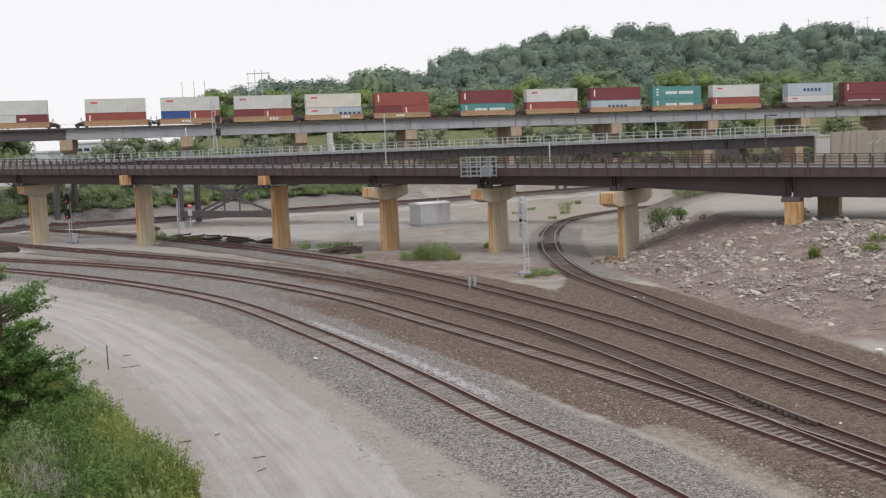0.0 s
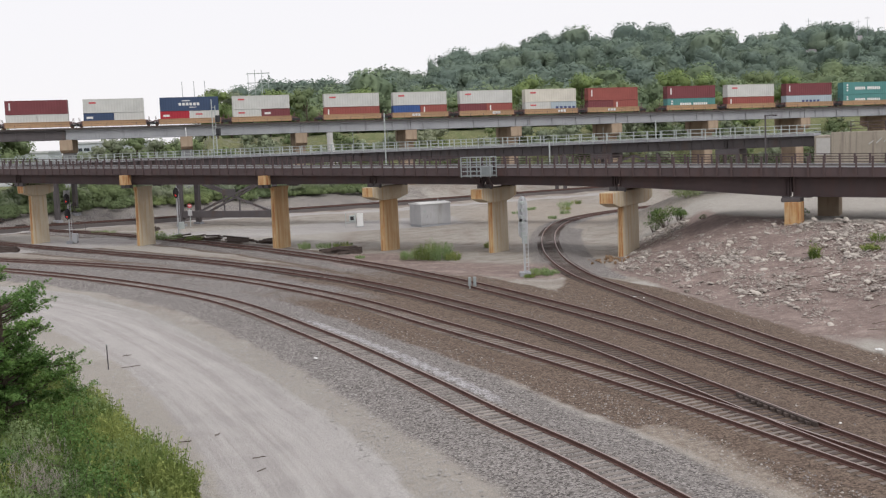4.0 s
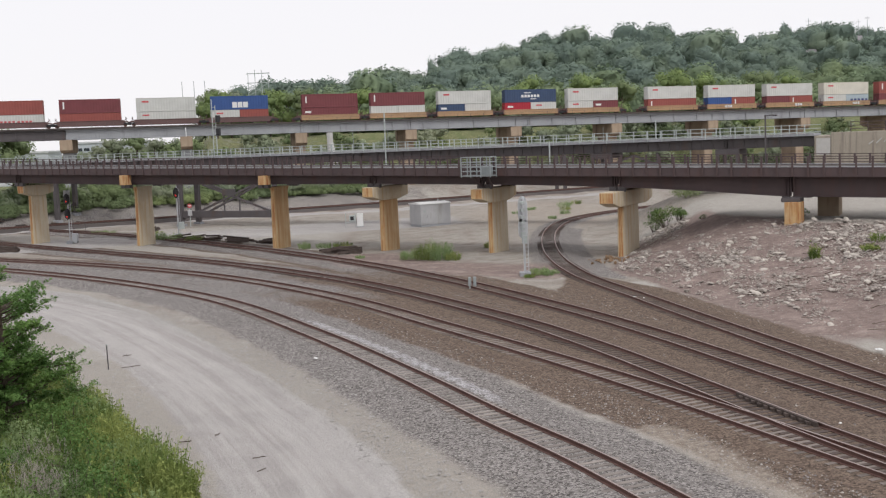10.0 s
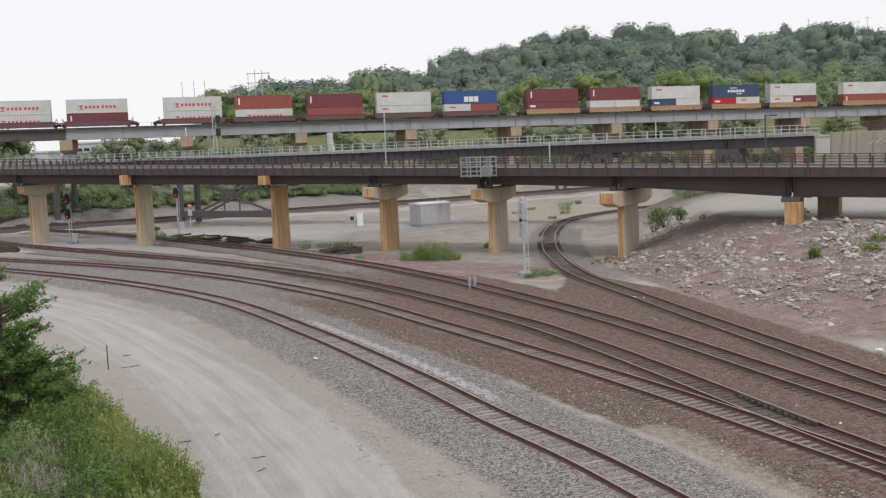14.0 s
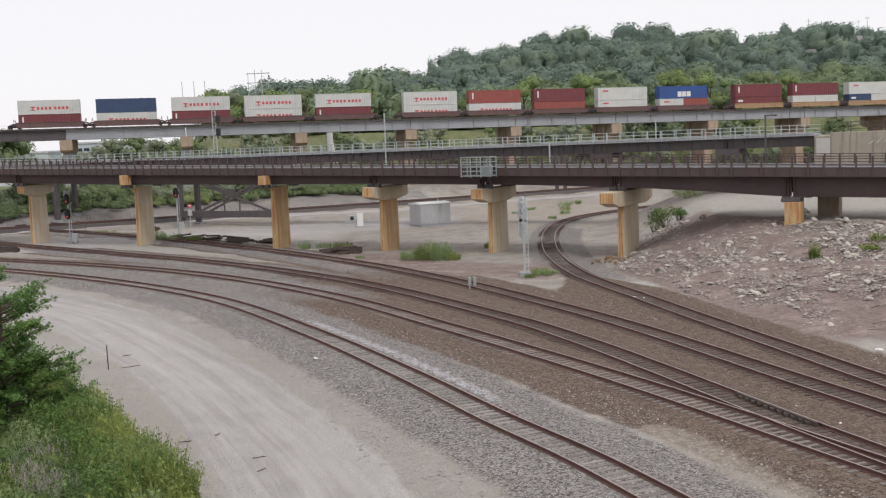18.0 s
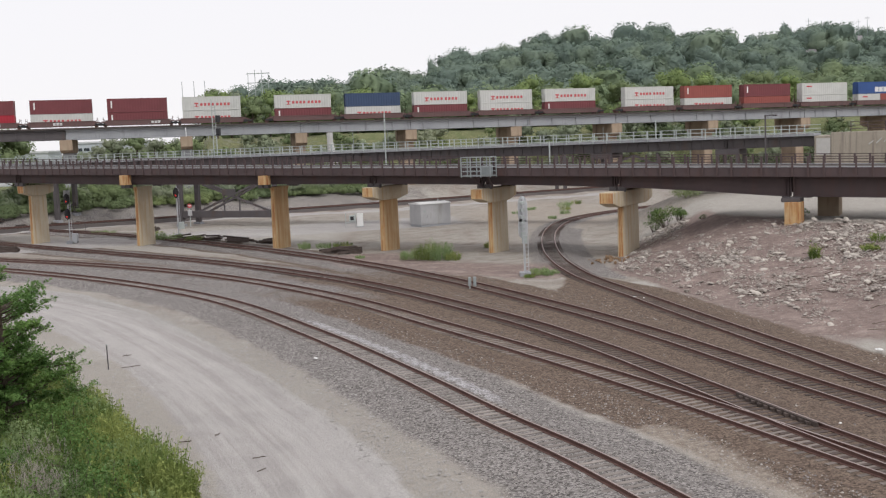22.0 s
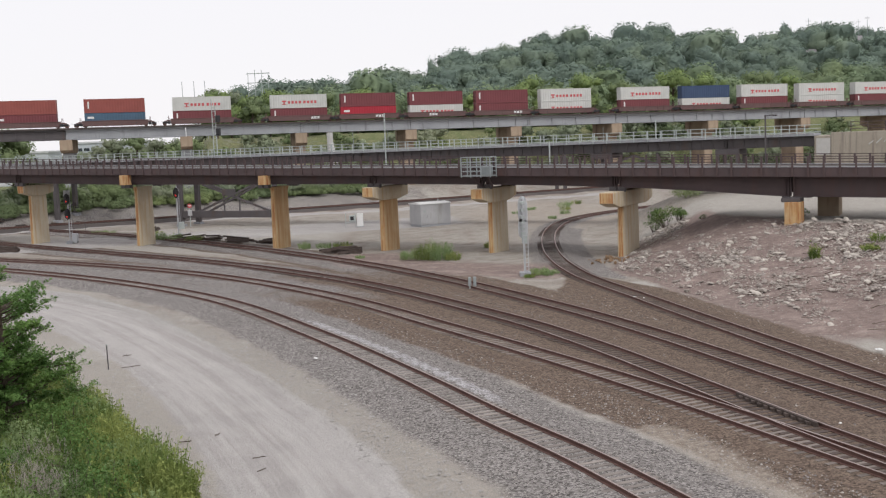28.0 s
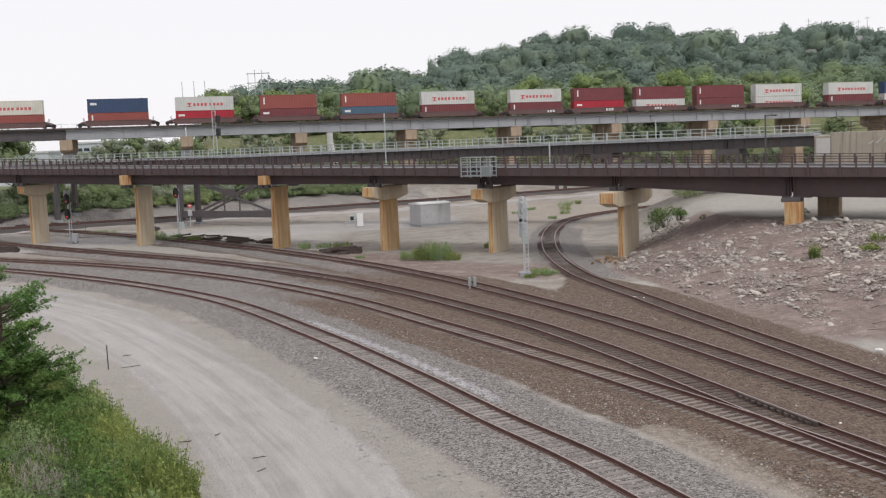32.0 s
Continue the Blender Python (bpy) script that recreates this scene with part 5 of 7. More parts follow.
M_WEED = leafy("weed_leaves", (0.23, 0.28, 0.085), (0.36, 0.4, 0.13), (0.13, 0.19, 0.055), 0.5)
M_SHRUB = leafy("shrub_leaves", (0.08, 0.14, 0.04), (0.14, 0.225, 0.065), (0.2, 0.27, 0.085), 0.5)


CREST_TREES = [  # direction x / y, height of the top, crown radius: trees that stand out on the skyline
    (0.172, 71.5, 8.0), (0.195, 71.5, 7.0), (0.207, 71.0, 6.5), (0.097, 68.0, 8.5), (0.113, 66.0, 7.0), (0.316, 70.0, 5.0), (0.325, 66, 5.5), (0.361, 71.0, 8.0), (0.345, 68.5, 6.0),
    (0.247, 68.0, 7.5), (0.262, 67.5, 7.0), (0.051, 59.5, 8.0), (0.066, 60.5, 7.0), (-0.003, 53.0, 3.4), (0.012, 52.5, 6.0), (-0.037, 49.0, 7.5), (-0.067, 47.0, 7.0), (-0.1, 44.5, 7.0),
    (-0.139, 43.5, 7.0), (-0.177, 42.5, 7.0), (0.225, 67.0, 6.0), (0.385, 66, 7), (0.405, 66, 7), (0.14, 63.5, 7.0), (0.285, 62.5, 7), (0.3, 62.5, 6.5),
]


def woods():
    """The wooded bluff: one mass of tree crowns on the slope."""
    rng = np.random.default_rng(11)
    kinds = []
    for k in range(10):
        h, r = 13 + rng.uniform(-2, 3), 6.6 + rng.uniform(-1.0, 1.2)
        blobs = [(bx, by, bz, br * rng.uniform(0.8, 1.25)) for bx, by, bz, br in crown_blobs(rng, h, r, 16, 0.3)]
        kinds.append((h, r, full_crown(rng, blobs, np.array([0, 0, h * 0.5]), 0.3, 760, 0.82)))
    rows = []
    for u, top, r in CREST_TREES:
        y = VIA_Y + 345
        for _ in range(4):
            y = VIA_Y + math.tan(VIA_A) * u * y + 345 / math.cos(VIA_A)
        rows.append((u * y, y, top, r))
    stands = [(x, y) for x, y, top, r in rows]
    for i in range(12000):
        u = rng.uniform(-0.225, 0.47)
        y = rng.uniform(318, 700)
        x = u * y
        back = (y - VIA_Y) * math.cos(VIA_A) - x * math.sin(VIA_A)
        if back < 66 or back > 372:
            continue
        k = rng.uniform(0.62, 1.25) * (1 + 0.3 * noise.noise(Vector((x * 0.03, y * 0.03, 5))))
        if u < -0.2 + 0.00012 * back:
            continue
        if u < -0.12 and back < 220:
            k *= 0.62
        if abs(u - 0.337) < 0.013 and 515 < y < 606:  # low growth in front of the hillside house
            k *= 0.4
        gap = 7.4 * k + (2.5 if back < 280 else 0)
        if any((x - a) ** 2 + (y - b) ** 2 < gap * gap for a, b in stands):
            continue
        stands.append((x, y))
        rows.append((x, y, None, k))
    heap = {"hill_woods": ([], [], []), "slope_woods": ([], [], [])}
    for x, y, top, k in rows:
        h, r, (v, q, nm) = kinds[rng.integers(10)]
        g = ground_z(x, y) - 1.5
        kx = k if top is None else k / r
        kz = k if top is None else (top - g) / (h * 1.02)
        a = rng.uniform(0, 6.28)
        c, n = math.cos(a), math.sin(a)
        w = np.stack([(v[:, 0] * c - v[:, 1] * n) * kx + x, (v[:, 0] * n + v[:, 1] * c) * kx + y, v[:, 2] * kz + g], 1)
        nw = np.stack([nm[:, 0] * c - nm[:, 1] * n, nm[:, 0] * n + nm[:, 1] * c, nm[:, 2]], 1)
        back = (y - VIA_Y) * math.cos(VIA_A) - x * math.sin(VIA_A)
        # trees farther up the bluff take the leaf colour with haze in it
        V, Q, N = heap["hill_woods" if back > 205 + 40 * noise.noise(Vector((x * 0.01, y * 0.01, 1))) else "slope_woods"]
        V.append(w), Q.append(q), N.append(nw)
    for name, mat, label in (("hill_woods", M_HAZE_LEAF, "dense dark green woods on the crest of the bluff, haze-tinted leaf colour"), ("slope_woods", M_WOOD_LEAF, "mixed green woods on the lower bluff slope")):
        V, Q, N = heap[name]
        starts = np.concatenate([[0], np.cumsum([len(o) for o in V])[:-1]])
        quads = np.concatenate([o + b for o, b in zip(Q, starts)])
        tagged(new(name, mesh_arrays(name, np.concatenate(V), quads, mat, normals=np.concatenate(N))), label, "woods", kind="stuff")


woods()


def tree(x, y, height, radius, leaf, seed, label, clumps=12, size=0.5, per=22, z=None):
    rng = np.random.default_rng(seed)
    root = thing("tree", pose(x, y, ground_z(x, y) if z is None else z), label, "tree")
    bm = bmesh.new()
    add_bar(bm, (0, 0, -0.4), (0.1, 0, height * 0.45), 0.05 * height, sides=8, taper=0.65)
    add_bar(bm, (0.1, 0, height * 0.45), (0.2, 0.1, height * 0.85), 0.032 * height, sides=7, taper=0.3)
    blobs = crown_blobs(rng, height, radius, clumps)
    for b in blobs[:10]:
        add_bar(bm, (0.1, 0, min(b[2] * 0.7, height * 0.5)), b[:3], 0.014 * height, sides=5, taper=0.3)
    part("trunk", bm, M_BARK, root)
    v, q, nm = blob_leaves(blobs, per, size, rng, 1.5, -0.3, 0.4, core=0.58)
    part("crown", mesh_arrays("crown", v, q, leaf, normals=nm), None, root)
    return root


TREES = [  # plan place, height, crown radius, leaf
    (-84, 288, 15.5, 4.5, 2), (-78, 284, 16, 5, 0), (-91, 292, 14, 4, 2), (-73, 282, 16, 5, 2), (-67.5, 280, 14, 4.5, 0), (-96, 296, 12.5, 4, 0),
    # plan place, height, crown radius, leaf
    (-62, 268, 14, 6.0, 0), (-69, 262, 12, 5.0, 0), (-56, 280, 12, 6.5, 1), (-48, 285, 10, 5, 0), (-72, 300, 13, 6, 0), (-40, 292, 11, 6, 1),
    (-30, 300, 11, 6, 0), (-52, 292, 11, 6, 1), (-45, 296, 13, 6, 1), (-60, 300, 9, 4.5, 0), (-34, 286, 12, 5, 0), (-22, 302, 12, 6, 1),
    (-108, 262, 17, 7.5, 0), (-118, 270, 18, 8, 0), (-97, 258, 10, 5, 0), (-85, 306, 13, 5, 0), (-80, 306, 12, 5, 0), (-103, 322, 12, 5, 0), (-95, 318, 14, 5, 0), (-74, 306, 14, 5, 1), (-89, 312, 11, 4.5, 1), (-67, 296, 14, 5, 0),
    (24, 308, 13, 6.5, 1), (40, 306, 14, 6, 1), (52, 312, 12, 6, 0), (66, 310, 15, 6, 1), (78, 316, 13, 6, 1), (92, 318, 13, 6, 0), (104, 322, 12, 6, 1),
    (-76.5, 300, 14.5, 4.5, 2), (-72, 299, 15.2, 4.6, 2), (-67.5, 296, 15, 4.5, 2), (-80.5, 302, 14, 3.6, 2), (-63.5, 292, 15, 4.5, 2), (-59.5, 290, 13, 4, 2), (-70, 306, 15.5, 4.5, 2), (-54, 288, 12, 4, 2), (-86.5, 303, 13.6, 3.6, 2), (-90.5, 305, 13.0, 3.8, 2), (-84, 298, 13.4, 3.4, 2), (-95, 306, 12.4, 3.6, 2), (-104, 268, 18, 7, 0),
    (2, 300, 8, 5, 0), (9, 300, 9, 5, 1), (16, 296, 8, 5, 0), (48, 294, 8, 5, 1), (58, 295, 9, 5, 0), (70, 298, 9, 5, 0), (84, 300, 8, 5, 1),
]
for k, (x, y, h, r, lf) in enumerate(TREES):
    tree(x, y, h, r, (M_TREE_LEAF, M_BRIGHT_LEAF, M_GREY_LEAF)[lf], 100 + k, "grey-green willowy tree beyond the viaduct" if lf == 2 else "light green leafy tree at the foot of the bluff" if lf else "green leafy tree standing beyond the high viaduct", per=36, size=0.4)


def shrub(x, y, h, w, leaf, seed, label, name="shrub", size=0.16, per=240, z=None, clumps=9, core=0.0):
    rng = np.random.default_rng(seed)
    root = thing(name, pose(x, y, (ground_z(x, y) if z is None else z) - 0.05), label, "shrub" if name == "shrub" else "weeds")
    blobs = []
    for i in range(clumps):
        a, d = rng.uniform(0, 6.28), w * math.sqrt(rng.uniform(0, 0.7))
        r = w * rng.uniform(0.34, 0.6)
        blobs.append((math.cos(a) * d, math.sin(a) * d, max(r * 0.5, h * rng.uniform(0.25, 0.9) * (1 - 0.45 * d / w)), r))
    bm = bmesh.new()
    for b in blobs:
        add_bar(bm, (b[0] * 0.2, b[1] * 0.2, -0.1), b[:3], 0.05, sides=4, taper=0.4)
    part("stem", bm, M_BARK, root)
    v, q, nm = blob_leaves(blobs, per, size, rng, core=core)
    part("foliage", mesh_arrays("foliage", v, q, leaf, normals=nm), None, root)
    return root


# green bank behind the rear track and round the bridge ends
rb = np.random.default_rng(5)
for k in range(64):
    x = -104 + k * 1.35 + rb.uniform(-1, 1)
    y = 214 + 0.57 * (x + 20) + rb.uniform(9, 20)
    shrub(x, y, rb.uniform(2.2, 5.0), rb.uniform(2.2, 3.6), (M_BANK_LEAF, M_BANK_LEAF, M_BRUSH_LEAF)[int(rb.integers(0, 3))], 300 + k, "dense green shrub on the bank behind the rear track", size=0.2, per=120, clumps=8, core=0.5)


def brush_mass(name, spots, leaf, seed, label, size, per, core):
    """Low thicket of many clumps that run into one another."""
    rng = np.random.default_rng(seed)
    blobs = []
    for x, y, h, w in spots:
        g = ground_z(x, y)
        for i in range(8):
            a, d = rng.uniform(0, 6.28), w * math.sqrt(rng.uniform(0, 0.8))
            r = w * rng.uniform(0.3, 0.55)
            blobs.append((x + math.cos(a) * d, y + math.sin(a) * d, g + max(r * 0.4, h * rng.uniform(0.2, 0.9) * (1 - 0.4 * d / w)), r))
    v, q, nm = blob_leaves(blobs, per, size, rng, core=core)
    tagged(new(name, mesh_arrays(name, v, q, leaf, normals=nm)), label, "brush", kind="stuff")


def bank_spot(x, lo, hi):
    return 214 + 0.57 * (x + 20) + rb.uniform(lo, hi)


brush_mass("bank_brush", [(x, bank_spot(x, 5.5, 11), rb.uniform(0.6, 1.5), rb.uniform(1.6, 2.8)) for x in np.arange(-106, -14, 1.1)], M_BANK_LEAF, 61, "low green grass and brush on the bank behind the rear track", 0.18, 110, 0.45)
for k, leaf in enumerate((M_BRUSH_LEAF, M_BANK_LEAF)):
    spots = [(x, VIA_Y + 0.229 * x + rb.uniform(14, 36), rb.uniform(4, 8), rb.uniform(2.6, 4.4)) for x in np.arange(-92 + k, 118, 1.7 + 0.9 * k)]
    brush_mass("viaduct_brush", spots, leaf, 63 + k, "grey-green brush below the viaduct deck", 0.38, 32, 0.5)


def weed_clump(x, y, h, w, leaf, seed, label, blades=160, name="weed_clump"):
    """Upright stems with narrow leaves."""
    rng = np.random.default_rng(seed)
    root = thing(name, pose(x, y, ground_z(x, y) - 0.06), label, "weeds")
    n = blades
    a, d = rng.uniform(0, 6.28, n), w * np.sqrt(rng.uniform(0, 1, n))
    foot = np.stack([np.cos(a) * d, np.sin(a) * d, np.zeros(n)], 1)
    lean = np.stack([np.cos(a) * rng.uniform(0, 0.35, n), np.sin(a) * rng.uniform(0, 0.35, n), np.ones(n)], 1)
    tall = h * rng.uniform(0.5, 1.05, n) * (1 - 0.35 * d / w)
    tip = foot + lean * tall[:, None]
    side = np.stack([-np.sin(a * 7), np.cos(a * 7), np.zeros(n)], 1) * 0.025
    v = np.stack([foot - side, foot + side, tip + side * 0.3, tip - side * 0.3], 1).reshape(-1, 3)
    part("stem", mesh_arrays("stem", v, np.arange(4 * n).reshape(-1, 4), leaf), None, root)
    m = 9
    t = rng.uniform(0.25, 1.0, (n, m))
    c = (foot[:, None] + lean[:, None] * (tall[:, None] * t)[..., None]).reshape(-1, 3)
    c[:, :2] += rng.normal(0, 0.07, (len(c), 2))
    nn = rng.normal(0, 1, c.shape)
    nn[:, 2] = np.abs(nn[:, 2])
    v, q = leaf_quads(c, nn, 0.06, rng, 2.8)
    part("foliage", mesh_arrays("foliage", v, q, leaf), None, root)
    return root


YARD_SHRUBS = [  # beside the bridges and on the bank
    (25.0, 122.5, 2.6, 1.6, 0), (24.0, 124.0, 2.0, 1.2, 0), (26.4, 121.8, 1.6, 1.0, 0), (31.5, 140.0, 1.5, 2.0, 0), (35.0, 144.5, 1.2, 2.1, 0), (38.8, 147.5, 1.3, 1.8, 0), (43.5, 133.5, 1.7, 1.6, 0), (52.0, 127.5, 2.4, 2.0, 0), (54.5, 128.5, 2.2, 1.8, 0), (40.6, 114.0, 1.3, 0.9, 0),
    (34.4, 104.2, 0.8, 0.6, 0), (26.8, 112.4, 0.6, 0.4, 0), (29.5, 86.5, 1.6, 0.55, 1), (35.2, 87.5, 1.1, 1.3, 1), (33.4, 85.3, 0.7, 1.2, 1),
]
for k, (x, y, h, w, lf) in enumerate(YARD_SHRUBS):
    if lf:
        weed_clump(x, y, h * 0.95, w * 0.62, M_WEED, 500 + k, "yellowish weedy shrub among the rubble stones", 55, "shrub")
    else:
        shrub(x, y, h, w, (M_SHRUB, M_BANK_LEAF)[k % 2], 500 + k, "feathery green shrub growing on the bridge bank", size=0.11, per=230, clumps=13)

for k, (x, y, h, w, n) in enumerate([(-1.9, 114.0, 2.2, 1.1, 260), (-0.4, 113.6, 2.4, 1.2, 300), (-3.6, 115.0, 1.2, 0.9, 180), (1.0, 112.6, 1.1, 0.8, 140), (-16.5, 130.5, 1.1, 0.7, 120), (-14.0, 131, 0.8, 1.3, 120), (-11.9, 130.5, 0.9, 1.1, 120), (-37, 150, 1.2, 1.4, 160),
                                     (-39, 150.5, 1.5, 1.0, 160), (-33.5, 147.5, 1.0, 1.3, 150), (8.6, 98.2, 0.8, 0.8, 130), (9.5, 97.5, 0.6, 0.9, 120), (7.6, 96.2, 0.4, 0.5, 60), (8.2, 154, 0.9, 0.8, 110), (21, 188, 1.4, 1.3, 120), (5.2, 123.0, 1.0, 0.5, 80), (-9.0, 117.5, 0.4, 0.5, 60), (-52, 168, 0.6, 2, 120), (-44, 164, 0.5, 2, 100), (19.4, 172, 0.8, 0.8, 90), (15, 183, 0.7, 0.9, 90), (24, 195, 0.9, 1.0, 90), (16.5, 163, 0.6, 0.7, 80), (12, 176, 0.6, 0.8, 80), (20.5, 181, 0.6, 0.9, 80)]):
    weed_clump(x, y, h, w, M_MASS_LEAF if k % 3 else M_WEED, 600 + k, "patch of green weeds growing in the yard soil", int(n * 0.6))

# the overgrown slope below the standpoint
rs = np.random.default_rng(8)
for k in range(470):
    y = rs.uniform(34, 63)
    edge = float(np.interp(y, [t[1] for t in TOE[::-1]], [t[0] for t in TOE[::-1]])) - 0.3
    x = rs.uniform(-0.43 * y - 1.0, edge)
    if x > edge or edge + 0.43 * y < 0.3:
        continue
    deep = edge - x
    if deep < 2.2 or rs.random() < 0.2:
        weed_clump(x, y, rs.uniform(1.1, 2.5), rs.uniform(0.4, 0.85), (M_WEED, M_WEED, M_MASS_LEAF)[int(rs.integers(0, 3))], 1000 + k, "tall yellow-green weeds on the grassy slope", 130)
    elif rs.random() < 0.72:
        shrub(x, y, rs.uniform(0.9, 2.6), rs.uniform(0.6, 1.3), (M_SHRUB, M_DARK_LEAF, M_SHRUB, M_MASS_LEAF)[int(rs.integers(0, 4))], 1000 + k, "leafy green shrub on the overgrown slope", size=0.058, per=560)


for k, (x, y, h, w) in enumerate([(-15.6, 44.0, 2.2, 1.3), (-13.4, 40.5, 1.8, 1.1), (-17.0, 48.2, 2.2, 1.3), (-12.0, 38.2, 1.5, 0.9), (-19.0, 52.5, 2.0, 1.2), (-14.6, 42.2, 1.7, 1.1), (-11.4, 36.4, 1.5, 1.0), (-16.2, 46.0, 2.0, 1.2)]):
    shrub(x, y, h + 0.7, w, M_DARK_LEAF, 2000 + k, "bushy dark green shrub standing above the weeds", size=0.06, per=620, clumps=12)
for k in range(26):
    y = 36.5 + k * 0.75
    x = float(np.interp(y, [t[1] for t in TOE[::-1]], [t[0] for t in TOE[::-1]])) - rs.uniform(0.3, 2.0)
    weed_clump(x, y, rs.uniform(1.9, 2.9), rs.uniform(0.25, 0.5), M_WEED, 2100 + k, "slender tall yellow-green weed plumes at the slope's edge", 70)


def dry_weeds(x, y, seed):
    rng = random.Random(seed)
    root = thing("dry_weeds", pose(x, y, ground_z(x, y) - 0.05), "tangle of dry greyish weed stems on the slope", "weeds")
    bm = bmesh.new()
    for i in range(60):
        a, d = rng.uniform(0, 6.28), rng.uniform(0, 0.8)
        p = Vector((math.cos(a) * d, math.sin(a) * d, 0))
        q = p + Vector((rng.uniform(-0.35, 0.35), rng.uniform(-0.35, 0.35), rng.uniform(0.9, 1.9)))
        add_bar(bm, p, q, 0.018, sides=3, taper=0.4)
        for j in range(4):
            m = p.lerp(q, rng.uniform(0.4, 0.95))
            add_bar(bm, m, m + Vector((rng.uniform(-0.25, 0.25), rng.uniform(-0.25, 0.25), rng.uniform(0.1, 0.4))), 0.01, sides=3)
    part("stem", bm, M_DRY, root)


for k in range(7):
    y = 36.2 + 0.7 * k + 0.5 * (k % 2)
    x = -(0.372 + 0.012 * (k % 4)) * y
    dry_weeds(x, y, 40 + k)


def near_tree(x, y, height, seed, reach):
    """Broad tree with long drooping feathery boughs."""
    rng = np.random.default_rng(seed)
    g = ground_z(x, y)
    root = thing("tree", pose(x, y, g), "dark green tree with feathery drooping boughs on the slope", "tree")
    bm = bmesh.new()
    add_bar(bm, (0, 0, -0.4), (0, 0, height * 0.55), 0.34, sides=9, taper=0.6)
    add_bar(bm, (0, 0, height * 0.55), (0.1, 0, height * 0.98), 0.2, sides=8, taper=0.2)
    C, N = [], []
    for i in range(95):
        h = rng.uniform(0.08, 0.97)
        a = rng.uniform(0, 2 * math.pi)
        L = reach * (1.05 - 0.75 * h) * rng.uniform(0.55, 1.1)
        p = Vector((0, 0, h * height))
        q = p + Vector((math.cos(a) * L, math.sin(a) * L, L * rng.uniform(-0.05, 0.55)))
        add_bar(bm, p, q, 0.07, sides=4, taper=0.25)
        for j in range(int(8 + L * 6)):
            t = rng.uniform(0.3, 1.0)
            m = p.lerp(q, t)
            w = Vector((rng.normal(0, 0.7), rng.normal(0, 0.7), rng.normal(0.35, 0.4))).normalized()
            ln = rng.uniform(0.25, 0.7) * (1.2 - 0.5 * t)
            tip = m + w * ln + (q - p).normalized() * 0.3
            if j % 3 == 0:
                add_bar(bm, m, tip, 0.02, sides=3, taper=0.4)
            for kk in range(20):
                C.append(np.array(m.lerp(tip, rng.uniform(0.1, 1.05))) + rng.normal(0, 0.045, 3))
                N.append((0, 0, 1))
    part("trunk", bm, M_BARK, root)
    v, q = leaf_quads(np.array(C), np.array(N, float), 0.062, rng, 2.5)
    part("crown", mesh_arrays("crown", v, q, M_DARK_LEAF), None, root)


near_tree(-18.9, 46.0, 6.9, 3, 4.1)
near_tree(-22.0, 50.5, 7.2, 9, 3.4)
near_tree(-20.6, 45.5, 6.0, 5, 3.0)


# ---------------------------------------------------------------- stones
def stone_meshes(n, seed, mat):
    rng, out = random.Random(seed), []
    for i in range(n):
        bm = bmesh.new()
        bmesh.ops.create_icosphere(bm, subdivisions=1, radius=0.5)
        k = Vector((rng.uniform(0.8, 1.4), rng.uniform(0.55, 1.0), rng.uniform(0.32, 0.6)))
        for v in bm.verts:
            v.co = Vector((v.co.x * k.x, v.co.y * k.y, v.co.z * k.z)) * rng.uniform(0.62, 1.22)
        out.append(mesh_of("stone", bm, mat))
    return out


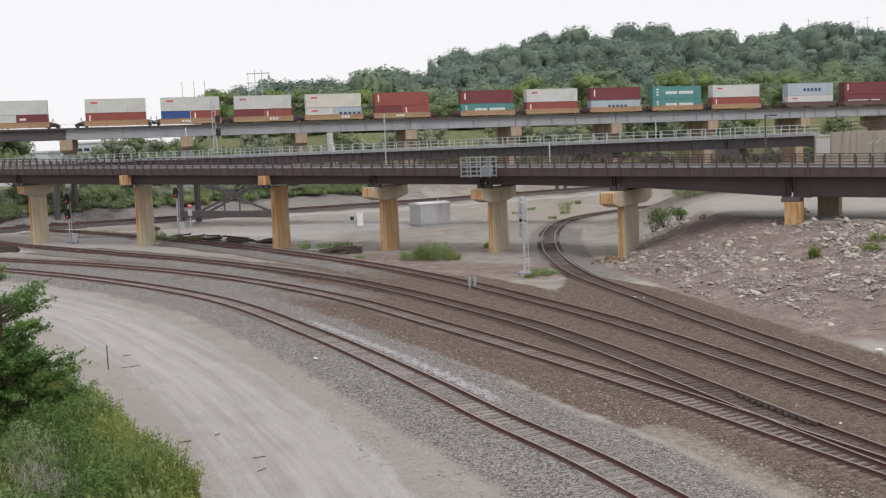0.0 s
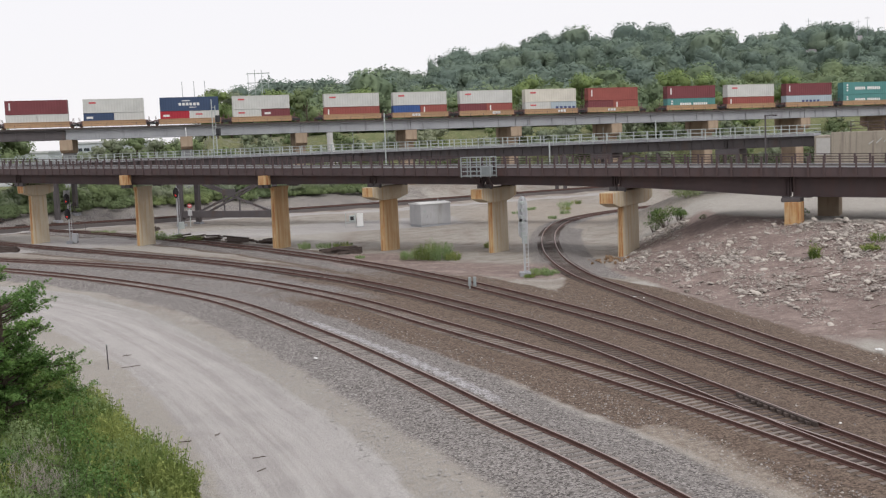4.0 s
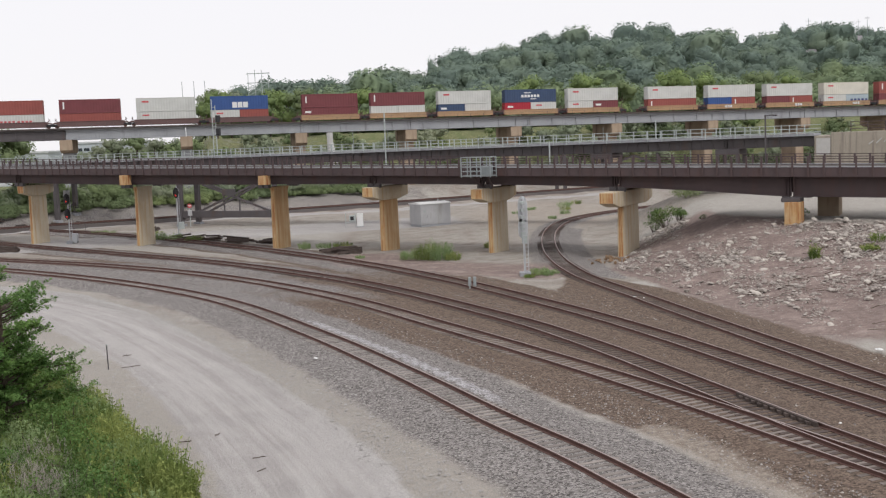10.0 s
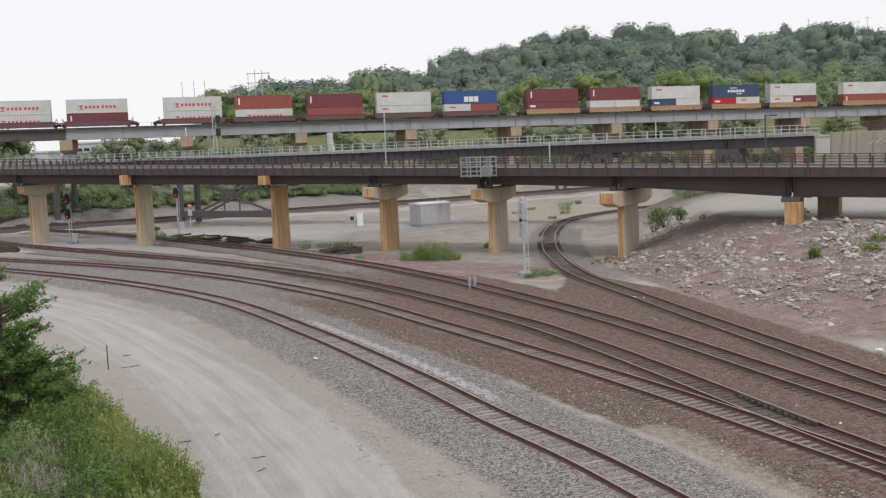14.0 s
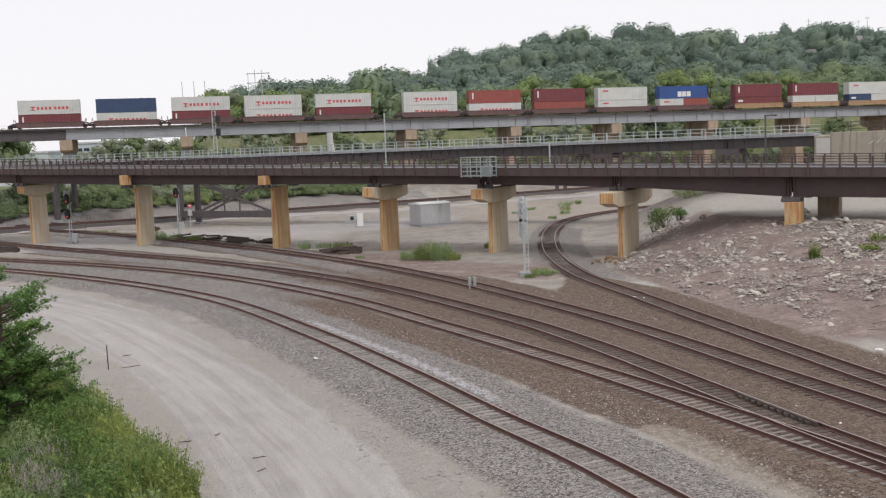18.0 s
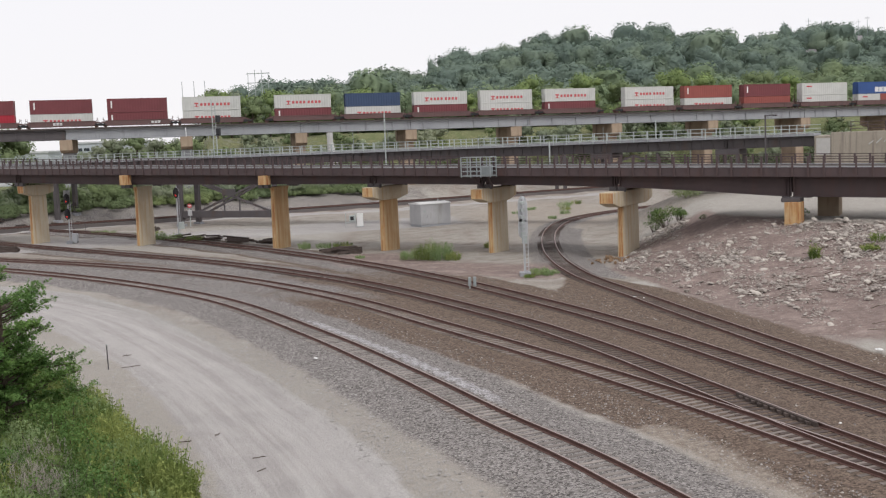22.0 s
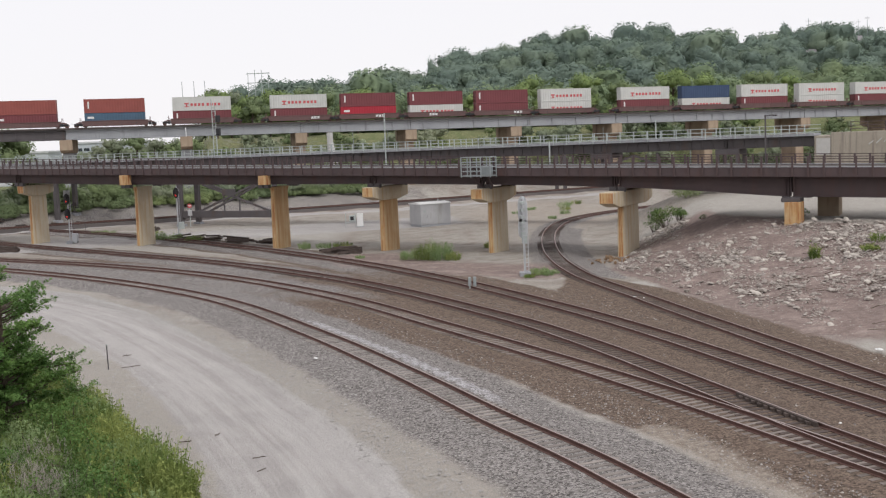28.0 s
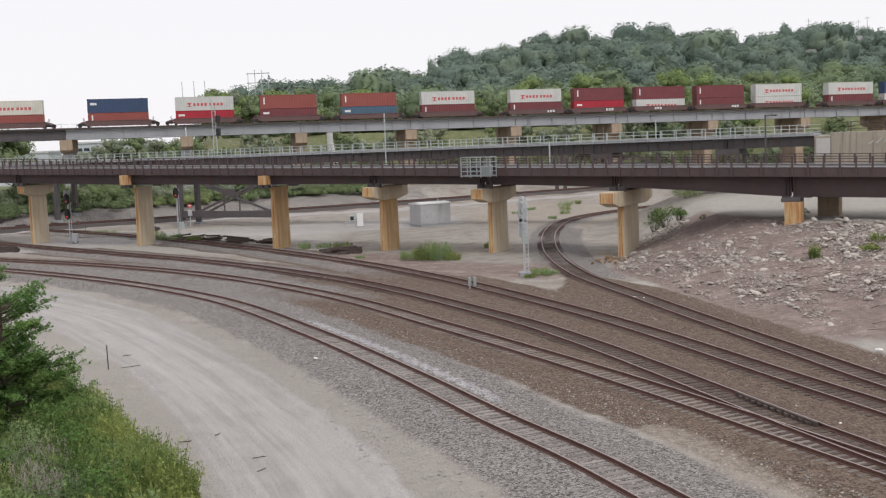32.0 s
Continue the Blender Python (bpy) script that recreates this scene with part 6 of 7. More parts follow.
def rubble():
    """Broken limestone tipped down the bank: many small slabs, some large blocks."""
    root = thing("rubble_slope", pose(0, 0, 0), "pale broken limestone rubble scattered over the bank", "rubble")
    rng = random.Random(6)
    kinds = stone_meshes(8, 2, M_STONE)
    corners = np.array([(a, b, c) for c in (-0.5, 0.5) for b in (-0.5, 0.5) for a in (-0.5, 0.5)])
    slabs = []
    for k in range(12):
        slabs.append(corners * (rng.uniform(0.8, 1.4), rng.uniform(0.5, 0.95), rng.uniform(0.2, 0.4)) + np.array([[rng.uniform(-0.16, 0.16) for c in "xyz"] for i in range(8)]) * (1, 1, 0.5))
    quads = np.array([(4, 5, 7, 6), (0, 1, 5, 4), (1, 3, 7, 5), (3, 2, 6, 7), (2, 0, 4, 6)])
    V, Q, made = [], [], 0
    for i in range(60000):
        y = rng.uniform(54, 122)
        bx = float(np.interp(y, [b[1] for b in BANK[::-1]], [b[0] for b in BANK[::-1]]))
        span = float(np.interp(y, [80, 96, 104, 110, 118], [25, 22, 17, 11, 10]))
        d = rng.uniform(0.2, span)
        x = bx + d
        if x > 0.44 * y or (y > 106 and d > 6):
            continue
        clump = 0.6 * noise.noise(Vector((x * 0.22, y * 0.09, 2))) + 0.6 * noise.noise(Vector((x * 0.7, y * 0.35, 7)))
        dens = clump + 0.06 - 0.35 * max(0, 1 - d / 3) + 0.4 * min(1, max(0, (x - 27) / 7)) * (70 < y < 99) - 0.2 * (y < 72) - 0.4 * max(0, 1 - (span - d) / 4)
        if 99 < y < 110 and d < 3:
            dens += 0.4
        if dens < rng.uniform(-0.28, 1.0):
            continue
        size = min(0.8 if made < 150 else 0.4, 0.075 * rng.paretovariate(2.3))
        m = pose(x, y, ground_z(x, y) + size * 0.06, rng.uniform(-22, 22), rng.uniform(-22, 22), rng.uniform(0, 360)) @ Matrix.Scale(size, 4)
        if size > 0.42 and made < 290:
            part("stone", kinds[rng.randrange(8)], None, root, at=m)
            made += 1
        else:
            mm = np.array(m)
            Q.append(quads + 8 * len(V))
            V.append(slabs[rng.randrange(12)] @ mm[:3, :3].T + mm[:3, 3])
    tagged(part("stone_scatter", mesh_arrays("stone_scatter", np.concatenate(V), np.concatenate(Q), M_SCATTER), None, root), kind="stuff")


M_SCATTER = shaded_stones("scattered_limestone", (0.27, 0.232, 0.21), (0.54, 0.49, 0.44))
rubble()


def brushwood():
    """Dry sticks and roots washed down the lower bank."""
    rng = random.Random(31)
    bm = bmesh.new()
    for i in range(60):
        y = rng.uniform(58, 90)
        bx = float(np.interp(y, [b[1] for b in BANK[::-1]], [b[0] for b in BANK[::-1]]))
        x = bx + rng.uniform(1.5, 12)
        a, ln = rng.gauss(0.5, 0.5), rng.uniform(0.6, 2.2)
        p = Vector((x, y, ground_z(x, y) + 0.06))
        for k in range(3):
            a += rng.gauss(0, 0.3)
            q = p + Vector((math.cos(a), -math.sin(a), 0)) * ln / 3
            q.z = ground_z(q.x, q.y) + rng.uniform(0.04, 0.14)
            add_bar(bm, p, q, 0.04 - 0.009 * k, sides=4, taper=0.8)
            p = q
    tagged(part("brushwood", bm, M_BARK), "dark dry sticks and roots strewn on the bank", "brushwood", kind="stuff")


brushwood()


def pebbles():
    """Loose ballast and pale stones strewn over the yard."""
    rng = np.random.default_rng(21)
    kinds = []
    for k in range(5):
        d = np.array([(1, 0, 0), (-1, 0, 0), (0, 1, 0), (0, -1, 0), (0, 0, 1), (0, 0, -0.6)], float)
        kinds.append(d * rng.uniform(0.35, 0.65, (6, 1)))
    tri = np.array([(0, 2, 4), (2, 1, 4), (1, 3, 4), (3, 0, 4)])
    groups = {"ballast_stones": (M_PEBBLE_DARK, 40000), "pale_stones": (M_PEBBLE_PALE, 42000), "road_gravel": (M_PEBBLE_GREY, 34000)}
    verge = spline(ROAD, 0.5)
    lines = [spline(TRACKS[n], 0.5) for n in ("near", "near", "second", "third", "fourth")]
    for name, (mat, n) in groups.items():
        V, T, base = [], [], 0
        X, Y, S = [], [], []
        for i in range(n):
            if name == "ballast_stones":
                ln = lines[rng.integers(5)]
                p = ln[rng.integers(len(ln))]
                x, y = p[0] + rng.normal(0, 2.0), p[1] + rng.normal(0, 2.0)
                s = rng.uniform(0.06, 0.13)
            elif name == "road_gravel":
                k = rng.integers(len(verge) - 1)
                d = (verge[k + 1] - verge[k])
                ahead = rng.uniform(0, 1)
                off = rng.choice((3.9, 3.9, 3.9, -4.2)) + rng.normal(0, 1.0)
                x, y = verge[k][0] + d[0] * ahead - d[1] / 0.5 * off, verge[k][1] + d[1] * ahead + d[0] / 0.5 * off
                s = min(0.16, 0.04 * (1 + rng.pareto(3.5)))
            else:
                y = 33 + 95 * rng.random() ** 1.5
                x = rng.uniform(-0.42, 0.42) * y
                s = min(0.13, 0.035 * (1 + rng.pareto(3.0)))
                if x < -0.6 * (y - 40) + 1.5:
                    if rng.random() < 0.85:
                        continue
                    s = min(s, 0.06)
            if y < 30 or y > 130 or abs(x) > 0.44 * y:
                continue
            X.append(x), Y.append(y), S.append(s)
        Z = terrain(np.array(X), np.array(Y))
        for x, y, z, s in zip(X, Y, Z, S):
            a = rng.uniform(0, 6.28)
            v = kinds[rng.integers(5)] * s
            w = np.stack([v[:, 0] * math.cos(a) - v[:, 1] * math.sin(a) + x, v[:, 0] * math.sin(a) + v[:, 1] * math.cos(a) + y, v[:, 2] + z + 0.02], 1)
            V.append(w), T.append(tri + base)
            base += 6
        tagged(new(name, mesh_arrays(name, np.concatenate(V), np.concatenate(T), mat)), {"b": "loose grey ballast stones beside the tracks", "r": "coarse grey gravel along the road verges"}[name[0]] if name[0] in "br" else "scattered pale stones on the yard ground", "stones", kind="stuff")


M_PEBBLE_DARK = surface("ballast_stone", (0.26, 0.24, 0.235), (0.14, 0.125, 0.12), 0.95, scale=2.5, fine=9, kind="World", bump=0)
M_PEBBLE_PALE = surface("pale_stone", (0.46, 0.43, 0.4), (0.26, 0.23, 0.21), 0.95, scale=2.5, fine=9, kind="World", bump=0)
M_PEBBLE_GREY = surface("verge_gravel", (0.44, 0.425, 0.41), (0.24, 0.225, 0.215), 0.95, scale=3.5, fine=9, kind="World", bump=0)
pebbles()


# ---------------------------------------------------------------- signals, cabins and yard clutter
def signal_head(parent, m, lit=True):
    head = part("signal_head", box(-0.28, 0.28, -0.12, 0.25, -0.55, 0.55, bevel=0.05), M_BLACK, parent, at=m)
    plate = bmesh.new()
    ring = [plate.verts.new((math.cos(a) * 0.42, -0.13, math.sin(a) * 0.78)) for a in (2 * math.pi * i / 20 for i in range(20))]
    back = [plate.verts.new(v.co + Vector((0, 0.03, 0))) for v in ring]
    plate.faces.new(ring)
    plate.faces.new(back[::-1])
    for i in range(20):
        plate.faces.new((ring[i], back[i], back[(i + 1) % 20], ring[(i + 1) % 20]))
    part("backplate", plate, M_BLACK, head)
    for k, z in enumerate((0.33, 0.0, -0.33)):
        part("hood", bar((0, -0.14, z + 0.02), (0, -0.42, z), 0.25, sides=12), M_BLACK, head)
        if k == 2 and lit:
            part("red_lamp", bar((0, -0.42, z), (0, -0.46, z), 0.2, sides=12), M_RED_LENS, head, "glowing red signal lamp")


def ladder(parent, x, y, z0, z1, mat, w=0.4):
    for dx in (-w / 2, w / 2):
        part("ladder_rail", bar((x + dx, y, z0), (x + dx, y, z1), 0.05), mat, parent)
    n = int((z1 - z0) / 0.35)
    rung = mesh_of("rung", bar((-w / 2, 0, 0), (w / 2, 0, 0), 0.04), mat)
    for i in range(n):
        part("rung", rung, None, parent, at=pose(x, y, z0 + 0.2 + i * 0.35))


def block_signal(x, y, heads, height, label, face=0):
    root = thing("railway_signal", pose(x, y, ground_z(x, y) - 0.05, 0, 0, face), label, "railway signal")
    part("footing", box(-0.45, 0.45, -0.45, 0.45, -0.2, 0.3, bevel=0.04), M_GREYCONC, root)
    part("mast", bar((0, 0, 0.3), (0, 0, height), 0.17, sides=10), M_SILVER, root)
    ladder(root, 0, 0.45, 0.2, height - 0.2, M_SILVER)
    for z in heads:
        signal_head(root, pose(0, -0.25, z))
    part("finial", bar((0, 0, height), (0, 0, height + 0.15), 0.2, sides=8, taper=0.3), M_SILVER, root)
    return root


a = block_signal(-51.8, 152.2, (6.15, 4.05), 7.0, "silver mast signal with two black heads lit red")
part("number_board", box(-0.55, 0.35, 0.05, 0.12, 6.5, 7.35, bevel=0.02), M_CABINET, a, "pale blank board")
part("relay_case", box(0.3, 1.0, -0.1, 0.5, 0.0, 1.3, bevel=0.03), M_SILVER, a, "small aluminium relay case")
b = block_signal(-38.0, 157.8, (6.2,), 7.0, "silver mast signal with a single head lit red")
part("relay_case", box(0.12, 0.85, -0.35, 0.2, 1.0, 2.0, bevel=0.03), M_GALV, b, "small grey case on the mast")


def silver_signal(x, y):
    """The mast whose heads face away: pale backs and a ladder."""
    root = thing("railway_signal", pose(x, y, ground_z(x, y) - 0.05), "tall silver signal mast seen from behind with ladder", "railway signal")
    part("footing", box(-0.5, 0.5, -0.5, 0.5, -0.2, 0.35, bevel=0.05), M_GREYCONC, root)
    part("mast", bar((0, 0, 0.3), (-0.05, 0, 6.9), 0.2, sides=10), M_SILVER, root)
    ladder(root, 0.1, -0.35, 0.3, 6.6, M_SILVER, 0.42)
    for z, h in ((5.9, 1.25), (4.25, 0.95)):
        bm = bmesh.new()
        ring = [bm.verts.new((-0.08 + math.cos(t) * 0.42, 0.2, z + math.copysign(abs(math.sin(t)) ** 0.6, math.sin(t)) * h)) for t in (2 * math.pi * i / 24 for i in range(24))]
        fr = [bm.verts.new(v.co - Vector((0, 0.06, 0))) for v in ring]
        bm.faces.new(ring)
        bm.faces.new(fr[::-1])
        for i in range(24):
            bm.faces.new((ring[i], fr[i], fr[(i + 1) % 24], ring[(i + 1) % 24]))
        bmesh.ops.recalc_face_normals(bm, faces=bm.faces)
        part("backplate", bm, M_SILVER, root)
        for k in (-0.5, 0, 0.5):
            part("lamp_housing", box(-0.28, 0.12, -0.12, 0.13, z + k * h - 0.16, z + k * h + 0.16, bevel=0.03), M_GALV, root)
    part("junction_box", box(-0.2, 0.25, -0.2, 0.2, 2.9, 3.6, bevel=0.03), M_GALV, root)
    part("finial", bar((-0.05, 0, 6.9), (-0.05, 0, 7.15), 0.3, sides=10, taper=0.4), M_SILVER, root)


silver_signal(7.3, 97.7)


def relay_house():
    root = thing("relay_house", pose(-3.0, 157.3, 0, 0, 0, 30), "pale grey sheet-metal signal relay house on the gravel", "cabin")
    L, W, H = 4.95, 3.3, 3.1
    part("plinth", box(0.05, L - 0.05, 0.05, W - 0.05, -0.2, 0.25), M_GREYCONC, root)
    walls = bmesh.new()
    add_box(walls, 0, L, 0, W, 0.22, H)
    part("wall", walls, M_CABINET, root)
    rib = mesh_of("panel_seam", box(-0.02, 0.02, -0.015, 0.0, 0.25, H), M_CABINET)
    for x in (1.25, 2.45, 3.7):
        part("panel_seam", rib, None, root, at=pose(x, 0, 0))
    for y in (1.1, 2.2):
        part("panel_seam", rib, None, root, at=pose(0, y, 0, 0, 0, -90))
    roof = bmesh.new()
    z, o = H, 0.1
    vs = [roof.verts.new(p) for p in ((-o, -o, z), (L + o, -o, z), (L + o, W + o, z), (-o, W + o, z), (-o, -o, z + 0.1), (L + o, -o, z + 0.1), (L + o, W + o, z + 0.1), (-o, W + o, z + 0.1), (-o, W / 2, z + 0.3), (L + o, W / 2, z + 0.3))]
    for q in ((3, 2, 1, 0), (0, 1, 5, 4), (2, 3, 7, 6), (4, 5, 9, 8), (6, 7, 8, 9), (0, 4, 8, 7, 3), (1, 2, 6, 9, 5)):
        roof.faces.new([vs[i] for i in q])
    part("roof", roof, M_WHITE, root, "white low-pitched metal roof")
    door = part("door", box(0.15, 1.1, -0.05, -0.002, 0.3, 2.4, bevel=0.015), M_CABINET, root)
    part("handle", box(0.95, 1.0, -0.1, -0.05, 1.25, 1.45), M_BLACK, door)
    part("vent", box(0.42, 0.8, -0.07, -0.05, 1.95, 2.25), M_GALV, root)
    part("vent_pipe", bar((L - 0.3, W - 0.3, H), (L - 0.3, W - 0.3, H + 0.55), 0.12, sides=8), M_GALV, root)


relay_house()


def small_cabinet():
    root = thing("meter_cabinet", pose(-13.2, 160.5, ground_z(-13.2, 160.5)), "small pale cabinet beside a framed meter stand", "cabinet")
    part("cabinet", box(0.75, 1.65, -0.3, 0.3, 0.1, 2.0, bevel=0.03), M_WHITE, root)
    part("base", box(0.7, 1.7, -0.35, 0.35, -0.1, 0.12), M_GREYCONC, root)
    for x in (-0.9, 0.55):
        part("stand_post", bar((x, 0, -0.2), (x, 0, 2.1), 0.09), M_GALV, root)
    part("crossbar", bar((-0.9, 0, 0.75), (0.55, 0, 0.75), 0.08), M_GALV, root)
    part("meter_panel", box(-0.35, 0.5, -0.12, 0.05, 0.85, 1.75, bevel=0.02), M_GALV, root, "grey meter box")
    part("meter_face", box(-0.2, 0.3, -0.14, -0.122, 1.05, 1.6), M_BLACK, root)


small_cabinet()


def switch_stand():
    root = thing("switch_stand", pose(2.3, 89.2, ground_z(2.3, 89.2)), "pair of small grey trackside junction boxes on posts", "trackside box")
    for x in (-0.22, 0.2):
        part("post", bar((x, 0, -0.2), (x, 0, 0.5), 0.12, sides=8), M_GALV, root)
        part("box", box(x - 0.13, x + 0.13, -0.12, 0.12, 0.35, 1.1, bevel=0.03), M_DULLGALV, root)


switch_stand()


def tie_pile(x, y, turn, n, seed, label, lift=0.0):
    rng = random.Random(seed)
    root = thing("tie_pile", pose(x, y, ground_z(x, y) - 0.02, 0, 0, turn), label, "timber pile")
    me = tie_mesh(M_DARKTIE)
    for i in range(n):
        layer = 0 if i < n * 0.5 else 1 if i < n * 0.82 else 2
        part("timber", me, None, root, at=pose(rng.uniform(-0.5, 0.5), (rng.uniform(-0.75, 0.75)) * (1 - 0.28 * layer), 0.1 + layer * 0.24 + rng.uniform(0, 0.06), rng.uniform(-6, 6), rng.uniform(-7, 7), rng.uniform(-16, 16)))


tie_pile(-10.8, 124.0, -8, 30, 1, "heap of old dark railway ties on the soil")
tie_pile(-12.6, 124.6, 24, 5, 2, "few loose dark ties beside a heap")
tie_pile(-56.6, 141.6, 12, 26, 3, "large dark stack of discarded railway ties")
tie_pile(-58.6, 142.6, 5, 20, 13, "large dark stack of discarded railway ties")
for k, (x, y) in enumerate([(-33.0, 148.6), (-30.8, 147.2), (-27.6, 144.2), (-25.8, 142.6), (-22.4, 139.2), (-46.2, 171.0), (-45.0, 169.6), (-74.5, 190), (-65, 222), (-62.8, 221), (-72, 192), (-35.5, 150.5), (-70.9, 185), (-67.6, 184.3), (-65.2, 186.2), (-60.7, 186.5), (-76.0, 186.5)]):
    tie_pile(x, y, -50 + 17 * k % 40, 6, 20 + k, "low scatter of old dark ties beside the track")


def stake(x, y, h):
    root = thing("stake", pose(x, y, ground_z(x, y)), "thin upright steel stake in the bare soil", "stake")
    part("shaft", bar((0, 0, -0.3), (-0.03, 0, h), 0.055), M_DARKSTEEL, root)
    part("cap", box(-0.07, 0.01, -0.04, 0.04, h, h + 0.05), M_GALV, root)


stake(-19.6, 62.5, 1.35)
stake(-17.6, 53.1, 1.1)
stake(-56.0, 172.0, 1.9)
stake(-57.8, 172.0, 1.9)


def stick(x, y, length, turn, seed):
    rng = random.Random(seed)
    root = thing("fallen_branch", pose(x, y, ground_z(x, y) + 0.02, 0, 0, turn), "dark dry fallen branch lying on the gravel", "branch")
    bm = bmesh.new()
    p = Vector((-length / 2, 0, 0))
    for i in range(4):
        q = p + Vector((length / 4, rng.uniform(-0.06, 0.06), rng.uniform(0, 0.03)))
        add_bar(bm, p, q, 0.045, sides=6, taper=0.85)
        p = q
    part("limb", bm, M_BARK, root)
    if seed % 2:
        bm = bmesh.new()
        for i in range(4):
            p = Vector((rng.uniform(-0.3, 0.3) * length, 0, 0.03))
            add_bar(bm, p, p + Vector((rng.uniform(-0.2, 0.2), rng.uniform(-0.25, 0.25), rng.uniform(0.02, 0.1))), 0.03, sides=5, taper=0.4)
        part("twig_cluster", bm, M_BARK, root)


for k, (x, y, l, r) in enumerate([(-7.7, 43.0, 0.75, 4), (-11.3, 45.8, 0.8, -8), (-7.3, 41.2, 0.5, 15), (-10.1, 46.6, 0.35, 20), (-18.3, 62.5, 1.5, 12), (-19.5, 66, 0.9, -12)]):
    stick(x, y, l * 0.7, r, 50 + k)


def bridge_pole(m, h, label, arm=0.0, heads=(), mat=None, twin=0.0):
    root = thing("signal_pole" if heads else "lamp_pole", m, label, "pole")
    for dx in ((0.0, twin) if twin else (0.0,)):
        part("pole", bar((dx, 0, 0), (dx, 0, h - (1.0 if dx else 0)), 0.16, sides=8), mat or M_GALV, root)
    if twin:
        rung = mesh_of("rung", bar((0, 0, 0), (twin, 0, 0), 0.05), M_GALV)
        for i in range(int(h / 0.6) - 2):
            part("rung", rung, None, root, at=pose(0, 0, 0.5 + i * 0.6))
    if arm:
        part("arm", bar((0, 0, h - 0.1), (arm, 0, h - 0.02), 0.09), mat or M_GALV, root)
        part("lamp", box(arm - 0.1, arm + 0.35, -0.12, 0.12, h - 0.15, h, bevel=0.03), mat or M_GALV, root)
    for z in heads:
        part("head_arm", bar((0.5, 0, z), (1.3, 0, z), 0.08), M_BLACK, root)
        part("signal_head", box(0.75, 1.45, -0.25, 0.2, z - 0.55, z + 0.55, bevel=0.06), M_BLACK, root, "black signal head seen from behind")


bridge_pole(TB @ pose(46.4, -0.2, tdeck(46) - 0.05), 9.0, "pale twin-post signal mast on the trestle bridge walkway", heads=(5.9, 3.9), twin=0.65)
bridge_pole(BR @ pose(56.8, 7.9, deck_z(56.8) - 0.05), 6.2, "slim pale lamp pole on the girder bridge edge")
bridge_pole(BR @ pose(101.3, 7.9, deck_z(101.3) - 0.05), 4.9, "slim dark lamp pole with short arm on the girder bridge", arm=0.8, mat=M_DARKSTEEL)
bridge_pole(BR @ pose(78.0, 7.9, deck_z(78) - 0.05), 2.6, "short slim pole on the girder bridge edge", mat=M_GALV)
for s in (116.0,):
    c = TB @ Vector((s, 5.2, tdeck(s)))
    bridge_pole(pose(c.x, c.y, c.z - 0.05), 2.6, "thin pale pole standing on the trestle bridge")


def sign_at_tower():
    root = thing("warning_sign", pose(-40.2, 175.2, ground_z(-40.2, 175.2)), "red round sign above a white box by the trestle", "sign")
    part("post", bar((0, 0, -0.2), (0, 0, 3.4), 0.1), M_GALV, root)
    part("sign_plate", bar((0, -0.08, 3.3), (0, -0.12, 3.3), 0.7, sides=16), M_MARK["r"], root, "faded red disc")
    part("white_bar", box(-0.22, 0.22, -0.14, -0.122, 3.23, 3.37), M_WHITE, root)
    part("box", box(-0.3, 0.3, -0.3, 0.2, 1.7, 2.6, bevel=0.04), M_CABINET, root, "pale equipment box")


sign_at_tower()


def far_bent():
    for x, y in ((25.0, 236.0), (26.7, 235.4)):
        root = thing("steel_post", pose(x, y, ground_z(x, y) - 0.3), "dark steel post carrying a short beam end", "post")
        part("shaft", bar((0, 0, 0), (0, 0, 10.0), 0.75), M_DARKSTEEL, root)
        part("cap_plate", box(-0.8, 0.8, -0.6, 0.6, 10.0, 10.6), M_DARKSTEEL, root)


far_bent()

# ---------------------------------------------------------------- the distance
M_ROOF = surface("pale_metal_roof", (0.62, 0.63, 0.65), (0.52, 0.53, 0.56), 0.6, scale=0.1, fine=1, bump=0)
M_SIDING = surface("grey_blue_siding", (0.55, 0.58, 0.61), (0.44, 0.48, 0.52), 0.7, scale=0.1, fine=1.5, bump=0)
M_HOUSE = surface("white_house_siding", (0.68, 0.67, 0.66), (0.6, 0.59, 0.58), 0.8, scale=0.5, fine=3, bump=0)
M_SHINGLE = surface("grey_shingles", (0.3, 0.28, 0.29), (0.22, 0.21, 0.22), 0.9, scale=0.6, fine=3)
M_GLASS = surface("dark_window_glass", (0.05, 0.06, 0.07), (0.04, 0.05, 0.06), 0.15, scale=1, fine=3, bump=0)


def warehouse(x, y, w, d, h, turn, label, bays):
    root = thing("warehouse", pose(x, y, ground_z(x, y) - 0.2, 0, 0, turn), label, "building")
    part("wall", box(0, w, 0, d, 0, h), M_SIDING, root)
    part("roof", box(-0.4, w + 0.4, -0.4, d + 0.4, h, h + 0.7), M_ROOF, root, "flat pale roof edge")
    door = mesh_of("dock_door", box(0, 3.4, -0.08, -0.004, 0.4, 4.2), M_ROOF)
    pane = mesh_of("window", box(0, 2.2, -0.08, -0.004, h - 3, h - 1.8), M_GLASS)
    for k in range(bays):
        part("dock_door", door, None, root, at=pose(2 + k * (w - 4) / bays, 0, 0))
        part("window", pane, None, root, at=pose(2.4 + k * (w - 4) / bays, 0, 0))


warehouse(-147, 432, 24, 30, 15.0, -4, "long pale grey-blue warehouse with flat roof far off", 7)
warehouse(-176, 410, 30, 18, 12.2, 3, "low grey warehouse in front of a longer one", 6)


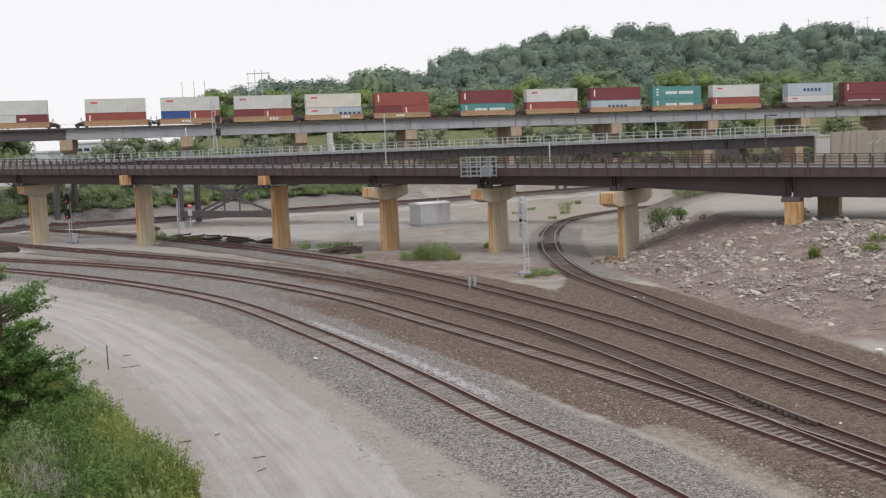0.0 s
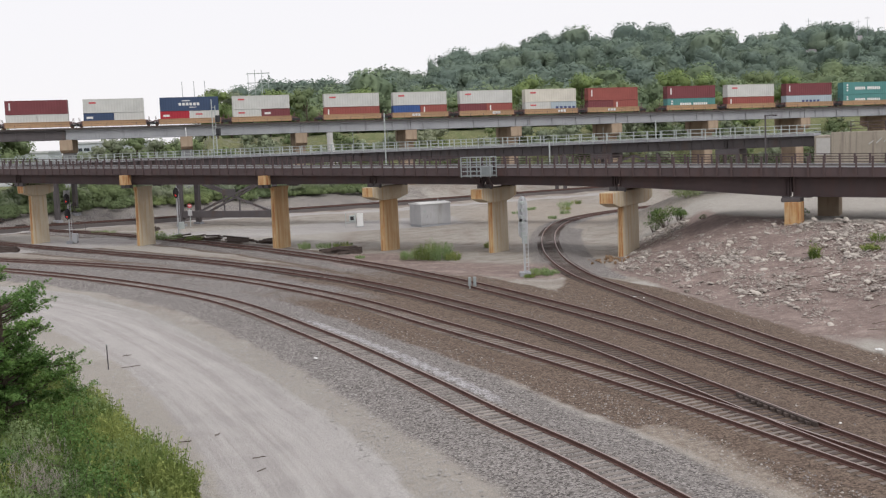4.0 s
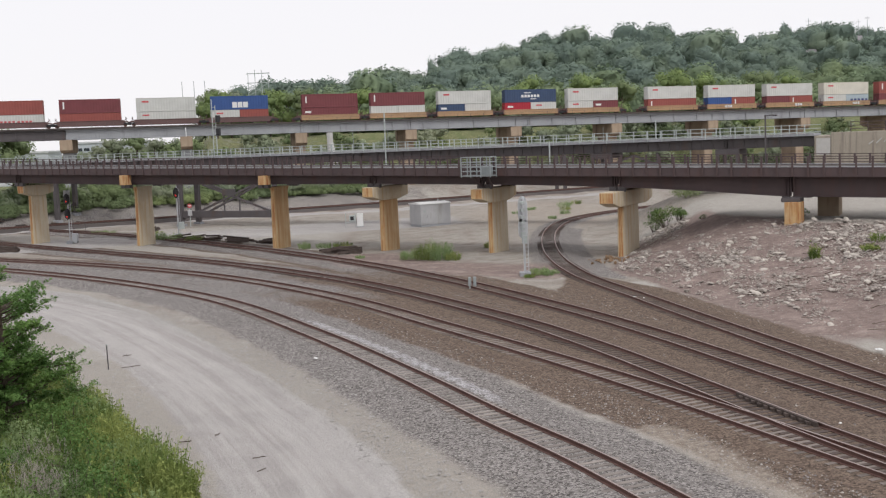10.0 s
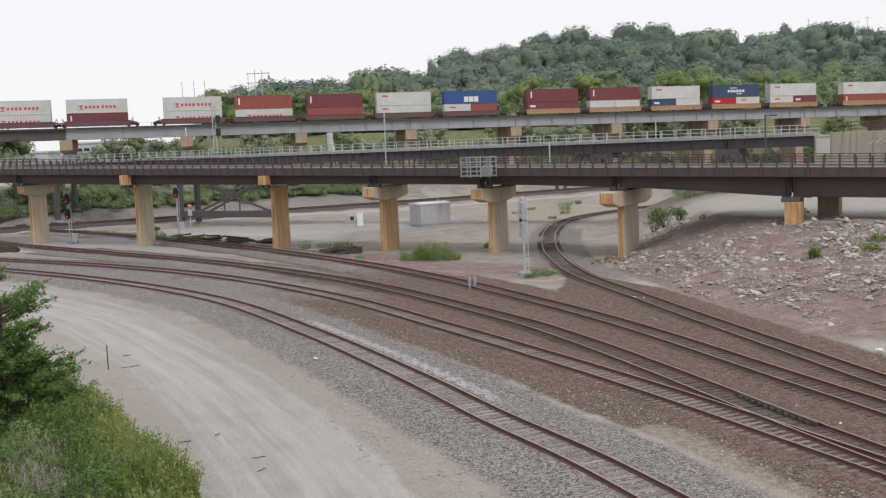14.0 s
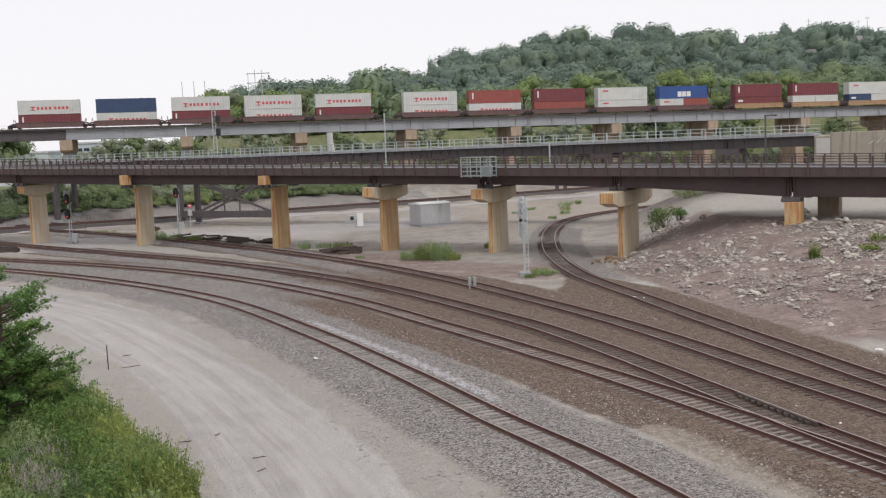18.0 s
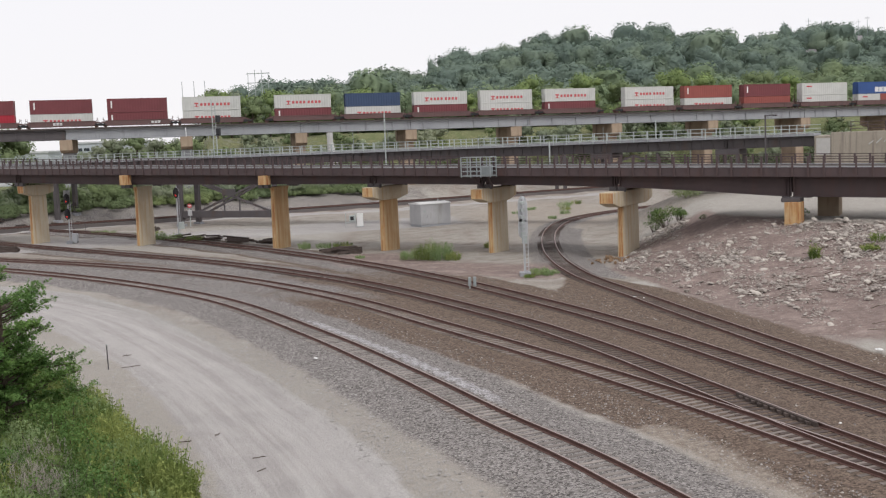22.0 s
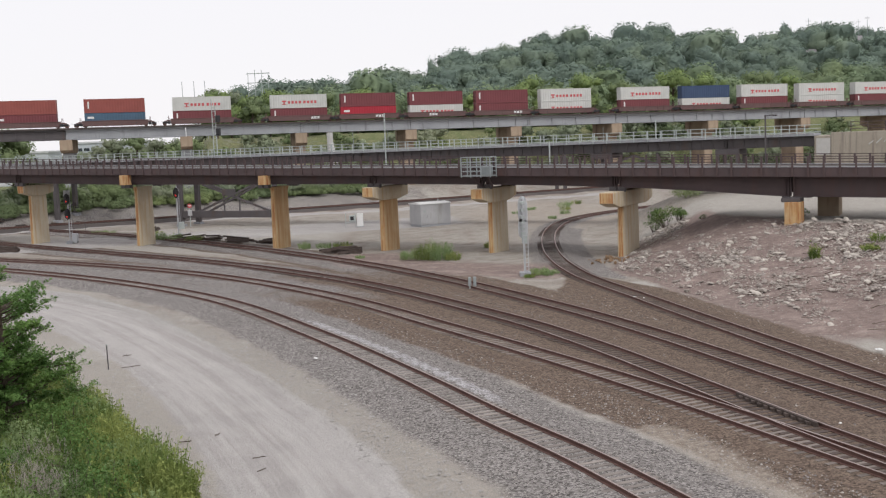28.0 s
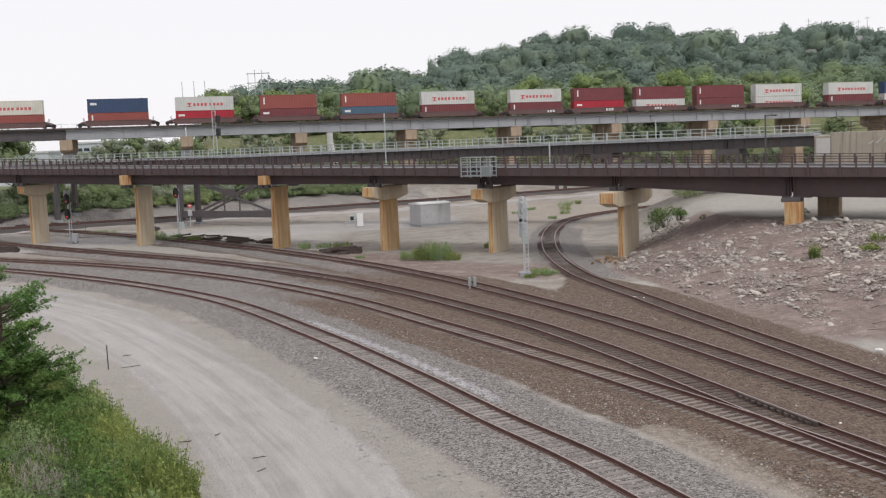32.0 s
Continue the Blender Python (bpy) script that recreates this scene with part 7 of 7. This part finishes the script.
def house(x, y, w, d, h, turn, label, sink=0.0):
    root = thing("house", pose(x, y, ground_z(x, y) - sink, 0, 0, turn), label, "house")
    part("wall", box(0, w, 0, d, -1, h), M_HOUSE, root)
    bm = bmesh.new()
    vs = [bm.verts.new(p) for p in ((-0.5, -0.5, h), (w + 0.5, -0.5, h), (w + 0.5, d + 0.5, h), (-0.5, d + 0.5, h), (-0.5, d / 2, h + d * 0.32), (w + 0.5, d / 2, h + d * 0.32))]
    for q in ((0, 1, 5, 4), (2, 3, 4, 5), (0, 4, 3), (1, 2, 5), (3, 2, 1, 0)):
        bm.faces.new([vs[i] for i in q])
    part("roof", bm, M_SHINGLE, root)
    pane = mesh_of("window", box(0, 1.0, -0.06, -0.004, 0.9, 2.2), M_GLASS)
    for k in range(3):
        part("window", pane, None, root, at=pose(0.8 + k * (w - 1.6) / 2.6, 0, 0))


house(199.5, 602, 6.5, 6, 3.4, -15, "white house with grey roof among the hillside trees", -0.4)
house(226, 628, 15, 9, 4.0, -10, "long white house on the crest of the bluff", -1.5)


def power_frame(x, y, top, label):
    """H-frame of two tall posts, a crossarm and hanging wires' insulators."""
    g = ground_z(x, y)
    root = thing("power_pylon", pose(x, y, g), label, "power pylon")
    h = top - g
    for dx in (-4.1, -1.3, 1.4, 4.1):
        part("post", bar((dx, 0, -1), (dx * 0.96, 0, h - (0 if abs(dx) > 2 else -1.0)), 0.24, sides=6), M_GALV, root)
    for z in (h - 0.4, h - 4.0):
        part("crossarm", bar((-4.6, 0, z), (4.6, 0, z), 0.3), M_GALV, root)
    for k in (-1, 1):
        part("brace", bar((-4.0 * k, 0, h - 9), (4.0 * k, 0, h - 4), 0.16), M_GALV, root)


power_frame(-69.1, 430, 40.6, "tall grey steel power line frame with crossarms")


def pole(x, y, top, label, cross=True, w=0.34):
    g = ground_z(x, y)
    root = thing("utility_pole", pose(x, y, g), label, "utility pole")
    part("shaft", bar((0, 0, -1), (-0.4, 0, top - g), w, sides=6, taper=0.6), M_DULLGALV, root)
    if cross:
        part("crossarm", bar((-1.8, 0, top - g - 1.6), (1.0, 0, top - g - 1.6), 0.22), M_DARKSTEEL, root)


for x in (-98.4, -93.8, -89.6):
    pole(x, 430, 38.2, "tall slender bare transmission pole against the sky", cross=False)
for x, z, c in ((171.9, 70, False), (215.5, 73, True), (244.2, 71.5, True), (249.4, 73.5, True)):
    pole(x, 640, z, "thin utility pole on the crest of the bluff", c, 0.3)
for x, y, z in ((38, 252, 13.5), (-20, 262, 15), (-12, 268, 15), (-8, 262, 14.0), (60, 262, 12)):
    pole(x, y, z, "slim pale pole standing behind the viaduct", False, 0.22)


def crossing_signal(x, y):
    root = thing("crossing_signal", pose(x, y, ground_z(x, y)), "level crossing mast with two glowing red lamps", "crossing signal")
    part("mast", bar((0, 0, -0.3), (0, 0, 12.4), 0.3, sides=8), M_GALV, root)
    part("crossbar", bar((-1.1, 0, 11.7), (1.1, 0, 11.7), 0.25), M_BLACK, root)
    for dx in (-0.75, 0.75):
        part("red_lamp", bar((dx, -0.2, 11.7), (dx, -0.3, 11.7), 0.5, sides=12), M_RED_LENS, root, "glowing red lamp")


crossing_signal(-91.8, 330)


def silo(x, y):
    root = thing("white_chute", pose(x, y, ground_z(x, y) - 0.3), "white leaning metal chute beside the viaduct", "chute")
    g = ground_z(x, y)
    part("body", bar((-0.7, 0, 0), (-1.0, 0, 15.2 - g), 1.6, sides=10, taper=0.9), M_WHITE, root)
    part("leg", bar((1.6, 0, 0), (-0.4, 0, 12.5 - g), 0.5, sides=8), M_WHITE, root)


silo(-24.5, 258)


def litter(x, y, size, seed):
    rng = random.Random(seed)
    bm = bmesh.new()
    bmesh.ops.create_icosphere(bm, subdivisions=2, radius=size * 0.55)
    for v in bm.verts:
        v.co = Vector((v.co.x * 1.3, v.co.y * 0.8, abs(v.co.z) * 0.45)) * rng.uniform(0.7, 1.15)
    ob = part("litter", bm, M_WHITE, at=pose(x, y, ground_z(x, y) + 0.1, 0, 0, rng.uniform(0, 180)))
    tagged(ob, "crumpled white plastic litter lying on the ground", "litter")


for k, (x, y, s) in enumerate([(-7.6, 62.6, 0.22), (14.2, 81.4, 0.24), (16.2, 44.5, 0.16), (23.5, 58.7, 0.35), (14.8, 80.8, 0.16), (-4.2, 117, 0.2)]):
    litter(x, y, s, k)


def guard_rail():
    """Short blocked guard rail inside the joining track, opposite the frog."""
    root = thing("guard_rail", pose(0, 0, 0), "short dark blocked guard rail beside the running rail", "guard rail")
    pts = [p for p in spline(TRACKS["third"], 0.5) if 43.6 < p[1] < 49.6]
    line = offset_line(np.array(pts), 0.6)
    for v in line:
        v.z = RAIL_BASE + 0.01
    bm = bmesh.new()
    add_sweep(bm, line, [(-0.05, 0), (0.05, 0), (0.05, 0.2), (-0.05, 0.2)])
    part("rail_bar", bm, M_DARKTIE, root)
    blk = mesh_of("spacer_block", box(-0.16, 0.16, -0.14, 0.14, 0.0, 0.14), M_DARKTIE)
    for v in line[1:-1:1]:
        part("spacer_block", blk, None, root, at=pose(v.x, v.y, v.z))


guard_rail()


M_CLOD = surface("rusty_clods", (0.3, 0.2, 0.12), (0.22, 0.14, 0.09), 0.95, scale=2, fine=8, bump=0.6)


def rusty_spoil():
    """Small heap of rust-coloured clods at the foot of a pier."""
    root = thing("spoil_heap", pose(16.0, 105.5, 0), "small heap of rust-coloured earth clods by the pier", "spoil heap")
    rng = random.Random(77)
    kinds = stone_meshes(4, 9, M_CLOD)
    for i in range(46):
        x, y = rng.gauss(0, 0.75), rng.gauss(0, 0.8)
        part("clod", kinds[i % 4], None, root, at=pose(x, y, ground_z(16 + x, 105.5 + y) + 0.1 + max(0, 0.4 - 0.3 * math.hypot(x, y)), rng.uniform(0, 90), rng.uniform(0, 90), rng.uniform(0, 360)) @ Matrix.Scale(rng.uniform(0.2, 0.6), 4))


rusty_spoil()

motions()
